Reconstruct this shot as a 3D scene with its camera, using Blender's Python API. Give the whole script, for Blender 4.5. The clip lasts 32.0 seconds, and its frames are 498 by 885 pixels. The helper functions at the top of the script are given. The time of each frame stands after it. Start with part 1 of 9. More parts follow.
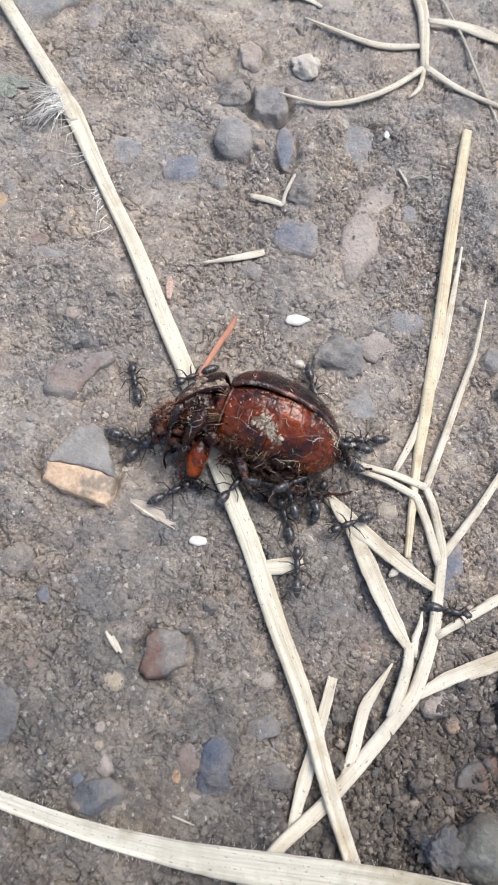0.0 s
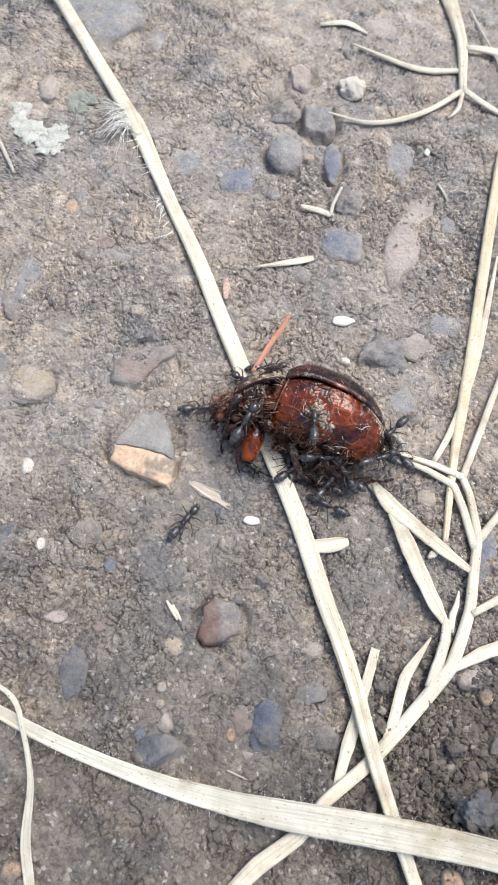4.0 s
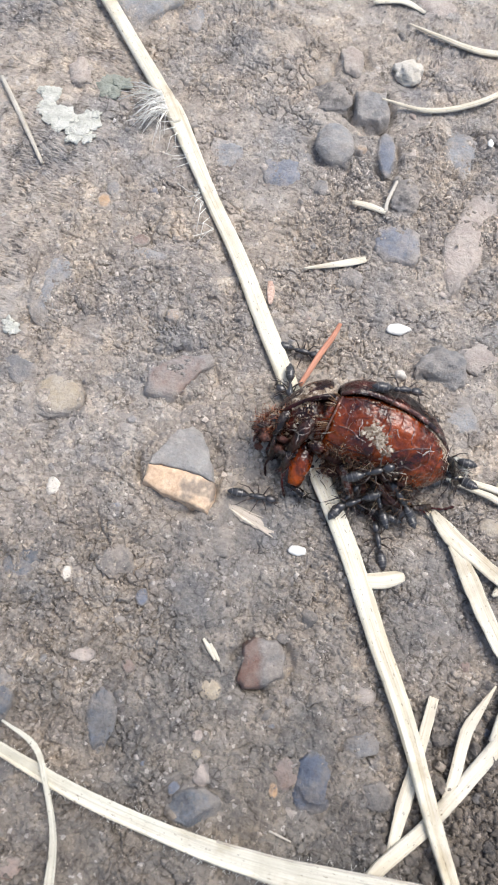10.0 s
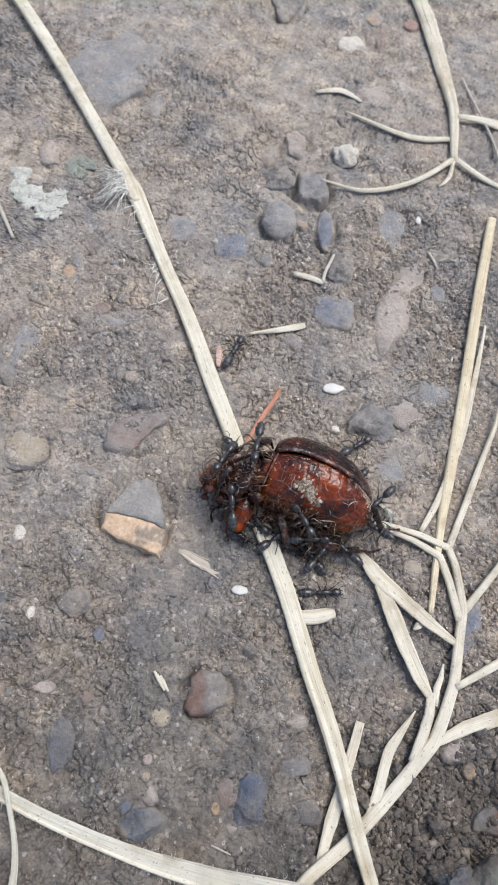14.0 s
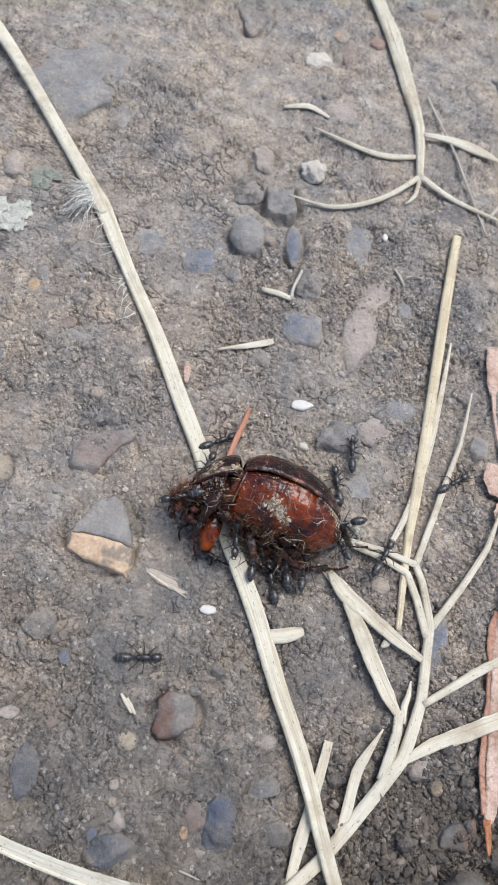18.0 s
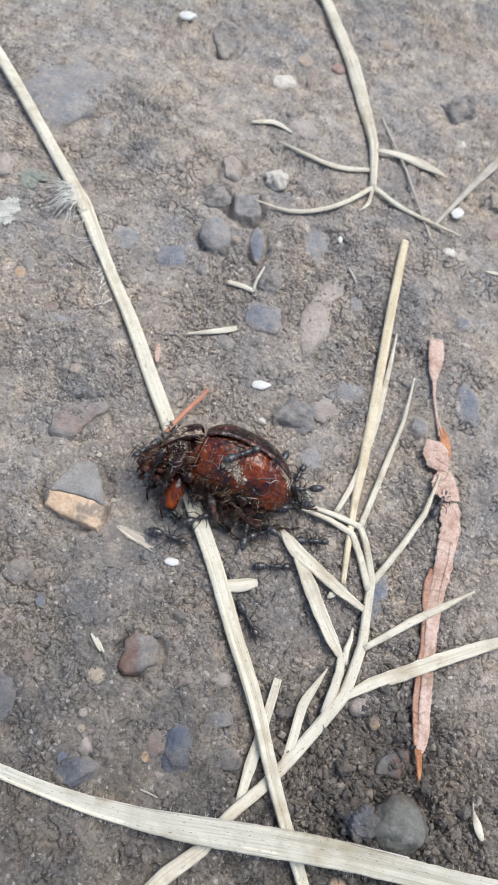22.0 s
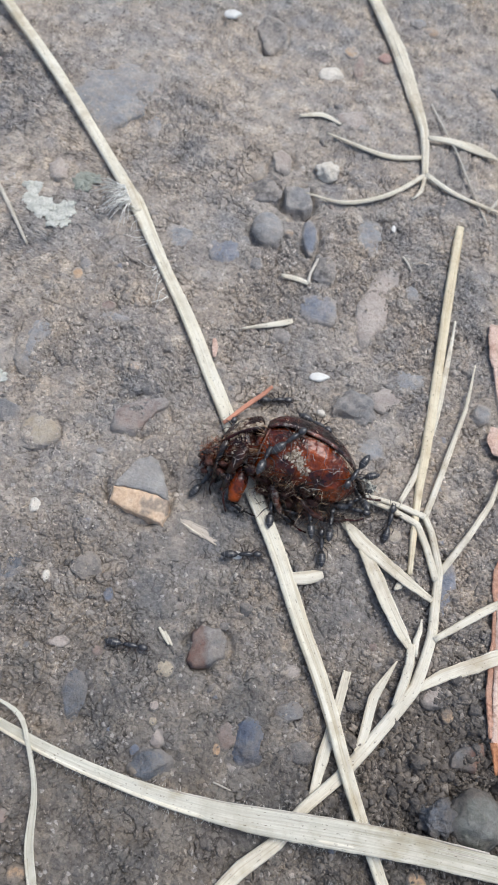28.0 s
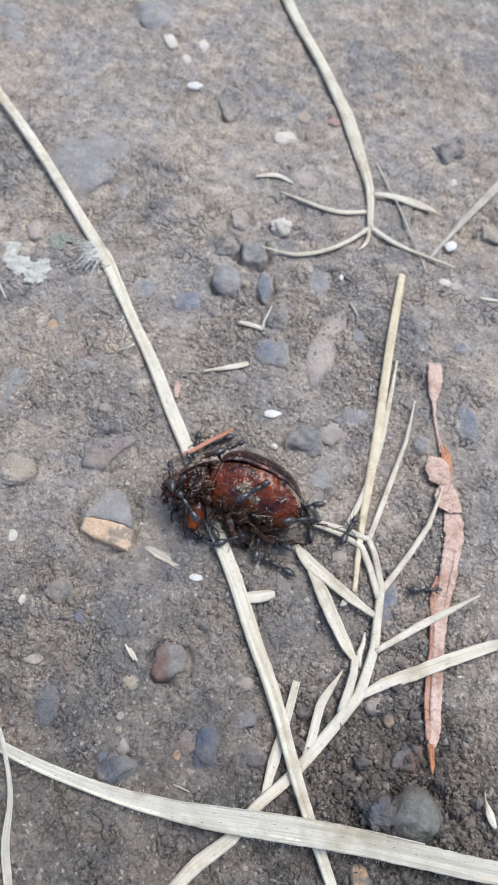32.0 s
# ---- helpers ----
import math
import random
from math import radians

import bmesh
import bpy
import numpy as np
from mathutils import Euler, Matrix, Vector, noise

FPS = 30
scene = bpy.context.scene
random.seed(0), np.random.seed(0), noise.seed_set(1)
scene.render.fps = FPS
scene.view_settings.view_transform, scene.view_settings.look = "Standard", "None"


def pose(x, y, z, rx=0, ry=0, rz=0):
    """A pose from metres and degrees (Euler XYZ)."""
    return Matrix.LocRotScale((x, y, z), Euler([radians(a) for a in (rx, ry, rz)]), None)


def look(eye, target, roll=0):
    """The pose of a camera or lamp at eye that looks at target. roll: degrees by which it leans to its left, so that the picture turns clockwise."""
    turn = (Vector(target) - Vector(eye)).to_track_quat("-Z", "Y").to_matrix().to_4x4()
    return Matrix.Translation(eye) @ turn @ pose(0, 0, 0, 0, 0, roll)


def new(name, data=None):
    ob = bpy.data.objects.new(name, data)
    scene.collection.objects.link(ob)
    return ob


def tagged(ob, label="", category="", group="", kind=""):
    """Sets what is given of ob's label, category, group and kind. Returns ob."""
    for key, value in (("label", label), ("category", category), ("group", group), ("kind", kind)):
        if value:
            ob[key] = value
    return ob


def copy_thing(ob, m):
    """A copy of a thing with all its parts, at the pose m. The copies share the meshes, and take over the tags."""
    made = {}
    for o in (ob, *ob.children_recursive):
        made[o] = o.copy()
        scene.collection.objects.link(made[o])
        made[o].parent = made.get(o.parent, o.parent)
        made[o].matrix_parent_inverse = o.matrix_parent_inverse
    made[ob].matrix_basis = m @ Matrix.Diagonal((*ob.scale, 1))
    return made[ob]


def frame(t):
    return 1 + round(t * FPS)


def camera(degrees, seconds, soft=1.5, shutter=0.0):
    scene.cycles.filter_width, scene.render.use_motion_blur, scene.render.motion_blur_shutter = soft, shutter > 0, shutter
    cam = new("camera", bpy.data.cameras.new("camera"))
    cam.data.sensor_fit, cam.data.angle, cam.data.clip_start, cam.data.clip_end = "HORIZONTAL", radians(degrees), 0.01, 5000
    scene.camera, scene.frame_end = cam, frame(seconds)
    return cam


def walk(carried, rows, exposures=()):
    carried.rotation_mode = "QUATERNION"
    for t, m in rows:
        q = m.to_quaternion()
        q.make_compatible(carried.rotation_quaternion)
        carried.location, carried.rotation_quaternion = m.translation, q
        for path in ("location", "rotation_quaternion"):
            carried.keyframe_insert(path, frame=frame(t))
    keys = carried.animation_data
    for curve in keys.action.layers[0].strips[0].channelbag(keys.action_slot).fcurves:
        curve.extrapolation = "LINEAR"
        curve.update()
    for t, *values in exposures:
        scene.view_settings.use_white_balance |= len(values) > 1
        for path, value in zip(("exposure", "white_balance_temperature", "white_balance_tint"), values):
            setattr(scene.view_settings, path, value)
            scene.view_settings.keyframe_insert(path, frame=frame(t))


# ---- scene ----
cam = camera(39, 32.0, soft=1.9)
cam.data.dof.use_dof, cam.data.dof.focus_distance, cam.data.dof.aperture_fstop = True, 0.078, 85.0
PATH = [
    (0.0, pose(0.00002, -0.03827, 0.07197, 18.33, -5.71, 16.66)),
    (0.5, pose(-0.00069, -0.03921, 0.07165, 18.27, -5.18, 17.14)),
    (1.0, pose(0.00006, -0.03728, 0.07187, 18.85, -5.12, 17.37)),
    (1.5, pose(-0.00392, -0.03759, 0.06899, 17.94, -4.51, 18.34)),
    (2.0, pose(-0.00482, -0.03838, 0.07058, 18.22, -4.85, 18.21)),
    (2.5, pose(-0.00301, -0.03938, 0.07260, 18.69, -4.77, 18.01)),
    (4.5, pose(-0.00321, -0.04524, 0.07850, 20.13, -5.54, 18.37)),
    (5.0, pose(-0.00446, -0.04559, 0.08055, 20.81, -6.02, 18.68)),
    (5.5, pose(-0.00743, -0.04660, 0.07773, 19.87, -5.30, 19.22)),
    (6.0, pose(-0.00879, -0.04586, 0.07204, 18.53, -5.90, 19.94)),
    (6.5, pose(-0.00857, -0.04296, 0.06747, 17.67, -5.46, 19.96)),
    (7.0, pose(-0.00816, -0.04237, 0.06886, 18.00, -4.91, 19.75)),
    (7.5, pose(-0.00680, -0.04152, 0.06831, 17.94, -4.87, 19.19)),
    (8.0, pose(-0.00744, -0.04164, 0.06852, 18.06, -4.56, 19.49)),
    (8.5, pose(-0.00676, -0.04035, 0.06864, 17.93, -4.77, 18.96)),
    (9.0, pose(-0.00729, -0.04094, 0.06725, 17.56, -5.22, 19.51)),
    (9.5, pose(-0.00536, -0.03990, 0.06906, 18.17, -4.98, 19.19)),
    (10.0, pose(-0.00715, -0.03997, 0.07032, 18.53, -4.08, 19.55)),
    (10.5, pose(-0.00533, -0.03794, 0.07097, 18.09, -4.95, 19.09)),
    (11.0, pose(-0.00807, -0.04293, 0.07167, 18.28, -4.34, 19.73)),
    (11.5, pose(-0.00117, -0.04029, 0.07441, 18.80, -5.74, 18.14)),
    (12.0, pose(-0.00286, -0.03937, 0.07523, 19.15, -5.57, 18.57)),
    (12.5, pose(-0.00397, -0.03937, 0.07545, 19.37, -4.96, 18.82)),
    (13.0, pose(-0.00278, -0.03734, 0.07782, 20.30, -5.88, 18.28)),
    (13.5, pose(-0.00420, -0.03980, 0.07796, 20.21, -5.91, 18.98)),
    (14.0, pose(-0.00442, -0.03900, 0.07979, 20.61, -5.66, 18.84)),
    (14.5, pose(-0.00281, -0.03747, 0.08004, 20.67, -6.50, 18.60)),
    (16.5, pose(-0.00625, -0.03611, 0.08105, 21.91, -7.68, 18.04)),
    (17.0, pose(-0.00701, -0.03685, 0.08045, 21.66, -6.86, 18.24)),
    (17.5, pose(-0.00591, -0.03704, 0.07944, 20.92, -8.04, 18.11)),
    (18.0, pose(-0.00546, -0.03757, 0.07988, 21.02, -8.43, 17.89)),
    (18.5, pose(-0.00289, -0.03858, 0.07902, 20.90, -9.23, 17.50)),
    (19.0, pose(-0.00114, -0.03912, 0.08054, 21.28, -9.06, 17.16)),
    (19.5, pose(-0.00490, -0.04138, 0.08120, 21.31, -8.40, 18.64)),
    (20.0, pose(-0.00585, -0.04227, 0.08194, 21.50, -8.39, 19.15)),
    (20.5, pose(-0.00201, -0.04107, 0.08185, 21.70, -8.87, 18.19)),
    (21.0, pose(-0.00125, -0.04235, 0.08177, 21.86, -9.42, 17.69)),
    (21.5, pose(-0.00100, -0.04361, 0.08436, 22.17, -9.29, 17.97)),
    (22.0, pose(-0.00113, -0.04622, 0.08648, 22.88, -10.18, 18.01)),
    (22.5, pose(-0.00052, -0.04829, 0.09105, 24.18, -9.94, 18.01)),
    (23.0, pose(-0.00108, -0.05112, 0.09289, 24.08, -10.18, 18.33)),
    (23.5, pose(-0.00571, -0.05211, 0.08944, 23.03, -9.64, 19.54)),
    (24.0, pose(-0.00554, -0.04838, 0.08283, 21.80, -10.06, 19.44)),
    (24.5, pose(-0.00932, -0.04621, 0.08044, 21.21, -9.17, 19.66)),
    (25.0, pose(-0.00762, -0.04609, 0.07951, 20.93, -9.07, 18.53)),
    (25.5, pose(-0.00629, -0.04313, 0.08396, 22.50, -7.40, 15.03)),
    (26.0, pose(-0.00720, -0.04478, 0.08249, 22.11, -7.73, 16.73)),
    (26.5, pose(-0.00639, -0.04638, 0.08275, 21.64, -8.12, 17.36)),
    (28.5, pose(-0.00184, -0.04878, 0.08677, 23.71, -6.25, 18.07)),
    (29.0, pose(-0.00104, -0.04971, 0.08825, 23.88, -6.40, 17.59)),
    (29.5, pose(-0.00142, -0.05039, 0.08836, 24.19, -6.03, 17.90)),
    (30.0, pose(0.00057, -0.04930, 0.08781, 24.12, -5.84, 17.23)),
    (30.5, pose(0.00281, -0.04815, 0.08963, 24.75, -6.04, 17.07)),
    (31.0, pose(0.00317, -0.04911, 0.09081, 25.15, -6.70, 17.16)),
    (31.5, pose(0.00329, -0.04923, 0.09328, 25.32, -6.63, 16.82)),
    (32.0, pose(0.00259, -0.05022, 0.09461, 25.88, -6.19, 16.80)),
]
EXPOSURES = [(0.0, 0.84, 6200, 8), (2.0, 0.92, 6200, 8), (5.0, 1.02, 6200, 7), (6.0, 0.98, 6200, 8), (7.0, 0.84, 6180, 8), (8.0, 1.04, 6170, 8), (10.0, 1.04, 6250, 8), (11.0, 1.07, 6200, 8), (12.0, 0.68, 6130, 8), (18.0, 0.62, 6070, 7), (20.0, 0.64, 6060, 7), (22.0, 0.72, 6050, 6), (24.0, 0.6, 6050, 6), (26.0, 0.59, 6060, 7), (29.0, 0.64, 5930, 6), (32.0, 0.69, 5850, 7)]
walk(cam, PATH, EXPOSURES)

MM = 0.001


# ---- world and light ----
def build_light():
    world = bpy.data.worlds.new("sky")
    scene.world = world
    world.use_nodes = True
    nt = world.node_tree
    nt.nodes.clear()
    out = nt.nodes.new("ShaderNodeOutputWorld")
    bg = nt.nodes.new("ShaderNodeBackground")
    sky = nt.nodes.new("ShaderNodeTexSky")
    sky.sky_type = "NISHITA"
    sky.sun_disc = False
    sky.sun_elevation = radians(68)
    sky.sun_rotation = radians(35)
    sky.air_density, sky.dust_density, sky.ozone_density = 1.0, 4.0, 1.0
    bg.inputs["Strength"].default_value = 0.11
    nt.links.new(sky.outputs["Color"], bg.inputs["Color"])
    nt.links.new(bg.outputs["Background"], out.inputs["Surface"])
    sun = bpy.data.lights.new("sun", "SUN")
    sun.energy, sun.angle, sun.color = 1.25, radians(34), (1.0, 0.95, 0.88)
    ob = new("sun", sun)
    ob.matrix_world = look((0.22, 0.3, 0.92), (0, 0, 0))


build_light()


# ---- materials ----
class Nodes:
    """A short hand for node materials."""

    def __init__(self, name):
        self.mat = bpy.data.materials.new(name)
        self.mat.use_nodes = True
        self.nt = self.mat.node_tree
        self.bsdf = self.nt.nodes["Principled BSDF"]

    def add(self, kind, **values):
        node = self.nt.nodes.new(kind)
        for key, value in values.items():
            node.inputs[key.replace("_", " ")].default_value = value
        return node

    def link(self, a, b):
        self.nt.links.new(a, b)

    def coords(self, space="Object", scale=(1, 1, 1)):
        tc, mp = self.add("ShaderNodeTexCoord"), self.add("ShaderNodeMapping")
        mp.inputs["Scale"].default_value = scale
        self.link(tc.outputs[space], mp.inputs["Vector"])
        return mp.outputs["Vector"]

    def noise(self, vec, scale, detail=4.0, rough=0.6):
        n = self.add("ShaderNodeTexNoise", Scale=scale, Detail=detail, Roughness=rough)
        self.link(vec, n.inputs["Vector"])
        return n.outputs["Fac"]

    def cells(self, vec, scale, feature="F1"):
        n = self.add("ShaderNodeTexVoronoi", Scale=scale)
        n.feature = feature
        self.link(vec, n.inputs["Vector"])
        return n

    def ramp(self, fac, stops):
        r = self.add("ShaderNodeValToRGB")
        el = r.color_ramp.elements
        while len(el) < len(stops):
            el.new(0.5)
        for e, (p, c) in zip(el, stops):
            e.position, e.color = p, (*c, 1) if len(c) == 3 else c
        self.link(fac, r.inputs["Fac"])
        return r.outputs["Color"]

    def mix(self, fac, a, b, mode="MIX"):
        m = self.nt.nodes.new("ShaderNodeMix")
        m.data_type, m.blend_type = "RGBA", mode
        for sock, v in ((m.inputs[0], fac), (m.inputs[6], a), (m.inputs[7], b)):
            if isinstance(v, bpy.types.NodeSocket):
                self.link(v, sock)
            elif isinstance(v, (int, float)):
                sock.default_value = v
            else:
                sock.default_value = (*v, 1)
        return m.outputs[2]

    def bump(self, height, strength, dist, normal=None):
        b = self.add("ShaderNodeBump", Strength=strength, Distance=dist)
        self.link(height, b.inputs["Height"])
        if normal:
            self.link(normal, b.inputs["Normal"])
        return b.outputs["Normal"]

    def finish(self, color, rough, normal=None, **values):
        for sock, v in (("Base Color", color), ("Roughness", rough)):
            if isinstance(v, bpy.types.NodeSocket):
                self.link(v, self.bsdf.inputs[sock])
            elif isinstance(v, (int, float)):
                self.bsdf.inputs[sock].default_value = v
            else:
                self.bsdf.inputs[sock].default_value = (*v, 1)
        if normal:
            self.link(normal, self.bsdf.inputs["Normal"])
        for key, value in values.items():
            self.bsdf.inputs[key.replace("_", " ")].default_value = value
        return self.mat


def soil_colour(n, v):
    """Grey-brown soil, darker towards a fixed point and in a damp patch, paler farther off."""
    big = n.noise(v, 62, 4, 0.65)
    mid = n.noise(v, 330, 6, 0.7)
    fine = n.noise(v, 2100, 4, 0.7)
    base = n.ramp(mid, [(0.3, (0.194, 0.178, 0.161)), (0.5, (0.253, 0.232, 0.211)), (0.72, (0.333, 0.309, 0.283))])
    c = n.mix(1.0, base, n.ramp(big, [(0.36, (0.79, 0.84, 0.91)), (0.5, (1.01, 0.99, 0.965)), (0.64, (1.11, 1.055, 0.975))]), "MULTIPLY")
    c = n.mix(0.48, c, n.ramp(fine, [(0.3, (0.28, 0.27, 0.26)), (0.5, (0.52, 0.51, 0.5)), (0.72, (0.88, 0.87, 0.85))]), "OVERLAY")
    silt = n.ramp(n.noise(v, 120, 5, 0.62), [(0.5, (0, 0, 0)), (0.63, (0.55, 0.55, 0.55))])
    c = n.mix(silt, c, n.ramp(mid, [(0.3, (0.21, 0.202, 0.194)), (0.7, (0.315, 0.305, 0.293))]))
    # darker towards one fixed point, paler away from it, with a wavering edge
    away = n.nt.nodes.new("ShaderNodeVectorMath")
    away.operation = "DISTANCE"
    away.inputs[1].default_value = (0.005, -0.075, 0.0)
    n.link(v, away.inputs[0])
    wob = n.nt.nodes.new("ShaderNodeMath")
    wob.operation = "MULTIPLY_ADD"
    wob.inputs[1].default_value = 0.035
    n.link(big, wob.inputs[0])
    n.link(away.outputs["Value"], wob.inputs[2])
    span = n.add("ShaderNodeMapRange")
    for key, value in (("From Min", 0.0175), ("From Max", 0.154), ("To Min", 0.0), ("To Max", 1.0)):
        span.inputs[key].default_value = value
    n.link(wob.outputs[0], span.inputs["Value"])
    # a damp patch of soil round the loose crumbs
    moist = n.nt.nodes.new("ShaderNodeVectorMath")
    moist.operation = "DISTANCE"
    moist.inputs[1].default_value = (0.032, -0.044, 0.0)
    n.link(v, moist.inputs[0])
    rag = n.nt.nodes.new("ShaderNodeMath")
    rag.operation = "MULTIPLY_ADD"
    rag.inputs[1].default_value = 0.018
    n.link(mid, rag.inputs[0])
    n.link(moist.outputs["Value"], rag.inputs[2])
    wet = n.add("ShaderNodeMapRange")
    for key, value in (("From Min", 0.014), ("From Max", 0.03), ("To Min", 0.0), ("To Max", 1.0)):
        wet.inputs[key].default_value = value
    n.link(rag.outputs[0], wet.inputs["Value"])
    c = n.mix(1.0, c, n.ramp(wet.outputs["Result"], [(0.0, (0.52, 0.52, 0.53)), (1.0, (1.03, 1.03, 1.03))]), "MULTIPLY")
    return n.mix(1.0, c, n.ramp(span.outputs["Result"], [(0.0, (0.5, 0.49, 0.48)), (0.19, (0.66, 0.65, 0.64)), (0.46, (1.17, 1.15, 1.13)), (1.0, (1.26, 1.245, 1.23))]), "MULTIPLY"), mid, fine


def soil_material():
    n = Nodes("soil")
    v = n.coords()
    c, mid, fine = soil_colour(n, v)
    # pale mineral grains and dark humus grains
    cell = n.cells(v, 2600)
    rnd = n.add("ShaderNodeSeparateColor")
    n.link(cell.outputs["Color"], rnd.inputs["Color"])
    c = n.mix(n.ramp(rnd.outputs["Red"], [(0.965, (0, 0, 0)), (0.985, (0.6, 0.6, 0.6))]), c, (0.46, 0.43, 0.4))
    c = n.mix(n.ramp(rnd.outputs["Green"], [(0.94, (0, 0, 0)), (0.97, (0.5, 0.5, 0.5))]), c, (0.06, 0.052, 0.047))
    h = n.bump(mid, 0.6, 0.0007)
    h = n.bump(fine, 0.6, 0.00022, h)
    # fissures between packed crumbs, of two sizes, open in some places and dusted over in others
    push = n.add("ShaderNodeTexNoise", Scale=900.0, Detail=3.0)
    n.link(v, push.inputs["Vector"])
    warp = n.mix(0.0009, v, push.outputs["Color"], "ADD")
    for scale, width, where, crack_shade in ((430, 0.05, 210, 0.45), (1400, 0.18, 340, 0.42)):
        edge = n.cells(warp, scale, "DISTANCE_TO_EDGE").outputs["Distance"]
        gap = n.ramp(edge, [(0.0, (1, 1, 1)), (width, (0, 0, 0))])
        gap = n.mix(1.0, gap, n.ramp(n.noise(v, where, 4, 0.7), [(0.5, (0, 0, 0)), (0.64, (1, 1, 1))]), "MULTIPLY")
        # shade inside the open fissures is multiplied into the base colour
        c = n.mix(gap, c, n.mix(1.0, c, (crack_shade, crack_shade * 0.97, crack_shade * 0.93), "MULTIPLY"))
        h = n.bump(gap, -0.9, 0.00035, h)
        tint = n.cells(warp, scale * 0.8)
        hue = n.add("ShaderNodeSeparateColor")
        n.link(tint.outputs["Color"], hue.inputs["Color"])
        c = n.mix(1.0, c, n.ramp(hue.outputs["Blue"], [(0.0, (0.87, 0.87, 0.88)), (0.6, (1.0, 1.0, 0.99)), (1.0, (1.16, 1.13, 1.08))]), "MULTIPLY")
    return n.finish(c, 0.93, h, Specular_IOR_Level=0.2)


def crumb_material():
    n = Nodes("soil_crumbs")
    geo = n.add("ShaderNodeNewGeometry")
    v = n.coords()
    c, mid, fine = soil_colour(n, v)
    shade = n.ramp(geo.outputs["Random Per Island"], [(0.0, (0.66, 0.64, 0.62)), (0.5, (0.98, 0.97, 0.96)), (0.86, (1.18, 1.16, 1.13)), (0.97, (1.7, 1.68, 1.64))])
    c = n.mix(1.0, c, shade, "MULTIPLY")
    return n.finish(c, 0.92, n.bump(fine, 0.6, 0.00012), Specular_IOR_Level=0.2)


def rim_share(n, value, share):
    """From 0 inside a stone's outline to share at its ragged rim."""
    span = n.add("ShaderNodeMapRange")
    for key, amount in (("From Min", 1.1), ("From Max", 1.36), ("To Min", 0.0), ("To Max", share)):
        span.inputs[key].default_value = amount
    n.link(value, span.inputs["Value"])
    return span.outputs["Result"]


def stone_material(name, dark, light, rough=0.75, speck=0.3, seed=0.0, dusty=0.95, rim=0.9):
    n = Nodes(name)
    tc, mp = n.add("ShaderNodeTexCoord"), n.add("ShaderNodeMapping")
    info = n.add("ShaderNodeObjectInfo")
    comb = n.add("ShaderNodeCombineXYZ")
    n.link(info.outputs["Random"], comb.inputs["X"])
    n.link(info.outputs["Random"], comb.inputs["Z"])
    n.link(tc.outputs["Object"], mp.inputs["Vector"])
    n.link(comb.outputs["Vector"], mp.inputs["Location"])
    v = mp.outputs["Vector"]
    m = n.noise(v, 420 + seed, 5, 0.62)
    f = n.noise(v, 2400, 4, 0.7)
    c = n.ramp(m, [(0.32, dark), (0.66, light)])
    c = n.mix(speck, c, n.ramp(f, [(0.3, (0.2, 0.2, 0.2)), (0.52, (0.5, 0.5, 0.5)), (0.75, (0.9, 0.88, 0.85))]), "OVERLAY")
    # soil dust caught on the surface and creeping in over the rim
    where = n.add("ShaderNodeNewGeometry")
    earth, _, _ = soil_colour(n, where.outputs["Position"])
    dust = n.ramp(n.noise(v, 620, 7, 0.75), [(0.45, (0.1, 0.1, 0.1)), (0.6, (dusty * 0.9,) * 3)])
    c = n.mix(dust, c, earth)
    smear = n.ramp(n.noise(v, 210, 6, 0.72), [(0.48, (0, 0, 0)), (0.6, (dusty * 0.9,) * 3)])
    c = n.mix(smear, c, earth)
    flat = n.add("ShaderNodeMapping")
    flat.inputs["Location"].default_value = (-1.0, -1.0, 0.0)
    flat.inputs["Scale"].default_value = (2.0, 2.0, 0.0)
    n.link(tc.outputs["Generated"], flat.inputs["Vector"])
    far = n.nt.nodes.new("ShaderNodeVectorMath")
    far.operation = "LENGTH"
    n.link(flat.outputs["Vector"], far.inputs[0])
    ragged = n.nt.nodes.new("ShaderNodeMath")
    ragged.operation = "MULTIPLY_ADD"
    ragged.inputs[1].default_value = 0.9
    n.link(n.noise(v, 520, 6, 0.7), ragged.inputs[0])
    n.link(far.outputs["Value"], ragged.inputs[2])
    c = n.mix(rim_share(n, ragged.outputs[0], rim), c, earth)
    h = n.bump(f, 0.8, 0.00026)
    h = n.bump(m, 0.6, 0.0006, h)
    h = n.bump(dust, 0.5, 0.00015, h)
    return n.finish(c, rough, h, Specular_IOR_Level=0.3)


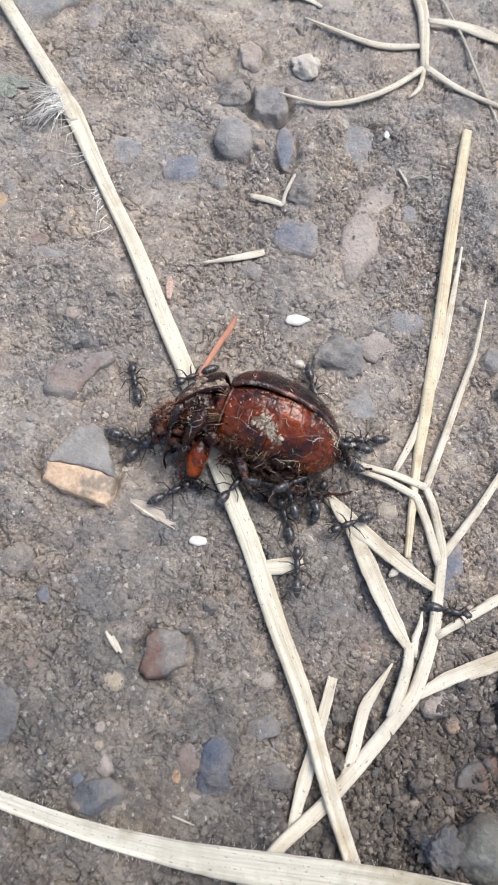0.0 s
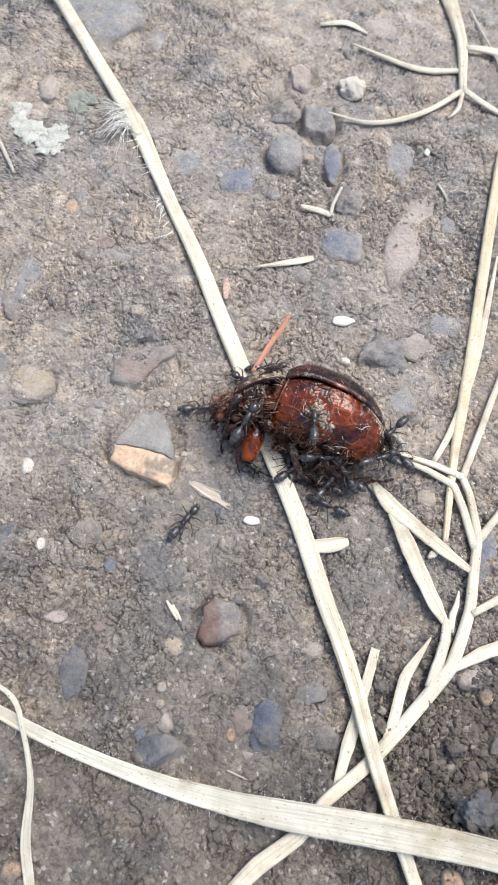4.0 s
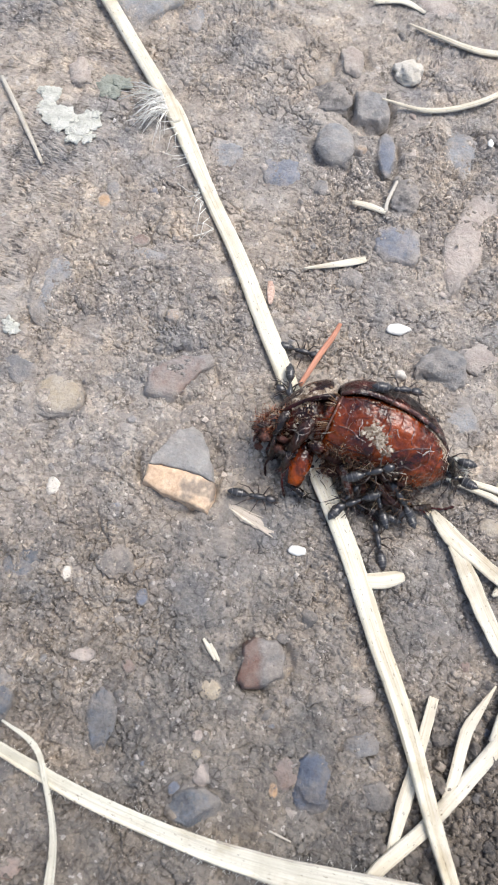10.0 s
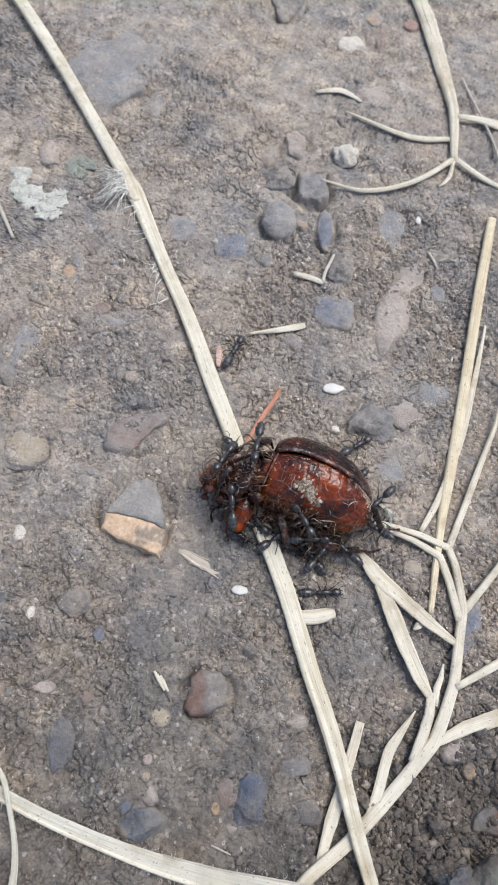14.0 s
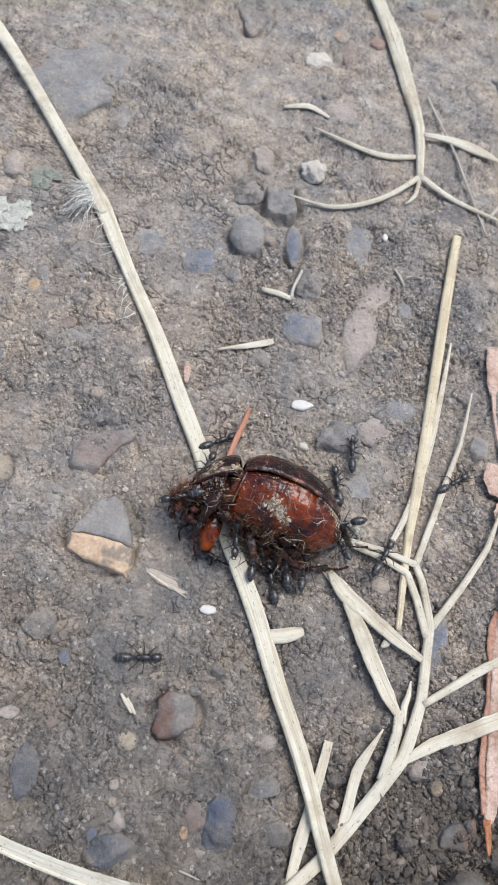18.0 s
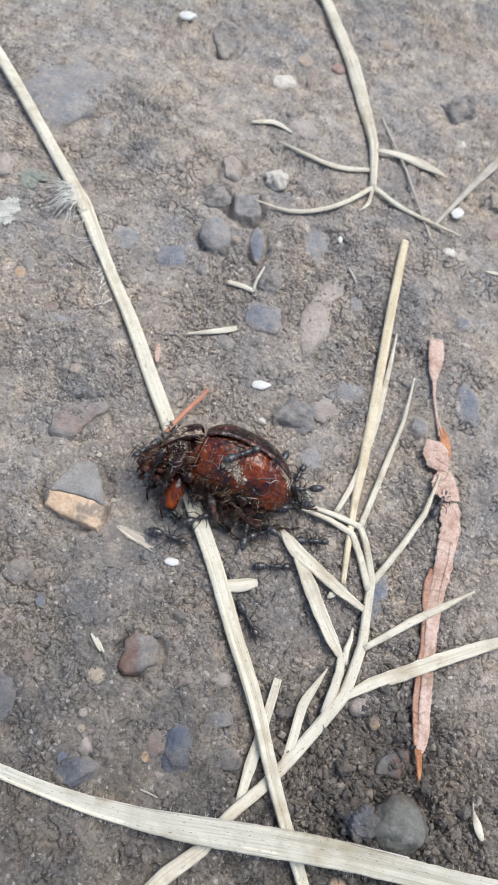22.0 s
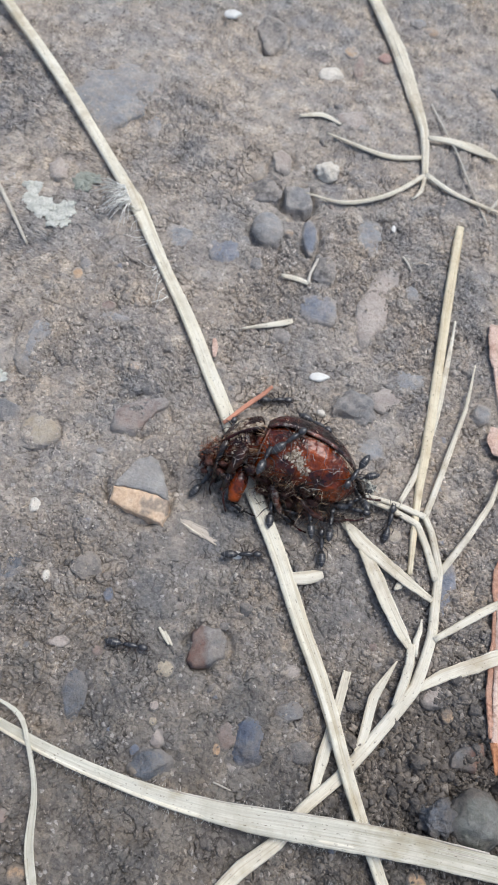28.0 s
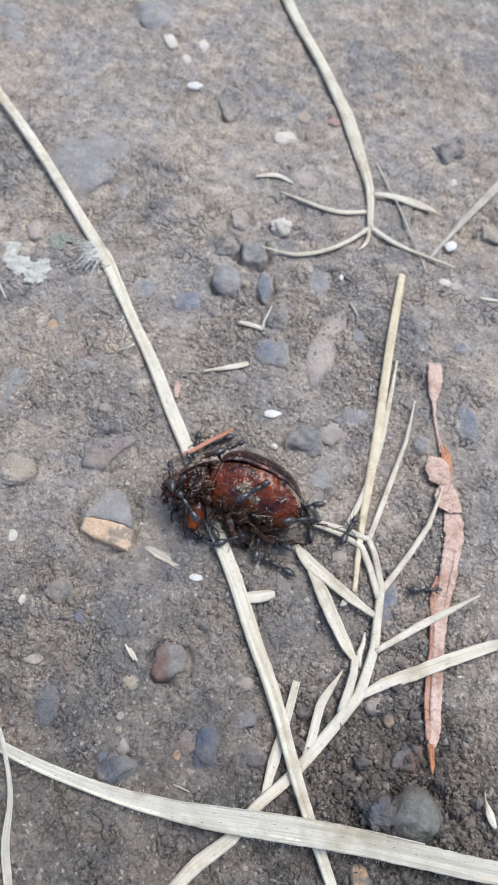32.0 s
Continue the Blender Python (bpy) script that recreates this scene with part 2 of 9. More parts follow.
def straw_material(name, pale, mid, dark, spots=0.6):
    """Dry grass: fibres run along the second axis of the surface map."""
    n = Nodes(name)
    uv = n.coords("UV", (1, 1, 1))

    def along(across, down):
        m = n.nt.nodes.new("ShaderNodeMapping")
        m.inputs["Scale"].default_value = (across, down, 1)
        n.link(uv, m.inputs["Vector"])
        return m.outputs["Vector"]

    fine = n.noise(along(7000, 110), 1.0, 3, 0.65)
    band = n.noise(along(1900, 35), 1.0, 3, 0.6)
    v = n.coords()
    patch = n.noise(v, 240, 5, 0.65)
    c = n.ramp(band, [(0.36, mid), (0.47, pale)])
    c = n.mix(0.75, c, n.ramp(fine, [(0.3, (0.34, 0.325, 0.31)), (0.46, (0.5, 0.495, 0.49)), (0.7, (0.62, 0.62, 0.62))]), "OVERLAY")
    c = n.mix(n.ramp(patch, [(0.46, (0, 0, 0)), (0.72, (0.65, 0.65, 0.65))]), c, dark)
    stain = n.noise(v, 130, 4, 0.7)
    c = n.mix(n.ramp(stain, [(0.54, (0, 0, 0)), (0.68, (0.55, 0.55, 0.55))]), c, tuple(k * f for k, f in zip(dark, (0.8, 0.7, 0.55))))
    # dark specks of mould, drawn out along the fibres
    speck = n.noise(along(5200, 1400), 1.0, 2, 0.5)
    c = n.mix(n.ramp(speck, [(0.655, (0, 0, 0)), (0.735, (spots, spots, spots))]), c, (0.12, 0.09, 0.06))
    dots = n.noise(v, 3600, 2, 0.5)
    c = n.mix(n.ramp(dots, [(0.67, (0, 0, 0)), (0.74, (spots * 0.7,) * 3)]), c, (0.1, 0.085, 0.07))
    h = n.bump(fine, 0.6, 0.00012)
    h = n.bump(band, 0.5, 0.0003, h)
    return n.finish(c, 0.62, h, Specular_IOR_Level=0.35)


def plain_material(name, a, b, scale, rough, bump=0.3, dist=0.0001, **values):
    n = Nodes(name)
    v = n.coords()
    f = n.noise(v, scale, 5, 0.65)
    c = n.ramp(f, [(0.3, a), (0.7, b)])
    return n.finish(c, rough, n.bump(n.noise(v, scale * 3.1, 4, 0.6), bump, dist), **values)


def chitin_material(name, dark, light, rough, dirt, scale=260, shell=0.6, veins=0.5):
    """Insect shell, glossy where clean, with soil smeared on it and pale lines painted as glints along its wrinkles."""
    n = Nodes(name)
    v = n.coords()
    m = n.noise(v, scale, 4, 0.6)
    c = n.ramp(m, [(0.36, dark), (0.6, light)])
    fine = n.noise(v, 1500, 4, 0.7)
    c = n.mix(1.0, c, n.ramp(n.noise(v, 240, 4, 0.65), [(0.42, (0.16, 0.11, 0.1)), (0.52, (0.68, 0.62, 0.58)), (0.63, (1.25, 1.2, 1.0))]), "MULTIPLY")
    c = n.mix(0.5, c, n.ramp(fine, [(0.3, (0.22, 0.22, 0.22)), (0.7, (0.75, 0.75, 0.75))]), "OVERLAY")
    patch = n.noise(v, 420, 7, 0.78)
    soil = n.ramp(patch, [(0.66 - 0.2 * dirt, (0, 0, 0)), (0.72 - 0.18 * dirt, (1, 1, 1))])
    mud = n.ramp(fine, [(0.3, (0.09, 0.066, 0.05)), (0.5, (0.24, 0.2, 0.165)), (0.7, (0.42, 0.37, 0.31))])
    c = n.mix(soil, c, mud)
    push = n.add("ShaderNodeTexNoise", Scale=420.0, Detail=3.0)
    n.link(v, push.inputs["Vector"])
    warp = n.mix(0.002, v, push.outputs["Color"], "ADD")
    edge = n.cells(warp, 520, "DISTANCE_TO_EDGE").outputs["Distance"]
    line = n.ramp(edge, [(0.0, (1, 1, 1)), (0.035, (0, 0, 0))])
    line = n.mix(1.0, line, n.ramp(n.noise(v, 700, 4, 0.7), [(0.5, (0, 0, 0)), (0.6, (veins,) * 3)]), "MULTIPLY")
    # pale colour along the wrinkles stands in for white glints
    c = n.mix(line, c, (0.5, 0.42, 0.36))
    r = n.ramp(soil, [(0.0, (rough,) * 3), (1.0, (0.9,) * 3)])
    r = n.mix(1.0, r, n.ramp(n.noise(v, 800, 3), [(0.4, (0.0,) * 3), (0.7, (0.3,) * 3)]), "ADD")
    # wrinkled plates, dark where they meet
    plate = n.cells(warp, 250, "DISTANCE_TO_EDGE").outputs["Distance"]
    crease = n.mix(1.0, n.ramp(plate, [(0.0, (0.6, 0.6, 0.6)), (0.05, (0, 0, 0))]), n.ramp(n.noise(v, 360, 3, 0.6), [(0.48, (0, 0, 0)), (0.58, (1, 1, 1))]), "MULTIPLY")
    c = n.mix(crease, c, (0.02, 0.004, 0.002))
    h = n.bump(n.ramp(plate, [(0.0, (0, 0, 0)), (0.12, (1, 1, 1))]), 0.25, 0.0004)
    h = n.bump(m, 0.6, 0.0009, h)
    h = n.bump(n.noise(v, 1300, 3, 0.6), 0.6, 0.00018, h)
    n.link(h, n.bsdf.inputs["Coat Normal"])
    h = n.bump(patch, 0.6, 0.0004, h)
    h = n.bump(edge, 0.35, 0.0006, h)
    return n.finish(c, r, h, Coat_Weight=shell, Coat_Roughness=0.05, Specular_IOR_Level=0.1)


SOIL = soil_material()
CRUMB = crumb_material()
ST_GREY = stone_material("grey_stone", (0.15, 0.147, 0.147), (0.28, 0.275, 0.27))
ST_BLUE = stone_material("blue_grey_stone", (0.115, 0.13, 0.168), (0.23, 0.25, 0.292), dusty=0.6)
ST_WET = stone_material("dark_blue_stone", (0.05, 0.062, 0.092), (0.14, 0.168, 0.225), 0.5, 0.4, dusty=0.68)
ST_SLATE = stone_material("dusty_slate", (0.075, 0.084, 0.1), (0.16, 0.175, 0.2), 0.6, 0.4, dusty=0.85)
ST_DARK = stone_material("dark_stone", (0.075, 0.07, 0.067), (0.17, 0.16, 0.153))
ST_RED = stone_material("reddish_stone", (0.2, 0.135, 0.11), (0.34, 0.265, 0.225), dusty=0.5)
ST_TAN = stone_material("tan_stone", (0.34, 0.275, 0.185), (0.48, 0.41, 0.305), dusty=0.5)
ST_ORANGE = stone_material("orange_stone", (0.42, 0.26, 0.14), (0.6, 0.44, 0.29))
ST_ROSY = stone_material("rosy_grain", (0.36, 0.2, 0.16), (0.48, 0.3, 0.25), dusty=0.4, rim=0.2)
ST_PINK = stone_material("pinkish_stone", (0.34, 0.28, 0.24), (0.52, 0.45, 0.39), dusty=0.45)
ST_WHITE = stone_material("pale_stone", (0.55, 0.5, 0.42), (0.8, 0.74, 0.64), dusty=0.25, rim=0.3)
ST_PALE = stone_material("pale_grey_stone", (0.2, 0.205, 0.212), (0.33, 0.335, 0.34))
ST_GREEN = stone_material("grey_green_stone", (0.12, 0.122, 0.1), (0.25, 0.25, 0.225), 0.85, 0.4, dusty=0.6, rim=0.95)
SOIL_DARK = stone_material("dark_soil_lump", (0.06, 0.054, 0.05), (0.15, 0.135, 0.122), 0.95)
LUMP = stone_material("mud_lump", (0.19, 0.172, 0.152), (0.31, 0.285, 0.258), 0.95, 0.4, dusty=0.9, rim=0.5)
ST_WEDGE = stone_material("wedge_stone", (0.23, 0.226, 0.218), (0.4, 0.392, 0.375), 0.8, dusty=0.55, rim=0.2)


def half_red_material(name, way):
    """Grey stone, rusty red on one flank."""
    n = Nodes(name)
    v = n.coords("Object", (way, 1, 1))
    sep = n.add("ShaderNodeSeparateXYZ")
    n.link(v, sep.inputs["Vector"])
    m = n.noise(v, 420, 5, 0.65)
    fine = n.noise(v, 2400, 4, 0.7)
    edge = n.nt.nodes.new("ShaderNodeMath")
    edge.operation = "MULTIPLY_ADD"
    edge.inputs[1].default_value = 0.0022
    n.link(m, edge.inputs[0])
    n.link(sep.outputs["X"], edge.inputs[2])
    span = n.add("ShaderNodeMapRange")
    for key, value in (("From Min", 0.0003), ("From Max", 0.0014), ("To Min", 0.0), ("To Max", 1.0)):
        span.inputs[key].default_value = value
    n.link(edge.outputs[0], span.inputs["Value"])
    side = span.outputs["Result"]
    c = n.mix(side, n.ramp(m, [(0.3, (0.125, 0.06, 0.042)), (0.7, (0.23, 0.125, 0.09))]), n.ramp(m, [(0.3, (0.12, 0.12, 0.124)), (0.7, (0.25, 0.25, 0.25))]))
    c = n.mix(0.35, c, n.ramp(fine, [(0.3, (0.2, 0.2, 0.2)), (0.52, (0.5, 0.5, 0.5)), (0.75, (0.9, 0.88, 0.85))]), "OVERLAY")
    where = n.add("ShaderNodeNewGeometry")
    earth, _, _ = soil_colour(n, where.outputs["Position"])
    dust = n.ramp(n.noise(v, 560, 7, 0.75), [(0.33, (0.1, 0.1, 0.1)), (0.52, (0.95, 0.95, 0.95))])
    c = n.mix(n.mix(1.0, dust, n.ramp(side, [(0.0, (0.4, 0.55, 0.55)), (1.0, (1, 1, 1))]), "MULTIPLY"), c, earth)
    return n.finish(c, 0.8, n.bump(fine, 0.6, 0.0002, n.bump(m, 0.6, 0.0006)), Specular_IOR_Level=0.3)


ST_HALF = half_red_material("half_red_stone", 1)
ST_ROSE = half_red_material("rosy_stone", -1)


def blotch_material():
    n = Nodes("blotched_orange_stone")
    v = n.coords()
    c = n.ramp(n.noise(v, 500, 5, 0.65), [(0.3, (0.5, 0.34, 0.215)), (0.7, (0.68, 0.53, 0.38))])
    big = n.noise(v, 330, 3, 0.55)
    c = n.mix(n.ramp(big, [(0.53, (0, 0, 0)), (0.62, (0.75, 0.75, 0.75))]), c, (0.19, 0.16, 0.135))
    fine = n.noise(v, 2400, 4, 0.7)
    c = n.mix(0.4, c, n.ramp(fine, [(0.3, (0.2, 0.2, 0.2)), (0.52, (0.5, 0.5, 0.5)), (0.75, (0.9, 0.88, 0.85))]), "OVERLAY")
    return n.finish(c, 0.8, n.bump(fine, 0.5, 0.00015), Specular_IOR_Level=0.3)


ST_BLOTCH = blotch_material()
STRAW = straw_material("dry_straw", (0.68, 0.63, 0.505), (0.53, 0.465, 0.34), (0.45, 0.39, 0.285), 0.85)
BLADE = straw_material("dry_leaf_blade", (0.55, 0.52, 0.43), (0.43, 0.4, 0.315), (0.36, 0.33, 0.245), 0.85)
TWIG = straw_material("dry_panicle", (0.65, 0.595, 0.475), (0.52, 0.455, 0.34), (0.42, 0.36, 0.265), 0.85)
SHRED = straw_material("grey_straw", (0.5, 0.46, 0.39), (0.36, 0.32, 0.26), (0.25, 0.215, 0.17), 0.5)


def bark_material(name, pale, mid, dark):
    """Papery bark: blotches, fine cross cracks and dark pores."""
    n = Nodes(name)
    v = n.coords()
    m = n.noise(v, 380, 5, 0.65)
    fine = n.noise(v, 2600, 4, 0.7)
    c = n.ramp(m, [(0.3, dark), (0.46, mid), (0.6, pale)])
    c = n.mix(0.55, c, n.ramp(fine, [(0.3, (0.25, 0.24, 0.23)), (0.5, (0.5, 0.5, 0.5)), (0.7, (0.75, 0.75, 0.75))]), "OVERLAY")
    pore = n.noise(v, 1500, 3, 0.6)
    c = n.mix(n.ramp(pore, [(0.64, (0, 0, 0)), (0.72, (0.6, 0.6, 0.6))]), c, (0.16, 0.09, 0.06))
    push = n.add("ShaderNodeTexNoise", Scale=700.0, Detail=3.0)
    n.link(v, push.inputs["Vector"])
    edge = n.cells(n.mix(0.0016, v, push.outputs["Color"], "ADD"), 420, "DISTANCE_TO_EDGE").outputs["Distance"]
    crack = n.mix(1.0, n.ramp(edge, [(0.0, (0.7, 0.7, 0.7)), (0.07, (0, 0, 0))]), n.ramp(n.noise(v, 300, 3, 0.6), [(0.48, (0, 0, 0)), (0.55, (1, 1, 1))]), "MULTIPLY")
    c = n.mix(crack, c, tuple(0.7 * k for k in dark))
    h = n.bump(crack, -0.8, 0.0003, n.bump(m, 0.6, 0.0004, n.bump(fine, 0.8, 0.0002)))
    return n.finish(c, 0.8, h, Specular_IOR_Level=0.3)


BARK = bark_material("pink_bark", (0.63, 0.47, 0.385), (0.54, 0.38, 0.3), (0.4, 0.25, 0.18))
BARK_EDGE = bark_material("salmon_bark", (0.5, 0.3, 0.215), (0.42, 0.23, 0.155), (0.28, 0.13, 0.08))
BARK_TIP = bark_material("orange_bark", (0.52, 0.25, 0.13), (0.4, 0.17, 0.08), (0.26, 0.1, 0.05))
STRAW_TAN = straw_material("tan_straw", (0.66, 0.57, 0.4), (0.52, 0.42, 0.265), (0.38, 0.28, 0.16), 0.8)
WHITE_HAIR = plain_material("white_plant_hair", (0.75, 0.73, 0.66), (0.88, 0.86, 0.8), 900, 0.5)
SEED = plain_material("white_seed", (0.56, 0.54, 0.49), (0.72, 0.7, 0.65), 900, 0.45)
LICHEN = plain_material("pale_lichen", (0.4, 0.4, 0.34), (0.66, 0.64, 0.57), 620, 0.9, 1.0, 0.0005)
LICHEN_GREEN = plain_material("grey_green_lichen", (0.2, 0.21, 0.17), (0.35, 0.36, 0.3), 620, 0.9, 1.0, 0.0005)
CHITIN = chitin_material("red_brown_chitin", (0.05, 0.007, 0.002), (0.3, 0.05, 0.001), 0.14, 0.18, 300, 0.85, 0.3)
CHITIN_DARK = chitin_material("dark_maroon_chitin", (0.012, 0.002, 0.002), (0.06, 0.007, 0.006), 0.25, 0.1, 300, 0.5, 0.35)
# paler than the shell: dust, and the edge's glint put into the colour
CHITIN_RIM = chitin_material("dusty_glint_rim_chitin", (0.05, 0.012, 0.009), (0.24, 0.1, 0.075), 0.2, 0.5, 700, 1.0, 0.9)
CHITIN_DUSTY = chitin_material("dusty_brown_chitin", (0.014, 0.007, 0.005), (0.1, 0.03, 0.017), 0.25, 0.62, 420, 0.6, 0.8)
CHITIN_FRONT = chitin_material("dirty_red_chitin", (0.01, 0.004, 0.003), (0.1, 0.017, 0.006), 0.2, 0.5, 420, 0.5, 0.6)
CHITIN_HEAD = chitin_material("head_chitin", (0.02, 0.005, 0.003), (0.2, 0.04, 0.01), 0.25, 0.4, 420, 0.5, 0.6)
CHITIN_BLACK = chitin_material("black_leg_chitin", (0.008, 0.006, 0.006), (0.04, 0.026, 0.021), 0.15, 0.3, 500, 0.7, 0.6)


def mud_material():
    n = Nodes("dried_mud")
    geo = n.add("ShaderNodeNewGeometry")
    v = n.coords()
    c = n.ramp(geo.outputs["Random Per Island"], [(0.0, (0.09, 0.055, 0.035)), (0.4, (0.22, 0.165, 0.115)), (0.75, (0.4, 0.33, 0.25)), (1.0, (0.58, 0.5, 0.4))])
    c = n.mix(0.5, c, n.ramp(n.noise(v, 1700, 4, 0.7), [(0.3, (0.2, 0.19, 0.18)), (0.7, (0.8, 0.8, 0.8))]), "OVERLAY")
    return n.finish(c, 0.95, n.bump(n.noise(v, 3500, 3), 0.6, 0.0002), Specular_IOR_Level=0.2)


MUD = mud_material()
BARK_ORANGE = straw_material("orange_bark_sliver", (0.5, 0.235, 0.15), (0.38, 0.155, 0.09), (0.27, 0.1, 0.055), 0.3)
FLESH = plain_material("dried_flesh", (0.03, 0.008, 0.005), (0.11, 0.03, 0.014), 1300, 0.5, 0.8, 0.0003)
# near-black: shade of the belly hollow and waist gap put into the colour
CAVITY_SHADE = plain_material("cavity_shade", (0.008, 0.005, 0.004), (0.025, 0.012, 0.008), 900, 0.7)


def hair_material(name, stops):
    n = Nodes(name)
    geo = n.add("ShaderNodeNewGeometry")
    return n.finish(n.ramp(geo.outputs["Random Per Island"], stops), 0.35)


HAIR = hair_material("bristles", [(0.0, (0.03, 0.014, 0.008)), (0.5, (0.13, 0.06, 0.03)), (0.8, (0.32, 0.18, 0.085)), (1.0, (0.6, 0.48, 0.34))])
HAIR_RED = hair_material("red_bristles", [(0.0, (0.06, 0.012, 0.005)), (0.5, (0.22, 0.05, 0.016)), (0.8, (0.38, 0.13, 0.05)), (1.0, (0.5, 0.34, 0.22))])
ANT_BLACK = plain_material("black_ant_chitin", (0.014, 0.013, 0.014), (0.045, 0.042, 0.042), 2500, 0.28, 0.4, 0.00006, Coat_Weight=0.5, Coat_Roughness=0.12)
ANT_BAND = plain_material("banded_gaster", (0.05, 0.048, 0.045), (0.15, 0.145, 0.14), 2500, 0.4, 0.2, 0.00003)
ANT_LEG = plain_material("ant_leg", (0.02, 0.015, 0.013), (0.075, 0.05, 0.038), 2500, 0.4)
HUSK_SOILED = straw_material("soiled_husk", (0.46, 0.4, 0.33), (0.31, 0.27, 0.22), (0.21, 0.19, 0.17), 0.8)


# ---- helpers for shapes (all lengths in millimetres) ----
def value_noise(x, y, size, seed):
    """Smooth random heights from -1 to 1 with features of that size."""
    x, y = np.asarray(x, float) / size + 311.7, np.asarray(y, float) / size + 173.3
    xi, yi = np.floor(x).astype(np.int64), np.floor(y).astype(np.int64)
    fx, fy = x - xi, y - yi
    fx, fy = fx * fx * (3 - 2 * fx), fy * fy * (3 - 2 * fy)

    def grid(a, b):
        h = (a * 374761393 + b * 668265263 + seed * 982451653) & 0x7FFFFFFF
        h = ((h ^ (h >> 13)) * 1274126177) & 0x7FFFFFFF
        return ((h ^ (h >> 16)) & 0xFFFF) / 32767.5 - 1

    top = grid(xi, yi) * (1 - fx) + grid(xi + 1, yi) * fx
    low = grid(xi, yi + 1) * (1 - fx) + grid(xi + 1, yi + 1) * fx
    return top * (1 - fy) + low * fy


def grains(x, y, size, seed, share, skew=1.0):
    """Soil crumbs as bumps from 0 to 1: one in each cell, but for the cells left empty."""
    x, y = np.asarray(x, float) / size + 517.3, np.asarray(y, float) / size + 291.1
    xi, yi = np.floor(x).astype(np.int64), np.floor(y).astype(np.int64)
    best = np.zeros(x.shape)

    def rnd(a, b, k):
        h = (a * 374761393 + b * 668265263 + (seed * 7 + k) * 982451653) & 0x7FFFFFFF
        h = ((h ^ (h >> 13)) * 1274126177) & 0x7FFFFFFF
        return ((h ^ (h >> 16)) & 0xFFFF) / 65535.0

    for dx in (-1, 0, 1):
        for dy in (-1, 0, 1):
            a, b = xi + dx, yi + dy
            px, py = a + 0.15 + 0.7 * rnd(a, b, 1), b + 0.15 + 0.7 * rnd(a, b, 2)
            t = rnd(a, b, 5) * math.pi
            ex, ey = (x - px) * np.cos(t) + (y - py) * np.sin(t), (y - py) * np.cos(t) - (x - px) * np.sin(t)
            flat = 0.75 + 0.6 * rnd(a, b, 6)
            d = (np.abs(ex * flat) ** 1.6 + np.abs(ey) ** 1.6) ** (1 / 1.6)
            r = 0.3 + 0.45 * rnd(a, b, 3)
            h = np.clip(1 - (d / r) ** 2, 0, 1) ** 0.6 * r * 1.5 * (rnd(a, b, 4) < share)
            best = np.maximum(best, h)
    return best


def packed(x, y, size, seed):
    """Crumbs packed side by side, each with a height of its own from 0 to 1 and a gap round it."""
    x, y = np.asarray(x, float) / size + 417.3, np.asarray(y, float) / size + 191.1
    xi, yi = np.floor(x).astype(np.int64), np.floor(y).astype(np.int64)
    near, next_, top = np.full(x.shape, 9.0), np.full(x.shape, 9.0), np.zeros(x.shape)

    def rnd(a, b, k):
        h = (a * 374761393 + b * 668265263 + (seed * 7 + k) * 982451653) & 0x7FFFFFFF
        h = ((h ^ (h >> 13)) * 1274126177) & 0x7FFFFFFF
        return ((h ^ (h >> 16)) & 0xFFFF) / 65535.0

    for dx in (-1, 0, 1):
        for dy in (-1, 0, 1):
            a, b = xi + dx, yi + dy
            d = np.hypot(x - a - rnd(a, b, 1), y - b - rnd(a, b, 2))
            first = d < near
            next_ = np.where(first, near, np.minimum(next_, d))
            top = np.where(first, rnd(a, b, 3), top)
            near = np.minimum(near, d)
    return np.clip((next_ - near) * 4.5, 0, 1) ** 0.7 * (0.4 + 0.6 * top)


def fissure(x, y, size, seed, wide):
    """Narrow cracks, from 0 to 1, along the borders of cells of that size."""
    x, y = x / size + 617.3, y / size + 391.1
    xi, yi = np.floor(x).astype(np.int64), np.floor(y).astype(np.int64)
    near, next_ = np.full(x.shape, 9.0), np.full(x.shape, 9.0)

    def rnd(a, b, k):
        h = (a * 374761393 + b * 668265263 + (seed * 7 + k) * 982451653) & 0x7FFFFFFF
        h = ((h ^ (h >> 13)) * 1274126177) & 0x7FFFFFFF
        return ((h ^ (h >> 16)) & 0xFFFF) / 65535.0

    for dx in (-1, 0, 1):
        for dy in (-1, 0, 1):
            a, b = xi + dx, yi + dy
            d = np.hypot(x - a - rnd(a, b, 1), y - b - rnd(a, b, 2))
            next_ = np.where(d < near, near, np.minimum(next_, d))
            near = np.minimum(near, d)
    return np.exp(-(((next_ - near) * size / (2 * wide)) ** 2))


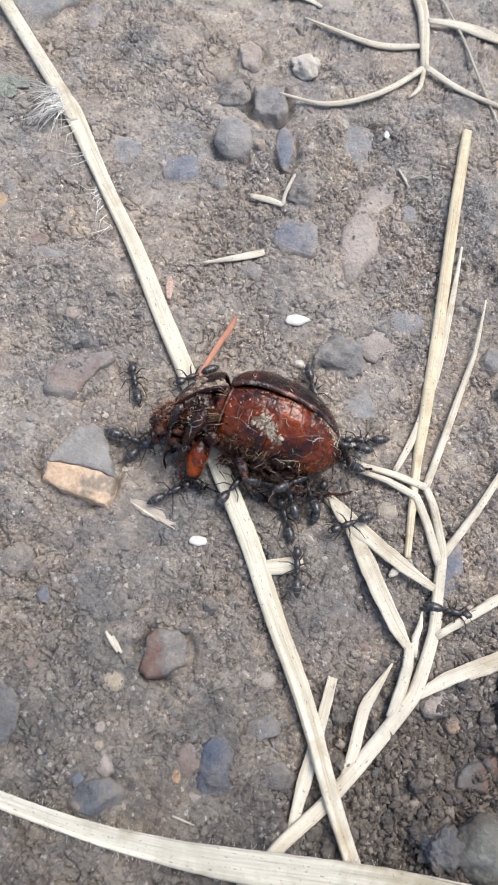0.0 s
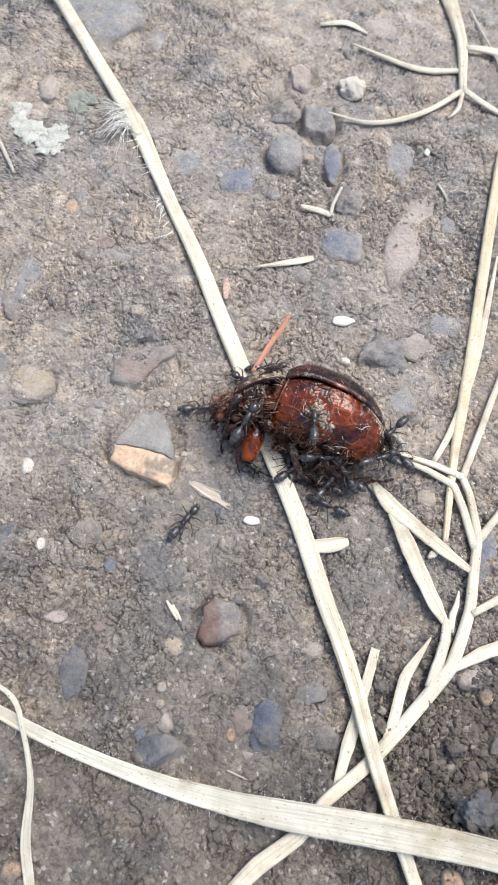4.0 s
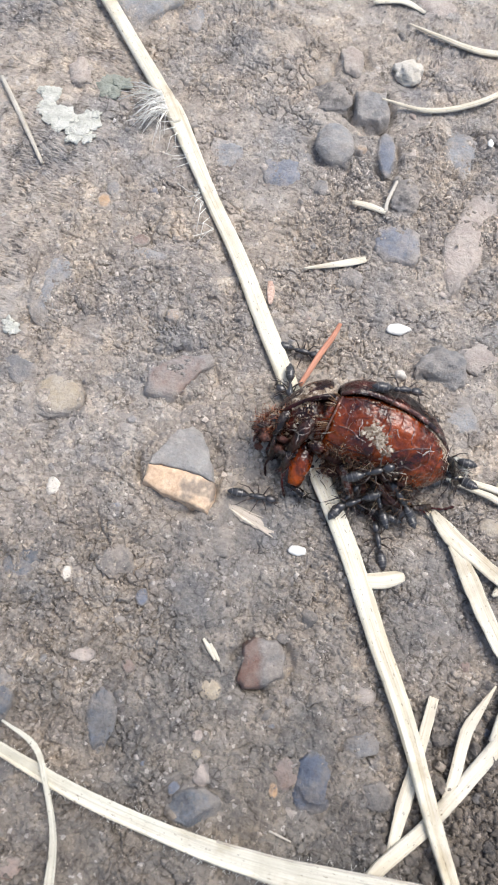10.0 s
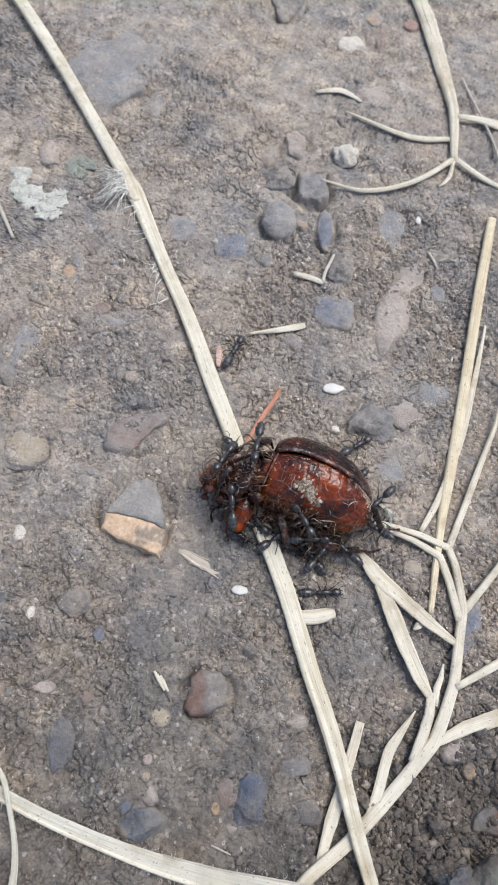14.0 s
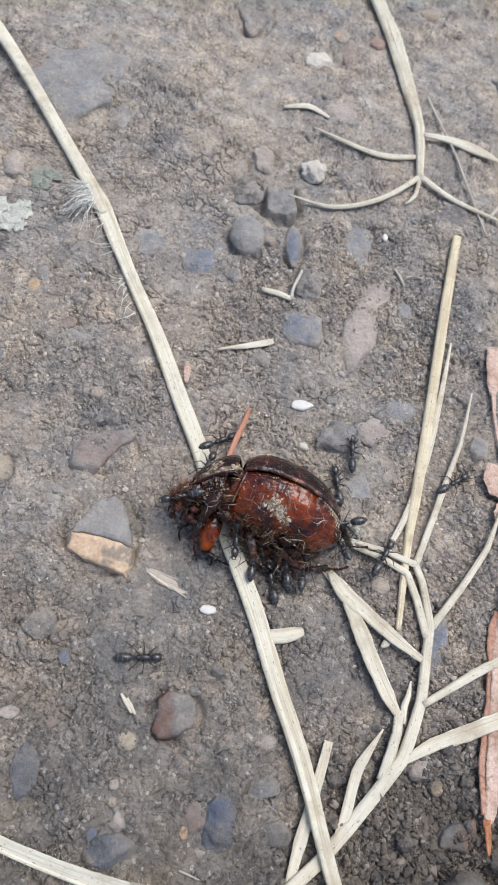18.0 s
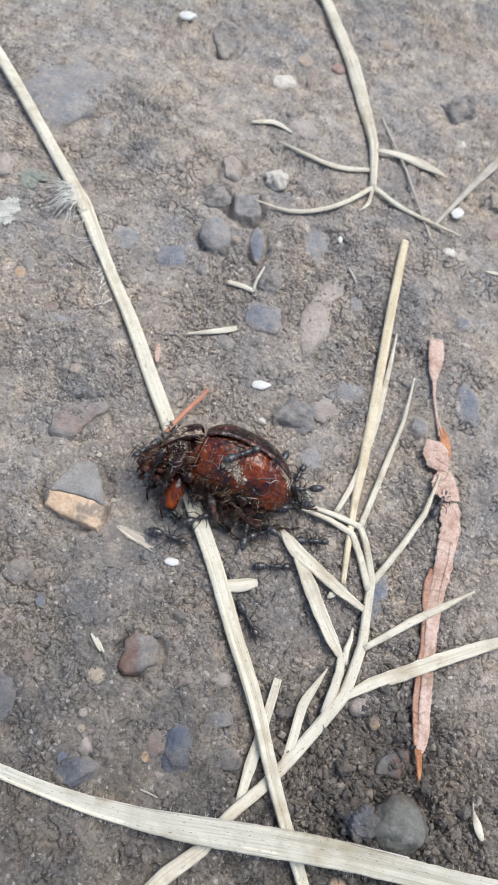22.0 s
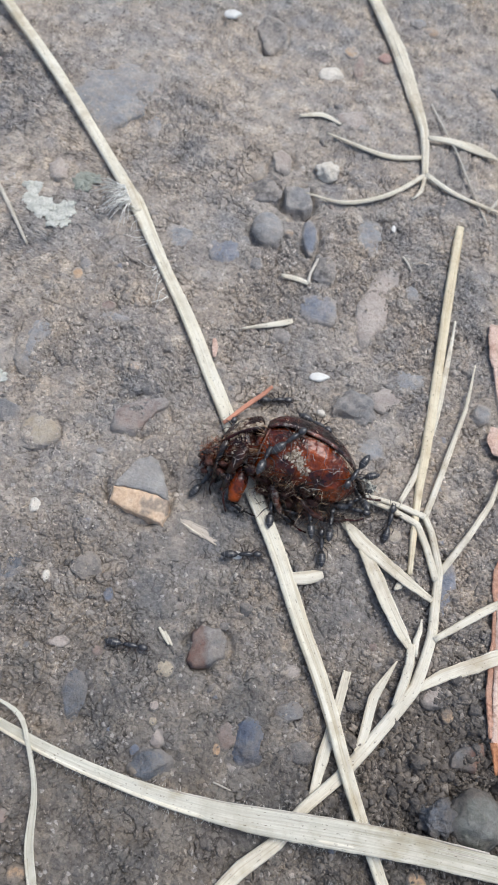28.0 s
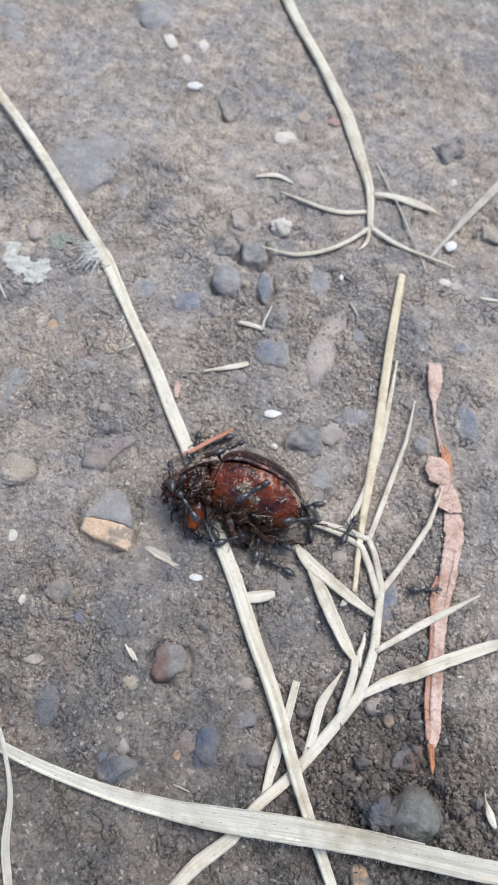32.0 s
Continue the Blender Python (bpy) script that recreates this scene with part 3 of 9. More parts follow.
# gaps where the soil has shrunk away from stones: place, half sizes, turn, depth and width
PITS = [
    (-16.2, -21.0, 4.3, 4.6, 14, 0.9, 0.45), (-1.5, -36.5, 2.8, 2.7, 18, 1.4, 0.6), (-10.6, 32.4, 2.8, 3.2, 18, 1.3, 0.7),
    (-13.2, 25.0, 2.9, 3.4, 22, 1.0, 0.7), (-19.8, -11.6, 3.9, 2.9, 30, 0.8, 0.4), (7.0, 0.2, 3.6, 3.3, 20, 1.0, 0.7),
    (-3.2, 20.3, 2.7, 3.1, 21, 0.9, 0.55), (-2.0, 13.7, 2.8, 2.5, 17, 0.6, 0.4), (6.2, -44.5, 2.7, 3.1, 17, 0.9, 0.6),
    (-7.6, 31.0, 0.6, 1.6, 10, 1.5, 0.9), (-15.3, 39.0, 2.0, 2.6, 22, 0.8, 0.6), (-6.9, 26.3, 1.5, 3.5, 18, 0.9, 0.5), (-16.0, 32.4, 3.2, 2.9, 10, 0.9, 0.6),
    (-3.4, -50.6, 2.5, 2.1, 17, 0.6, 0.5), (-26.4, 67.4, 3.6, 4.8, 25, 0.8, 0.7), (31.3, -38.3, 2.6, 1.9, 17, 0.8, 0.6),
    (33.0, -44.6, 4.0, 3.8, 17, 1.6, 0.9), (26.2, -46.2, 1.0, 1.2, 17, 1.6, 1.2), (-36.9, -6.5, 2.9, 5.0, 24, 0.5, 0.35), (-31.0, -18.2, 2.7, 2.7, 23, 0.5, 0.4), (-31.5, 30.5, 2.6, 1.6, 120, 1.2, 1.0),
]


def ground_height(x, y):
    """The trodden soil's height: swells, clods and crumbs, looser in the dark crumbly patch."""
    x, y = np.asarray(x, float), np.asarray(y, float)
    loose = np.exp(-(((x - 30) / 17) ** 2 + ((y + 47) / 17) ** 2))
    h = 0.5 * value_noise(x, y, 31, 1) + 0.3 * value_noise(x, y, 11, 2)
    clod = value_noise(x, y, 4.3, 3) + 0.6 * value_noise(x, y, 2.1, 4)
    h += (0.27 + 0.45 * loose) * clod
    patchy = np.clip(0.5 + 0.9 * value_noise(x, y, 12, 8) + 0.4 * value_noise(x, y, 4, 9), 0, 1)
    wx, wy = x + 0.35 * value_noise(x, y, 0.9, 14), y + 0.35 * value_noise(x, y, 0.9, 15)
    h += (0.04 + 0.2 * patchy + 0.6 * loose) * grains(wx, wy, 1.8, 21, 0.4)
    h += (0.06 + 0.32 * patchy + 0.4 * loose) * packed(wx, wy, 1.05, 22)
    h += (0.08 + 0.34 * patchy + 0.4 * loose) * packed(wx, wy, 2.4, 23)
    h += (0.12 + 0.35 * patchy) * grains(wx, wy, 4.2, 25, 0.4)
    h += (0.04 + 0.14 * patchy + 0.1 * loose) * packed(wx, wy, 0.58, 24)
    h += (0.03 + 0.06 * patchy) * value_noise(x, y, 0.42, 6)
    crack = np.abs(value_noise(x + 2 * value_noise(x, y, 5, 11), y, 14, 12))
    h -= 0.4 * np.exp(-((crack / 0.02) ** 2)) * patchy
    h -= 0.35 * np.clip(value_noise(x, y, 6.5, 16) - 0.35, 0, 1) * patchy
    kx, ky = x + 0.9 * value_noise(x, y, 1.9, 41) + 0.45 * value_noise(x, y, 0.6, 43), y + 0.9 * value_noise(x, y, 1.9, 42) + 0.45 * value_noise(x, y, 0.6, 44)
    open_ = np.clip(1.6 * value_noise(x, y, 3.1, 51) + 0.4 * patchy - 0.1, 0, 1)
    h -= 0.38 * open_ * fissure(kx, ky, 1.5, 46, 0.09)
    for px, py, rx, ry, turn, deep, wide in PITS:
        near = np.hypot(x - px, y - py) < max(rx, ry) + 1.5 + 3 * wide * max(rx, ry) / min(rx, ry)
        if not near.any():
            continue
        c, q = math.cos(radians(turn)), math.sin(radians(turn))
        nx, ny = x[near], y[near]
        u, v = ((nx - px) * c + (ny - py) * q) / rx, ((ny - py) * c - (nx - px) * q) / ry
        d = (np.hypot(u, v) - 1) * min(rx, ry) + 0.35 * value_noise(nx, ny, 1.6, 31)
        gap = np.clip(0.45 + 1.3 * value_noise(nx, ny, 2.7, 32), 0, 1)
        h[near] -= deep * gap * np.exp(-((d / wide) ** 2))
    return h - 0.9 * loose - 0.6


def height(x, y):
    return float(ground_height(np.array([x]), np.array([y]))[0])


def support(x, y, r=1.0):
    """The highest soil within r of a place."""
    a = np.linspace(-r, r, 5)
    gx, gy = np.meshgrid(x + a, y + a)
    return float(ground_height(gx, gy).max())


def mesh_from(name, verts, faces, mat, uvs=None, smooth=True):
    me = bpy.data.meshes.new(name)
    me.from_pydata([tuple(c * MM for c in v) for v in verts], [], faces)
    me.materials.append(mat)
    if smooth:
        me.polygons.foreach_set("use_smooth", [True] * len(me.polygons))
    if uvs is not None:
        layer = me.uv_layers.new(name="map")
        for loop in me.loops:
            layer.data[loop.index].uv = uvs[loop.vertex_index]
    me.update()
    return me


def link_mesh(name, me, parent=None, label=""):
    ob = new(name, me)
    if parent is not None:
        ob.parent = parent
    if label:
        ob["label"] = label
    return ob


def part(name, bm, mat, parent, label="", smooth=True):
    """One bmesh, in metres, as one mesh object under a thing or a part."""
    me = bpy.data.meshes.new(name)
    for f in bm.faces:
        f.smooth = smooth
    bm.normal_update()
    bm.to_mesh(me)
    bm.free()
    me.materials.append(mat)
    return link_mesh(name, me, parent, label)


def empty(name, m=None):
    ob = new(name)
    ob.empty_display_size = 0.001
    if m is not None:
        ob.matrix_world = m
    return ob


def spline(points, step, tight=0.0):
    """A smooth curve through rows of numbers, sampled about every step along its first three."""
    p = np.array(points, float)
    q = np.vstack([2 * p[0] - p[1], p, 2 * p[-1] - p[-2]])
    out = []
    for i in range(1, len(q) - 2):
        n = max(2, int(np.linalg.norm(q[i + 1][:2] - q[i][:2]) / step))
        for k in range(n):
            t = k / n
            a, b, c, d = q[i - 1], q[i], q[i + 1], q[i + 2]
            bend = 0.5 * (2 * b + (c - a) * t + (2 * a - 5 * b + 4 * c - d) * t**2 + (3 * b - 3 * c + d - a) * t**3)
            out.append(bend * (1 - tight) + (b + (c - b) * t) * tight)
    out.append(q[-2])
    return np.array(out)


def ribbon_mesh(name, rows, thick, mat, fold=0.0, curl=0.0, ragged=0.0, seed=0, sides=14, rest=True, lift=0.0, step=0.8, ridge=0.0, tight=0.0):
    """A strip of grass: rows of x, y, width and lift over the soil; fold bends it along its midrib, curl rolls its
    edges up, ridge gives raised veins, ragged frays its edges."""
    rows = [(r[0], r[1], r[2], r[3] if len(r) > 3 else 0.0) for r in rows]
    c = spline(rows, step, tight)
    rng = np.random.RandomState(seed + 11)
    if rest:
        reach = np.maximum(0.6, c[:, 2] * 0.5)[:, None, None] * np.linspace(-1, 1, 5)
        ox, oy = np.broadcast_to(reach, (len(c), 5, 5)), np.broadcast_to(np.swapaxes(reach, 1, 2), (len(c), 5, 5))
        base = ground_height(c[:, 0, None, None] + ox, c[:, 1, None, None] + oy).max(axis=(1, 2))
        k = 5
        top = np.array([base[max(0, i - k) : i + k + 1].max() for i in range(len(base))])
        kern = np.ones(2 * k + 1) / (2 * k + 1)
        z = np.convolve(np.pad(top, k, mode="edge"), kern, mode="valid")
        z = np.maximum(z, base - 0.15)
    else:
        z = np.zeros(len(c))
    z = z + c[:, 3] * 0.85 + lift + thick * 0.3 - (min(0.42, 0.55 * thick) if rest else 0.0)
    d = np.gradient(c[:, :2], axis=0)
    d /= np.linalg.norm(d, axis=1)[:, None] + 1e-9
    side = np.stack([-d[:, 1], d[:, 0]], 1)
    run = np.r_[0, np.cumsum(np.linalg.norm(np.diff(c[:, :2], axis=0), axis=1))]
    verts, uvs, faces = [], [], []
    fray = 1 + ragged * np.cumsum(rng.randn(len(c), 2), axis=0) * 0.2
    fray = np.clip(fray, 1 - ragged, 1 + ragged * 0.6) + ragged * 0.22 * rng.randn(len(c), 2)
    for i in range(len(c)):
        w = max(0.06, c[i, 2] * 0.88) / 2
        th = min(thick, max(0.08, c[i, 2] * 0.8)) / 2
        for j in range(sides):
            a = 2 * math.pi * j / sides
            u = math.copysign(abs(math.cos(a)) ** 0.75, math.cos(a))
            v = math.copysign(abs(math.sin(a)) ** 0.75, math.sin(a))
            s = u * w * (fray[i, 0] if u > 0 else fray[i, 1])
            up = v * th * (1 - 0.35 * abs(u)) + fold * abs(u) * w + curl * u * u * w
            if ridge and v > 0:
                up += ridge * math.cos(u * 9)
            verts.append((c[i, 0] + side[i, 0] * s, c[i, 1] + side[i, 1] * s, z[i] + up))
            uvs.append(((s + 5) * MM, run[i] * MM))
    for i in range(len(c) - 1):
        for j in range(sides):
            k = (j + 1) % sides
            faces.append((i * sides + j, i * sides + k, (i + 1) * sides + k, (i + 1) * sides + j))
    faces.append(tuple(range(sides - 1, -1, -1)))
    faces.append(tuple((len(c) - 1) * sides + j for j in range(sides)))
    return mesh_from(name, verts, faces, mat, uvs)


def tube_bm(points, radii, sides=6, bm=None):
    """A jointed tube through points, in millimetres."""
    bm = bm or bmesh.new()
    pts = [Vector(p) for p in points]
    rings = []
    for i, p in enumerate(pts):
        d = (pts[min(i + 1, len(pts) - 1)] - pts[max(i - 1, 0)]).normalized()
        a = d.orthogonal().normalized() if not rings else (ref - d * ref.dot(d)).normalized()
        ref = a
        b = d.cross(a)
        rings.append([bm.verts.new((p + (a * math.cos(2 * math.pi * k / sides) + b * math.sin(2 * math.pi * k / sides)) * radii[i]) * MM) for k in range(sides)])
    for r, s in zip(rings, rings[1:]):
        for k in range(sides):
            bm.faces.new((r[k], r[(k + 1) % sides], s[(k + 1) % sides], s[k]))
    bm.faces.new(rings[0][::-1])
    bm.faces.new(rings[-1])
    return bm


def lump_bm(size, rough=0.12, freq=1.0, seed=0, sub=3, flat=1.0, facets=0, centre=(0, 0, 0)):
    """An irregular lump with half sizes in millimetres; facets cut it with flat planes."""
    bm = bmesh.new()
    bmesh.ops.create_icosphere(bm, subdivisions=sub, radius=1)
    rng = np.random.RandomState(seed + 3)
    cuts = []
    for _ in range(facets):
        a = rng.randn(3)
        a[2] *= 0.6
        a /= np.linalg.norm(a)
        cuts.append((Vector(a), rng.uniform(0.62, 0.86)))
    off = Vector(rng.uniform(-50, 50, 3))
    for v in bm.verts:
        p = v.co.copy()
        for a, d in cuts:
            s = p.dot(a)
            if s > d:
                p -= a * (s - d) * 0.92
        k = 1 + rough * noise.noise(p * freq * 1.6 + off) + rough * 0.45 * noise.noise(p * freq * 4.5 + off) + rough * 0.28 * noise.noise(p * freq * 11 + off) + rough * 0.14 * noise.noise(p * freq * 23 + off)
        p = p * k
        if p.z > 0:
            p.z = p.z**flat if flat != 1.0 else p.z
        v.co = Vector((p.x * size[0] + centre[0], p.y * size[1] + centre[1], p.z * size[2] + centre[2])) * MM
    return bm


# ---- ground ----
def spread(lo, a, b, hi, fine, coarse, far):
    """Grid lines: fine from a to b, coarser out to lo and hi, then growing wider out to far."""
    mid = np.concatenate([np.arange(lo, a, coarse), np.arange(a, b, fine), np.arange(b, hi, coarse)])
    out, d, w = [], 0.0, coarse
    while d < far:
        w *= 1.35
        d += w
        out.append(d)
    out = np.array(out)
    return np.concatenate([mid[0] - out[::-1], mid, mid[-1] + out])


def build_ground():
    xs, ys = spread(-92, -40, 44, 58, 0.125, 0.36, 400000.0), spread(-74, -66, 42, 128, 0.125, 0.36, 400000.0)
    gx, gy = np.meshgrid(xs, ys)
    fade = np.exp(-np.maximum(0, np.maximum(np.abs(gx + 17) - 76, np.abs(gy - 27) - 102)) / 60)
    rng = np.random.RandomState(3)
    step_x, step_y = np.gradient(xs), np.gradient(ys)
    gx = gx + rng.uniform(-0.38, 0.38, gx.shape) * step_x[None, :]
    gy = gy + rng.uniform(-0.38, 0.38, gy.shape) * step_y[:, None]
    gz = ground_height(np.clip(gx, -2000, 2000), np.clip(gy, -2000, 2000)) * fade
    co = np.stack([gx, gy, gz], -1).reshape(-1, 3) * MM
    nx, ny = len(xs), len(ys)
    idx = np.arange(nx * ny).reshape(ny, nx)
    quads = np.stack([idx[:-1, :-1], idx[:-1, 1:], idx[1:, 1:], idx[1:, :-1]], -1).reshape(-1, 4)
    me = bpy.data.meshes.new("ground")
    me.vertices.add(len(co))
    me.vertices.foreach_set("co", co.ravel())
    me.loops.add(quads.size)
    me.loops.foreach_set("vertex_index", quads.ravel().astype(np.int32))
    me.polygons.add(len(quads))
    me.polygons.foreach_set("loop_start", np.arange(0, quads.size, 4, dtype=np.int32))
    me.polygons.foreach_set("loop_total", np.full(len(quads), 4, dtype=np.int32))
    me.polygons.foreach_set("use_smooth", (gy[:-1, :-1] > 46).ravel())
    me.update(calc_edges=True)
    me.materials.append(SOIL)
    tagged(new("ground", me), "bare trodden grey-brown soil with grit and fine crumbs", "ground", kind="structure")


build_ground()


# ---- stones ----
def stone(name, x, y, sx, sy, rise, turn, mat, label, seed, facets=5, rough=0.18, sub=3, flat=1.0):
    """A stone bedded in the soil; rise is how far it stands out."""
    if flat != 1.0:
        sx, sy = sx * 1.14, sy * 1.14
    deep = max(0.3 * min(sx, sy), rise * 0.9)
    ob = part(name, lump_bm((sx / 2 * 1.12, sy / 2 * 1.12, deep), rough, 1.0, seed, 4 if sx > 3 else sub, flat, facets), mat, None)
    g = ground_height(x + np.linspace(-sx, sx, 7) * 0.3, y + np.linspace(-sy, sy, 7) * 0.3).mean()
    ob.matrix_world = pose(x * MM, y * MM, (g + (rise * 0.8 - deep * 0.8 if flat == 1.0 else rise * 0.62 - deep * 0.95)) * MM, 0, 0, turn)
    if flat != 1.0:
        RIMS.append((x, y, sx / 2, sy / 2, radians(turn), g + rise * 0.62, g - 0.1))
    return tagged(ob, label, "stone", "stones in the soil")


RIMS = []
STONES = [
    ("stone", 7.4, 0.2, 6.2, 5.8, 1.5, 20, ST_GREY, "dark grey angular stone half sunk in soil", 1),
    ("pebble", -13.4, 25.0, 4.3, 5.6, 1.5, 22, ST_PALE, "smooth rounded grey pebble bedded in soil", 2),
    ("stone", -16.0, 32.4, 6.0, 5.4, 0.8, 10, ST_DARK, "grey-brown stone bedded beside a square one", 303),
    ("pebble", -15.3, 39.0, 3.4, 4.6, 0.9, 22, ST_PINK, "small pinkish pebble bedded in soil", 4),
    ("stone", -7.7, 39.8, 4.0, 3.4, 1.3, 23, ST_WHITE, "cream-white knobbly pebble lying on soil", 5),
    ("stone", 6.1, 18.4, 4.3, 12.4, 0.64, -6, ST_PINK, "long pinkish-grey stone sunk flush in soil", 6),
    ("stone", -3.2, 20.3, 4.8, 5.5, 1.2, 21, ST_DARK, "dark angular stone in soil", 8),
    ("stone", -17.2, 19.4, 6.8, 6.0, 0.35, 21, ST_BLUE, "flat blue-grey stone sunk flush in soil", 9),
    ("stone", -24.9, 19.1, 5.5, 5.8, 0.35, 22, ST_PALE, "flat grey stone sunk flush in soil", 10),
    ("stone", -6.9, 26.3, 2.4, 6.6, 0.9, 18, ST_BLUE, "narrow blue-grey stone on edge in soil", 11),
    ("stone", -31.0, -18.2, 4.8, 4.8, 0.22, 23, ST_TAN, "tan stone sunk flush in soil", 13),
    ("stone", 6.2, -44.5, 4.8, 5.6, 0.8, 17, ST_WET, "blue-grey flaky stone sunk in soil", 15),
    ("stone", -3.4, -50.6, 4.6, 3.6, 0.75, 17, ST_SLATE, "dark blue-grey stone sunk in soil", 16),
    ("pebble", -5.6, -49.6, 1.2, 1.3, 0.5, 30, ST_BLUE, "tiny pale blue-grey chip on soil", 17),
    ("pebble", 3.0, -46.8, 0.8, 1.1, 0.4, 17, ST_ORANGE, "tiny orange grain on soil", 18),
    ("pebble", 27.9, -34.7, 1.6, 1.6, 0.6, 17, ST_ORANGE, "small orange-brown pebble in soil", 21),
    ("pebble", 25.8, -33.2, 2.7, 2.6, 0.35, 17, ST_PINK, "crumbly tan pebble in soil under twigs", 251),
    ("pebble", 27.9, -53.4, 2.4, 3.4, 0.9, 17, ST_ORANGE, "orange-tan pebble beside a grass blade", 252),
    ("pebble", -11.4, 69.2, 2.2, 2.6, 0.6, 20, ST_ORANGE, "yellow-orange pebble in soil", 255),
    ("pebble", -9.0, 66.0, 2.0, 5.6, 0.4, 12, ST_RED, "long reddish-brown chip in soil", 256),
    ("pebble", -5.2, 70.2, 2.0, 1.8, 0.6, 20, ST_ROSY, "small pink-red grain on soil", 257),
    ("pebble", -1.5, 82.8, 3.2, 2.6, 0.7, 20, ST_PALE, "pale grey pebble on soil", 258),
    ("pebble", 1.4, 81.0, 2.4, 2.2, 0.6, 20, ST_ORANGE, "small orange-tan pebble in soil", 259),
    ("pebble", 14.2, 40.8, 4.0, 3.4, 0.3, 20, ST_DARK, "dark brown stone under a grass needle", 260),
    ("stone", 18.4, 71.6, 6.0, 5.0, 1.2, 20, ST_DARK, "dark rough stone in soil", 261),
    ("pebble", 20.1, 63.1, 1.8, 1.6, 0.6, 20, ST_WHITE, "tiny white grain on soil", 262),
    ("stone", -27.1, -35.4, 3.6, 4.0, 0.3, 20, ST_SLATE, "dark blue-grey stone flush in soil", 263),
    ("pebble", -4.4, 23.3, 1.0, 1.1, 0.6, 17, ST_TAN, "tiny tan grain at a straw tip", 254),
    ("pebble", -27.5, -27.4, 1.2, 1.7, 0.4, 17, ST_WHITE, "tiny pale chip on soil", 253),
    ("stone", 31.1, 12.1, 3.8, 6.0, 0.5, 20, ST_BLUE, "blue-grey stone sunk in soil", 22),
    ("pebble", 24.4, 5.4, 3.2, 3.4, 0.8, 20, ST_GREY, "small grey pebble in soil", 23),
    ("stone", -44.8, 40.4, 17.0, 17.0, 0.6, 23, ST_PALE, "broad flat blue-grey stone sunk in soil", 24),
    ("stone", -48.4, 84.4, 10.0, 12.5, 0.9, 26, ST_PALE, "broad pale grey stone sunk in soil", 25),
    ("stone", -26.4, 67.4, 6.7, 9.0, 0.8, 25, ST_DARK, "dark rough stone in soil", 26),
    ("pebble", -13.3, 62.6, 4.2, 3.0, 0.8, 24, ST_WHITE, "cream-white chip on soil", 27),
    ("pebble", -42.6, 78.3, 2.8, 4.6, 0.9, 26, ST_WHITE, "cream-white pebble on soil", 28),
    ("pebble", 2.9, -2.3, 1.4, 1.2, 0.9, 20, ST_WHITE, "tiny pale grit grain on soil", 29),
    ("pebble", 28.7, 52.2, 4.4, 4.0, 1.2, 22, ST_TAN, "tan pebble lying on soil", 30),
    ("stone", 13.8, 6.8, 6.3, 5.6, 0.3, 20, ST_PALE, "flat grey stone almost covered by soil", 31),
    ("stone", -21.5, -53.1, 3.4, 4.0, 0.5, 20, ST_DARK, "dark stone in soil", 32),
    ("stone", -14.3, -45.8, 2.7, 5.6, 0.3, 18, ST_SLATE, "narrow blue-grey stone in soil", 33),
    ("stone", -23.9, -47.4, 2.6, 4.7, 0.5, 20, ST_SLATE, "dark blue-grey stone in soil", 34),
    ("pebble", -12.8, -64.3, 2.0, 1.7, 0.4, 19, ST_ORANGE, "orange-brown pebble in soil", 35),
    ("pebble", -16.7, -60.2, 2.2, 1.8, 0.3, 19, ST_RED, "orange-red pebble in soil", 36),
    ("stone", -16.7, -64.7, 2.6, 2.4, 0.4, 19, ST_BLUE, "blue-grey pebble in soil", 37),
    ("stone", -36.9, -6.5, 5.4, 9.6, 0.25, 24, ST_PALE, "flat grey stone flush in soil", 38),
    ("stone", 24.5, -20.5, 3.2, 8.0, 0.4, 10, ST_BLUE, "blue-grey stone under dry twigs", 39),
    ("pebble", -10.1, 25.4, 1.6, 1.4, 0.8, 20, ST_ORANGE, "tiny orange-brown chip between stones", 200),
    ("stone", -13.0, 18.0, 2.0, 3.0, 0.8, 20, ST_GREY, "small grey pebble in soil", 201),
    ("pebble", -5.7, 7.6, 2.4, 2.8, 0.45, 20, ST_GREY, "small flat grey stone in soil", 202),
    ("stone", 29.6, 46.2, 4.7, 5.0, 0.3, 20, ST_RED, "reddish-brown pebble on soil", 203),
    ("pebble", 22.8, 38.8, 1.9, 1.8, 0.45, 20, ST_WHITE, "tiny white chip on soil", 204),
    ("pebble", 27.6, 26.3, 2.2, 2.3, 0.45, 20, ST_BLUE, "small dark blue pebble in soil", 205),
    ("stone", -6.6, 52.8, 7.5, 6.3, 0.3, 20, ST_PINK, "pale pinkish stone flush in soil", 206),
    ("stone", -72.4, 69.6, 10.9, 22.6, 0.3, 20, ST_PALE, "broad pale grey stone sunk in soil", 207),
    ("pebble", -36.1, 81.0, 1.9, 3.2, 0.45, 20, ST_WHITE, "tiny white chip on soil", 208),
    ("pebble", -37.6, 74.4, 1.8, 2.4, 0.45, 20, ST_WHITE, "tiny white grain on soil", 209),
    ("stone", -21.5, 84.1, 5.5, 4.3, 0.3, 20, ST_TAN, "yellowish stone flush in soil", 210),
    ("stone", -37.4, 37.5, 4.0, 7.0, 0.3, 20, ST_PALE, "flat pale blue-grey stone in soil", 211),
    ("pebble", -36.3, 6.1, 1.4, 2.0, 0.45, 20, ST_ORANGE, "orange stone flush in soil", 212),
    ("pebble", -30.5, 2.9, 1.9, 1.3, 0.45, 20, ST_RED, "red-brown crumb in soil", 213),
    ("stone", -29.0, 1.4, 3.9, 1.7, 0.3, 20, ST_PALE, "narrow pale stone flush in soil", 214),
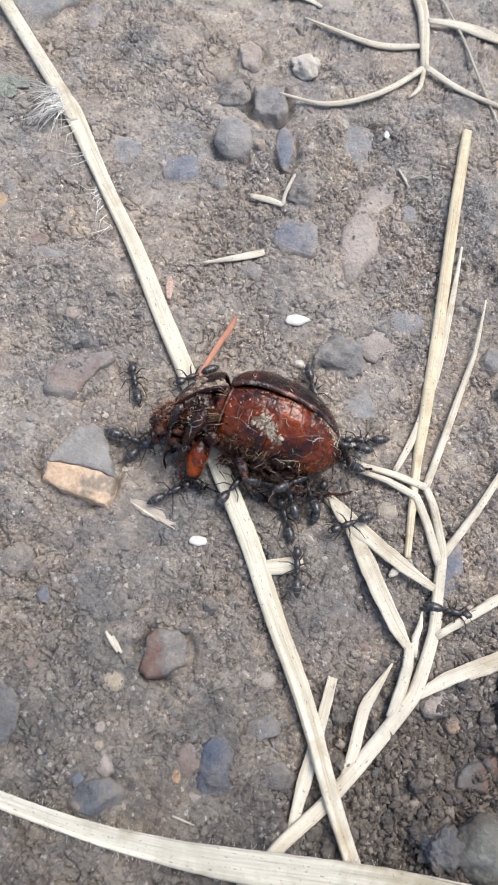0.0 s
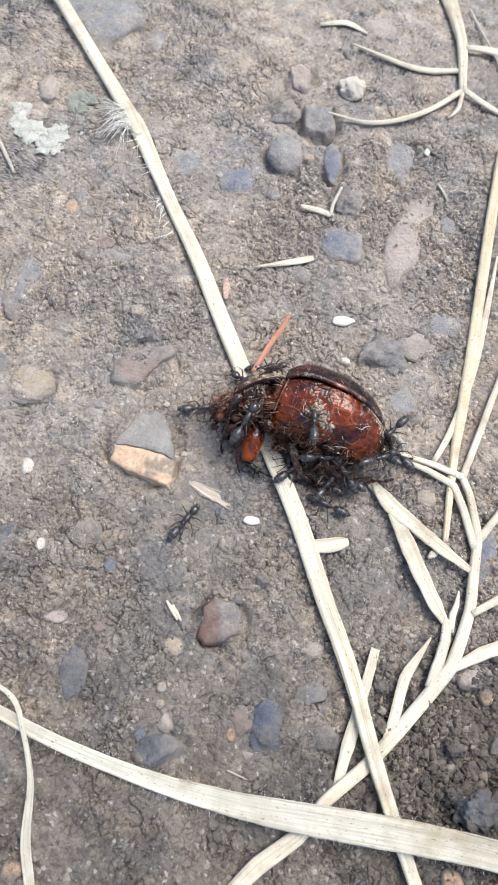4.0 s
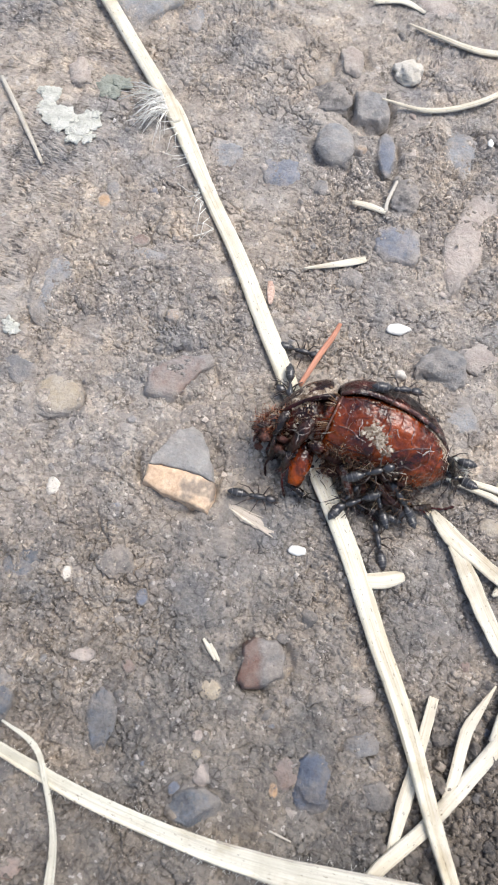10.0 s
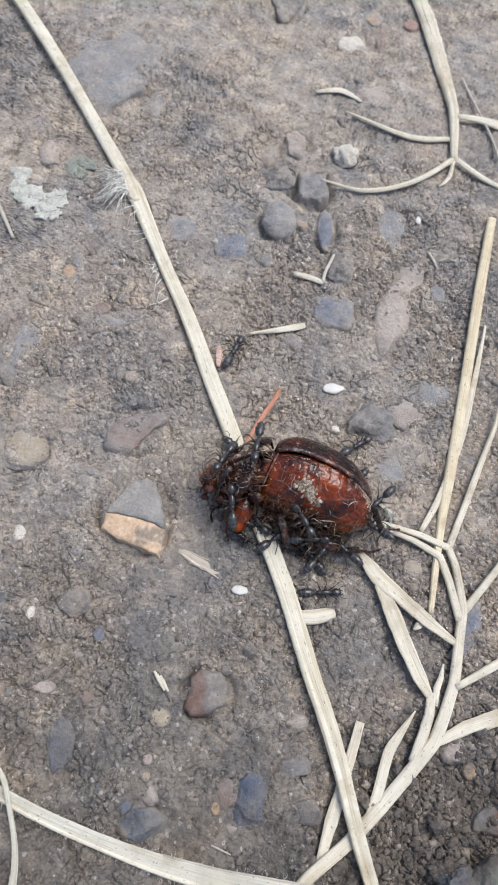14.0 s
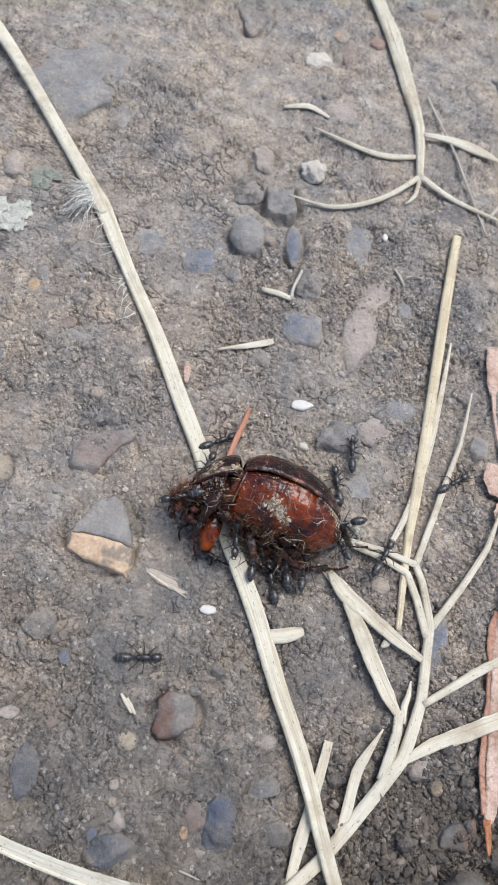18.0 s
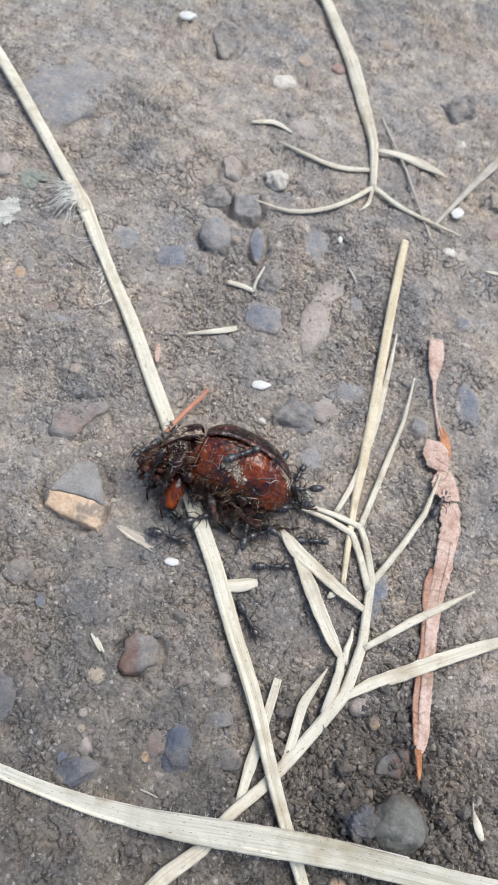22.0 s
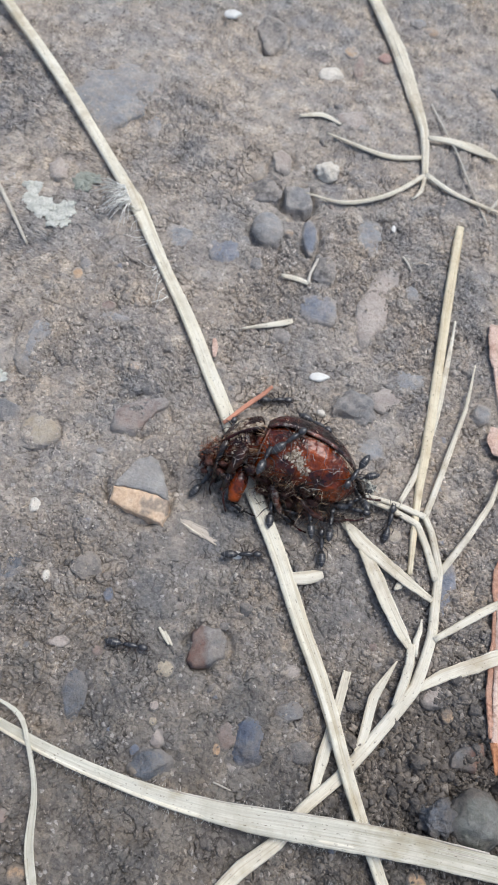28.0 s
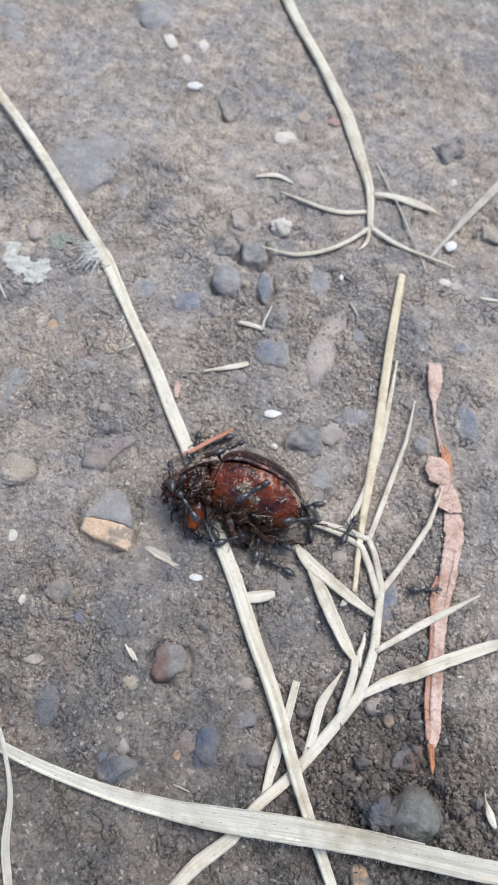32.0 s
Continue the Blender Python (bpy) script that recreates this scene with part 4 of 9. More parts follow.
    ("pebble", -23.2, -5.0, 1.4, 1.4, 0.45, 20, ST_ORANGE, "orange-brown grain in soil", 215),
    ("pebble", -18.1, -41.6, 2.1, 1.2, 0.45, 20, ST_PINK, "angular pinkish-tan stone chip in soil", 216),
    ("pebble", -18.7, -32.2, 3.0, 2.8, 0.45, 20, ST_DARK, "dark greenish stone flush in soil", 217),
    ("pebble", -22.6, -35.1, 0.8, 1.2, 0.45, 20, ST_WHITE, "tiny white pebble on soil", 218),
    ("pebble", -14.8, -34.6, 1.2, 1.4, 0.45, 20, ST_BLUE, "small dark blue-grey stone in soil", 219),
    ("pebble", -13.6, -41.1, 1.2, 1.1, 0.45, 20, ST_RED, "small orange-red stone in soil", 220),
    ("pebble", -5.6, -40.4, 2.1, 1.8, 0.3, 20, ST_TAN, "pale pinkish stone in soil", 221),
    ("pebble", -5.2, -44.7, 1.1, 0.9, 0.45, 20, ST_PINK, "small pinkish grain in soil", 222),
    ("pebble", -4.8, -46.2, 0.9, 0.9, 0.45, 20, ST_TAN, "small tan grain in soil", 223),
    ("pebble", -36.0, 8.3, 1.4, 1.9, 0.45, 20, ST_GREY, "small grey pebble on soil", 224),
    ("stone", -36.2, -16.8, 3.9, 3.8, 0.3, 20, ST_GREY, "grey stone flush in soil", 225),
    ("stone", 2.1, 30.6, 4.5, 7.2, 0.3, 20, ST_PALE, "flat pale stone flush in soil", 226),
    ("pebble", 10.5, 21.9, 2.2, 2.0, 0.45, 20, ST_PALE, "pale stone flush in soil", 227),
    ("stone", 12.0, 4.2, 6.8, 5.1, 0.3, 20, ST_PINK, "flat pinkish stone flush in soil", 228),
    ("stone", 10.8, -5.1, 3.9, 3.4, 0.3, 20, ST_PALE, "pale grey patch of stone flush in soil", 229),
    ("pebble", 16.6, -15.8, 2.1, 1.9, 0.45, 20, ST_TAN, "small tan chip beside twigs", 230),
    ("pebble", 7.7, -16.8, 3.1, 2.5, 0.45, 20, ST_GREY, "grey pebble beside the beetle", 231),
    ("pebble", -0.4, -33.6, 1.1, 1.0, 0.45, 20, ST_DARK, "small dark grain in a pit", 234),
    ("pebble", 8.8, -36.1, 1.7, 1.6, 0.45, 20, ST_PINK, "small pinkish pebble in soil", 235),
    ("pebble", 9.8, -40.3, 2.7, 2.0, 0.45, 20, ST_GREY, "crumbly grey stone in soil", 236),
    ("pebble", 12.0, -44.1, 2.7, 2.2, 0.45, 20, ST_DARK, "dark crumbly lump in soil", 237),
    ("pebble", 3.9, -44.9, 2.4, 3.0, 0.2, 20, ST_RED, "pinkish stone flush in soil", 238),
]
for row in STONES:
    stone(*row, facets=0 if "rounded" in row[8] else 4 if row[0] == "pebble" else 9, rough=0.08 if "rounded" in row[8] else 0.32 if row[5] > 1.1 else 0.2, flat=1.0 if row[5] > 0.65 else 0.45)


def slab(x, y, ring, rise, turn, mat, label, seed):
    """An angular flat-topped stone with worn edges; ring is its outline."""
    bm = bmesh.new()
    n, off = len(ring), Vector((seed * 1.7, seed * 0.9, 3.0))
    rows = []
    for f, z in ((1.12, -1.4), (1.06, rise - 0.55), (1.0, rise - 0.2), (0.93, rise - 0.04), (0.72, rise), (0.42, rise + 0.06)):
        row = []
        for k in range(n * 6):
            (xa, ya), (xb, yb), u = ring[k // 6], ring[(k // 6 + 1) % n], (k % 6) / 6
            v = Vector(((xa + (xb - xa) * u) * f, (ya + (yb - ya) * u) * f, z))
            v += noise.noise_vector(v * 0.7 + off) * 0.3 + noise.noise_vector(v * 2.3 + off) * 0.12
            row.append(bm.verts.new(v * MM))
        rows.append(row)
    for r, q in zip(rows, rows[1:]):
        for k in range(n * 6):
            bm.faces.new((r[k], r[(k + 1) % (n * 6)], q[(k + 1) % (n * 6)], q[k]))
    bm.faces.new(rows[-1])
    bmesh.ops.recalc_face_normals(bm, faces=bm.faces)
    ob = part("stone", bm, mat, None)
    a = np.linspace(-1.5, 1.5, 5)
    gx, gy = np.meshgrid(x + a, y + a)
    g = ground_height(gx, gy).mean()
    ob.matrix_world = pose(x * MM, y * MM, g * MM, 0, 0, turn)
    half_x, half_y = max(abs(p[0]) for p in ring), max(abs(p[1]) for p in ring)
    RIMS.append((x, y, half_x, half_y, radians(turn), g + rise, g - 0.1))
    return tagged(ob, label, "stone", "stones in the soil")


slab(-19.8, -11.6, [(-3.3, 0.7), (-1.1, 1.9), (2.9, 2.8), (3.5, 1.7), (1.8, 0.0), (-0.6, -2.6), (-3.4, -2.2)], 0.34, 18, ST_RED, "cracked reddish-brown angular stone in soil", 12)
slab(-2.0, 13.7, [(-2.7, 1.8), (-1.8, 2.5), (1.4, 2.4), (2.6, 1.7), (2.7, -1.4), (1.8, -2.4), (-1.6, -2.3), (-2.8, -0.9)], 0.45, 17, ST_BLUE, "flat squarish blue-grey stone sunk in soil", 7)
slab(-10.6, 32.4, [(-2.0, 2.3), (1.7, 2.5), (2.1, -1.4), (0.7, -2.4), (-2.0, -1.6)], 0.8, 18, ST_GREY, "squarish dark grey stone bedded in soil", 3)

slab(-1.5, -36.5, [(-1.9, 1.6), (-0.9, 2.3), (1.3, 2.0), (2.1, 0.6), (1.7, -1.2), (0.2, -2.0), (-1.9, -2.3), (-2.4, -1.5)], 0.42, 18, ST_HALF, "reddish-brown and grey squarish pebble in a small pit", 14)
slab(30.9, -38.7, [(-2.2, -1.1), (-1.5, 0.5), (0.6, 1.4), (2.2, 1.6), (2.1, 0.2), (0.9, -1.5)], 0.5, 17, ST_ROSE, "grey and dull red angular stone in crumbly soil", 20)


def build_crumbs():
    """Loose soil crumbs and grit, past counting."""
    rng = np.random.RandomState(5)
    v0 = np.array([(1, 0, 0), (-1, 0, 0), (0, 1, 0), (0, -1, 0), (0, 0, 1), (0, 0, -1), (0.62, 0.62, 0.45), (-0.62, -0.6, 0.4)])
    f0 = np.array([(0, 6, 4), (6, 2, 4), (2, 1, 4), (1, 7, 4), (7, 3, 4), (3, 0, 4), (0, 2, 6), (1, 3, 7),])
    n = 120000
    x, y = rng.uniform(-70, 50, n), rng.uniform(-70, 105, n)
    near = rng.rand(n) < 0.66
    x[near], y[near] = rng.uniform(-40, 44, near.sum()), rng.uniform(-64, 32, near.sum())
    loose = np.exp(-(((x - 30) / 17) ** 2 + ((y + 47) / 17) ** 2))
    patchy = np.clip(0.5 + 0.9 * value_noise(x, y, 12, 8) + 0.4 * value_noise(x, y, 4, 9), 0, 1)
    keep = rng.rand(n) < 0.35 + 0.65 * np.maximum(patchy, loose)
    x, y, loose = x[keep], y[keep], loose[keep]
    n = len(x)
    r = 0.055 + 0.05 * rng.gamma(1.15, 1.0, n)
    r = np.clip(r * (1 + 1.1 * loose), 0.07, 0.5)
    z = ground_height(x, y) - r * 0.1
    # grains strewn over sunken stones
    ex, ey, ez, er = [], [], [], []
    for sx, sy, half_x, half_y, turn, top, low in RIMS:
        count = int(4 * half_x * half_y) + 5
        a, d = rng.uniform(0, 2 * math.pi, count), np.sqrt(rng.uniform(0.1, 1.1, count))
        u, v = half_x * d * np.cos(a), half_y * d * np.sin(a)
        c, s = math.cos(turn), math.sin(turn)
        ex.append(sx + u * c - v * s)
        ey.append(sy + u * s + v * c)
        ez.append(low + (top - low) * np.clip((1.04 - d) * 6, 0, 0.97))
        er.append(np.clip(0.04 + 0.035 * rng.gamma(1.2, 1.0, count), 0.04, 0.2))
    x, y, z, r = np.concatenate([x, *ex]), np.concatenate([y, *ey]), np.concatenate([z, *ez]), np.concatenate([r, *er])
    z[n:] = np.maximum(z[n:], ground_height(x[n:], y[n:]) - 0.1)
    n = len(x)
    s = r[:, None] * rng.uniform(0.6, 1.3, (n, 3))
    turn = rng.uniform(0, 6.28, n)
    p = v0[None] * (1 + 0.35 * rng.randn(n, len(v0), 1)).clip(0.4, 1.7) * s[:, None, :]
    c, q = np.cos(turn)[:, None], np.sin(turn)[:, None]
    px, py = p[..., 0] * c - p[..., 1] * q, p[..., 0] * q + p[..., 1] * c
    co = np.stack([px + x[:, None], py + y[:, None], p[..., 2] + z[:, None]], -1).reshape(-1, 3) * MM
    tri = (f0[None] + (np.arange(n) * len(v0))[:, None, None]).reshape(-1, 3)
    me = bpy.data.meshes.new("soil_crumbs")
    me.vertices.add(len(co))
    me.vertices.foreach_set("co", co.ravel())
    me.loops.add(tri.size)
    me.loops.foreach_set("vertex_index", tri.ravel().astype(np.int32))
    me.polygons.add(len(tri))
    me.polygons.foreach_set("loop_start", np.arange(0, tri.size, 3, dtype=np.int32))
    me.polygons.foreach_set("loop_total", np.full(len(tri), 3, dtype=np.int32))
    me.update(calc_edges=True)
    me.materials.append(CRUMB)
    tagged(new("soil_crumbs", me), "loose grey and tan soil crumbs and grit on the ground", "soil", kind="stuff")


build_crumbs()


def two_tone_stone():
    """A wedge-shaped grey stone with an orange face along its lower edge."""
    root = empty("two_tone_stone", pose(-15.75 * MM, -21.4 * MM, (height(-16, -21) + 0.05) * MM, 0, 0, 14))
    tagged(root, "wedge-shaped grey stone with a flat orange-tan face", "stone", "stones in the soil")
    grey = [(-3.5, 1.0), (-2.2, 2.8), (-0.9, 4.5), (0.6, 4.8), (1.9, 4.0), (2.75, 2.0), (3.6, -0.9), (0.2, 0.0), (-3.7, 0.2)]
    face = [(-3.75, 0.1), (0.2, -0.1), (3.6, -1.0), (3.75, -2.6), (3.2, -4.1), (0.4, -3.2), (-1.9, -2.6), (-3.9, -1.7)]
    for name, ring, mat, top, label in (("grey_face", grey, ST_WEDGE, 1.15, ""), ("orange_face", face, ST_BLOTCH, 1.1, "flat orange-tan face with dark blotches")):
        n = len(ring)
        bm = bmesh.new()
        cx, cy = sum(p[0] for p in ring) / n, sum(p[1] for p in ring) / n
        rings = []
        for f, z in ((1.1, -1.3), (1.03, top - 0.5), (1.0, top - 0.14), (0.95, top), (0.7, top + 0.03), (0.4, top + 0.05)):
            row = []
            for k in range(n * 6):
                (xa, ya), (xb, yb) = ring[k // 6], ring[(k // 6 + 1) % n]
                u = (k % 6) / 6
                x, y = cx + (xa + (xb - xa) * u - cx) * f, cy + (ya + (yb - ya) * u - cy) * f
                v = Vector((x, y, z - (0.17 * abs(y) if z > 0 else 0.0)))
                j = noise.noise_vector(v * 0.9 + Vector((3, 1, 7))) * 0.16 + noise.noise_vector(v * 2.6) * 0.07
                j *= 1.5
                row.append(bm.verts.new(Vector(((v.x + j.x) * 0.94, v.y + j.y, v.z + j.z)) * MM))
            rings.append(row)
        for r, q in zip(rings, rings[1:]):
            for k in range(n * 6):
                bm.faces.new((r[k], r[(k + 1) % (n * 6)], q[(k + 1) % (n * 6)], q[k]))
        bm.faces.new(rings[-1])
        bmesh.ops.recalc_face_normals(bm, faces=bm.faces)
        part(name, bm, mat, root, label)


two_tone_stone()


def build_boulder():
    """A round dusty grey-green stone in a hollow, with soil lumps round it."""
    rng = np.random.RandomState(77)
    ob = part("stone", lump_bm((3.5, 3.3, 2.9), 0.16, 0.9, 5, 5, 1.0, 3), ST_GREEN, None)
    ob.matrix_world = pose(33.0 * MM, -44.6 * MM, (height(33, -44.6) + 0.35) * MM, 0, 0, 17)
    tagged(ob, "large rounded dusty grey-green stone in a soil hollow", "stone", "stones in the soil")
    ob = part("stone", lump_bm((2.3, 2.2, 1.5), 0.36, 1.3, 15, 5, 1.0, 5), ST_SLATE, None)
    ob.matrix_world = pose(28.6 * MM, -45.6 * MM, (height(28.6, -45.6) + 0.1) * MM, 0, 0, 17)
    tagged(ob, "blue-grey soil-crusted stone beside a larger one", "stone", "stones in the soil")
    for k in range(95):
        a, d = rng.uniform(0, 6.28), rng.uniform(1.0, 3.4)
        x, y, r = 31.0 + 5.0 * d * math.cos(a), -44.0 + 4.2 * d * math.sin(a), rng.uniform(0.35, 0.95)
        if k >= 60:
            x, y, r = 31.2 + 5.4 * math.cos(a), -44.9 + 3.9 * math.sin(a), rng.uniform(0.25, 0.6)
        ob = part("soil_lump", lump_bm((r, r * rng.uniform(0.7, 1.0), r * 0.75), 0.5, 1.6, 300 + k, 3, 1.0, 3), SOIL_DARK, None)
        ob.matrix_world = pose(x * MM, y * MM, (height(x, y) + 0.2 * r) * MM, 0, 0, rng.uniform(0, 360))
        tagged(ob, "small crumbly lump of dark damp soil", "soil", "soil lumps")


build_boulder()


def scatter_pebbles():
    rng = np.random.RandomState(21)
    mats = [(ST_GREY, "small grey pebble on soil"), (ST_BLUE, "small blue-grey pebble on soil"), (ST_PINK, "small pinkish pebble on soil"), (ST_RED, "small reddish pebble on soil"), (ST_TAN, "small tan pebble on soil"), (ST_DARK, "small dark pebble on soil"), (LUMP, "small soil-coloured lump of dried mud")]
    protos = []
    for k, (mat, label) in enumerate(mats):
        for s in range(2):
            me = bpy.data.meshes.new("pebble")
            bm = lump_bm((0.5, 0.42, 0.34), 0.3, 1.3, 60 + 2 * k + s, 3, 1.0, 7)
            for f in bm.faces:
                f.smooth = True
            bm.to_mesh(me)
            bm.free()
            me.materials.append(mat)
            protos.append((me, label))
    weights = np.repeat([0.16, 0.07, 0.09, 0.05, 0.06, 0.09, 0.48], 2) / 2
    for _ in range(230):
        x, y = rng.uniform(-58, 44), rng.uniform(-64, 84)
        me, label = protos[rng.choice(len(protos), p=weights)]
        size = rng.uniform(0.5, 1.2) + 0.5 * rng.gamma(0.8, 0.6)
        ob = new("pebble", me)
        ob.matrix_world = pose(x * MM, y * MM, (height(x, y) - 0.2 * size) * MM, rng.uniform(-20, 20), rng.uniform(-20, 20), rng.uniform(0, 360)) @ Matrix.Scale(size, 4)
        tagged(ob, label, "pebble", "pebbles in the soil")


scatter_pebbles()


# ---- dry grass ----
def strip_thing(name, rows, thick, mat, label, category="straw", group="", **shape):
    ob = link_mesh(name, ribbon_mesh(name, rows, thick, mat, **shape))
    return tagged(ob, label, category, group)


def build_stalk():
    root = tagged(empty("grass_stalk"), "long pale dry grass stalk lying on soil under a beetle", "straw")
    upper = [(-81.4, 61.6, 2.2, 2.0), (-64.6, 48.3, 2.2, 1.4), (-54.4, 40.0, 2.2, 1.0), (-44.2, 31.2, 2.1, 0.8), (-35.7, 23.5, 2.3, 0.7), (-33.9, 21.7, 2.3, 0.7)]
    lower = [(-34.6, 22.4, 2.5, 0.7), (-32.9, 20.7, 2.6, 0.7), (-26.8, 13.7, 2.0, 0.5), (-20.4, 6.5, 2.1, 0.3), (-14.1, -1.5, 2.3, 0.2), (-8.7, -8.0, 2.35, 0.2), (-2.4, -16.6, 2.4, 0.3), (3.2, -23.8, 2.45, 0.4), (8.0, -30.6, 2.35, 0.6), (12.4, -36.5, 2.2, 1.0), (17.5, -44.6, 1.9, 1.5), (21.9, -50.8, 1.7, 0.9), (25.5, -55.6, 1.6, 0.3)]
    link_mesh("stem_upper", ribbon_mesh("stem_upper", upper, 1.1, STRAW, ridge=0.05, seed=1), root)
    link_mesh("stem_lower", ribbon_mesh("stem_lower", lower, 0.6, STRAW, fold=0.04, ridge=0.07, ragged=0.05, seed=2, sides=22), root)
    node = [(-37.4, 25.3, 1.3, 0.75), (-36.0, 23.8, 2.3, 0.8), (-34.8, 22.4, 2.6, 0.8), (-33.6, 21.0, 2.2, 0.75), (-32.4, 19.7, 1.2, 0.7)]
    link_mesh("node", ribbon_mesh("node", node, 1.25, TWIG, seed=3, step=0.3), root, "swollen pale node of the stalk")
    # white hairs fanning from the node and along the stalk below it
    rng = np.random.RandomState(8)
    bm = bmesh.new()
    z = height(-35, 23) + 1.6
    for k in range(96):
        a = radians(rng.uniform(165, 280))
        ln = rng.uniform(2.2, 5.8) if k < 72 else rng.uniform(1.2, 3.2)
        s = rng.uniform(0, 3.4) if k < 72 else rng.uniform(3, 24)
        bx, by = -36.0 + s * 0.62, 23.4 - s * 0.78
        p = [(bx, by, z), (bx + math.cos(a) * ln * 0.5, by + math.sin(a) * ln * 0.5, z + rng.uniform(-0.4, 0.9)), (bx + math.cos(a + 0.1) * ln, by + math.sin(a + 0.1) * ln, z + rng.uniform(-0.9, 1.2))]
        tube_bm(p, [0.05, 0.042, 0.022], 3, bm)
    part("hair_tuft", bm, WHITE_HAIR, root, "fine white hairs at the node")


build_stalk()

blade = [(-39.8, -45.5, 0.61, 0.3), (-32.8, -48.2, 0.84, 0.4), (-26.0, -50.4, 0.99, 0.5), (-17.9, -52.0, 1.44, 0.6), (-12.0, -52.7, 1.6, 0.7), (-6.2, -53.0, 1.75, 0.8), (-0.6, -53.0, 2.13, 1.0), (4.7, -52.6, 2.51, 1.3), (9.9, -51.9, 3.0, 1.7), (15.0, -51.1, 3.26, 2.1), (20.3, -50.3, 3.31, 2.3), (26.6, -49.5, 3.22, 2.0), (34.2, -48.8, 3.13, 1.6), (41.4, -48.1, 2.94, 1.2), (49.6, -47.0, 2.58, 0.8), (59.5, -45.2, 1.84, 0.6)]
ob = tagged(empty("leaf_blade"), "broad pale dry grass blade lying across the twigs", "grass blade")
link_mesh("blade", ribbon_mesh("blade", blade, 0.3, BLADE, fold=0.1, ridge=0.05, seed=4, sides=22, ragged=0.05), ob)
link_mesh("midrib", ribbon_mesh("midrib", [(x, y - 0.3 * w, 0.25 + 0.1 * w, z + 0.14) for x, y, w, z in blade], 0.22, STRAW, seed=4), ob, "raised pale midrib")
link_mesh("torn_edge", ribbon_mesh("torn_edge", [(x, y + 0.42 * w, 0.25, z + 0.22) for x, y, w, z in blade[6:13]], 0.16, SHRED, seed=9, ragged=0.4), ob, "greyish frayed edge")
groove = [(x, y + 0.2 * w, 0.14, z + 0.14) for x, y, w, z in blade[5:15]]
link_mesh("groove", ribbon_mesh("groove", groove, 0.2, SHRED, seed=9, ragged=0.5), ob, "thin grey-brown split along the blade")
rng = np.random.RandomState(17)
bm = bmesh.new()
for _ in range(420):
    k = rng.uniform(0, len(blade) - 3)
    a, b = np.array(blade[int(k)]), np.array(blade[int(k) + 1])
    x, y, w, z = a + (b - a) * (k % 1)
    low = rng.rand() < 0.75
    p = Vector((x, y + (-0.42 if low else 0.42) * w, support(x, y, 1.0) + z * 0.85 - 0.1))
    d = Vector((rng.randn() * 0.8, -1.0 if low else 1.0, rng.uniform(-0.5, 0.3))).normalized() * rng.uniform(0.2, 0.7)
    tube_bm([p, p + d * 0.5, p + d], [0.014, 0.012, 0.006], 3, bm)
tagged(part("edge_hairs", bm, WHITE_HAIR, ob, "fine pale hairs along the edges"), kind="stuff")
strand = [(-22.4, -49.2, 0.23, 0.7), (-18.7, -50.1, 0.62, 1.2), (-16.5, -52.5, 0.55, 1.4), (-14.1, -56.5, 0.7, 0.6), (-12.5, -61.4, 1.09, 0.4), (-10.6, -64.8, 1.09, 0.3), (-8.5, -68.8, 0.78, 0.2)]
strip_thing("curled_strand", strand, 0.2, BLADE, "thin curled pale dry grass strand", "grass blade", curl=0.25, seed=5)


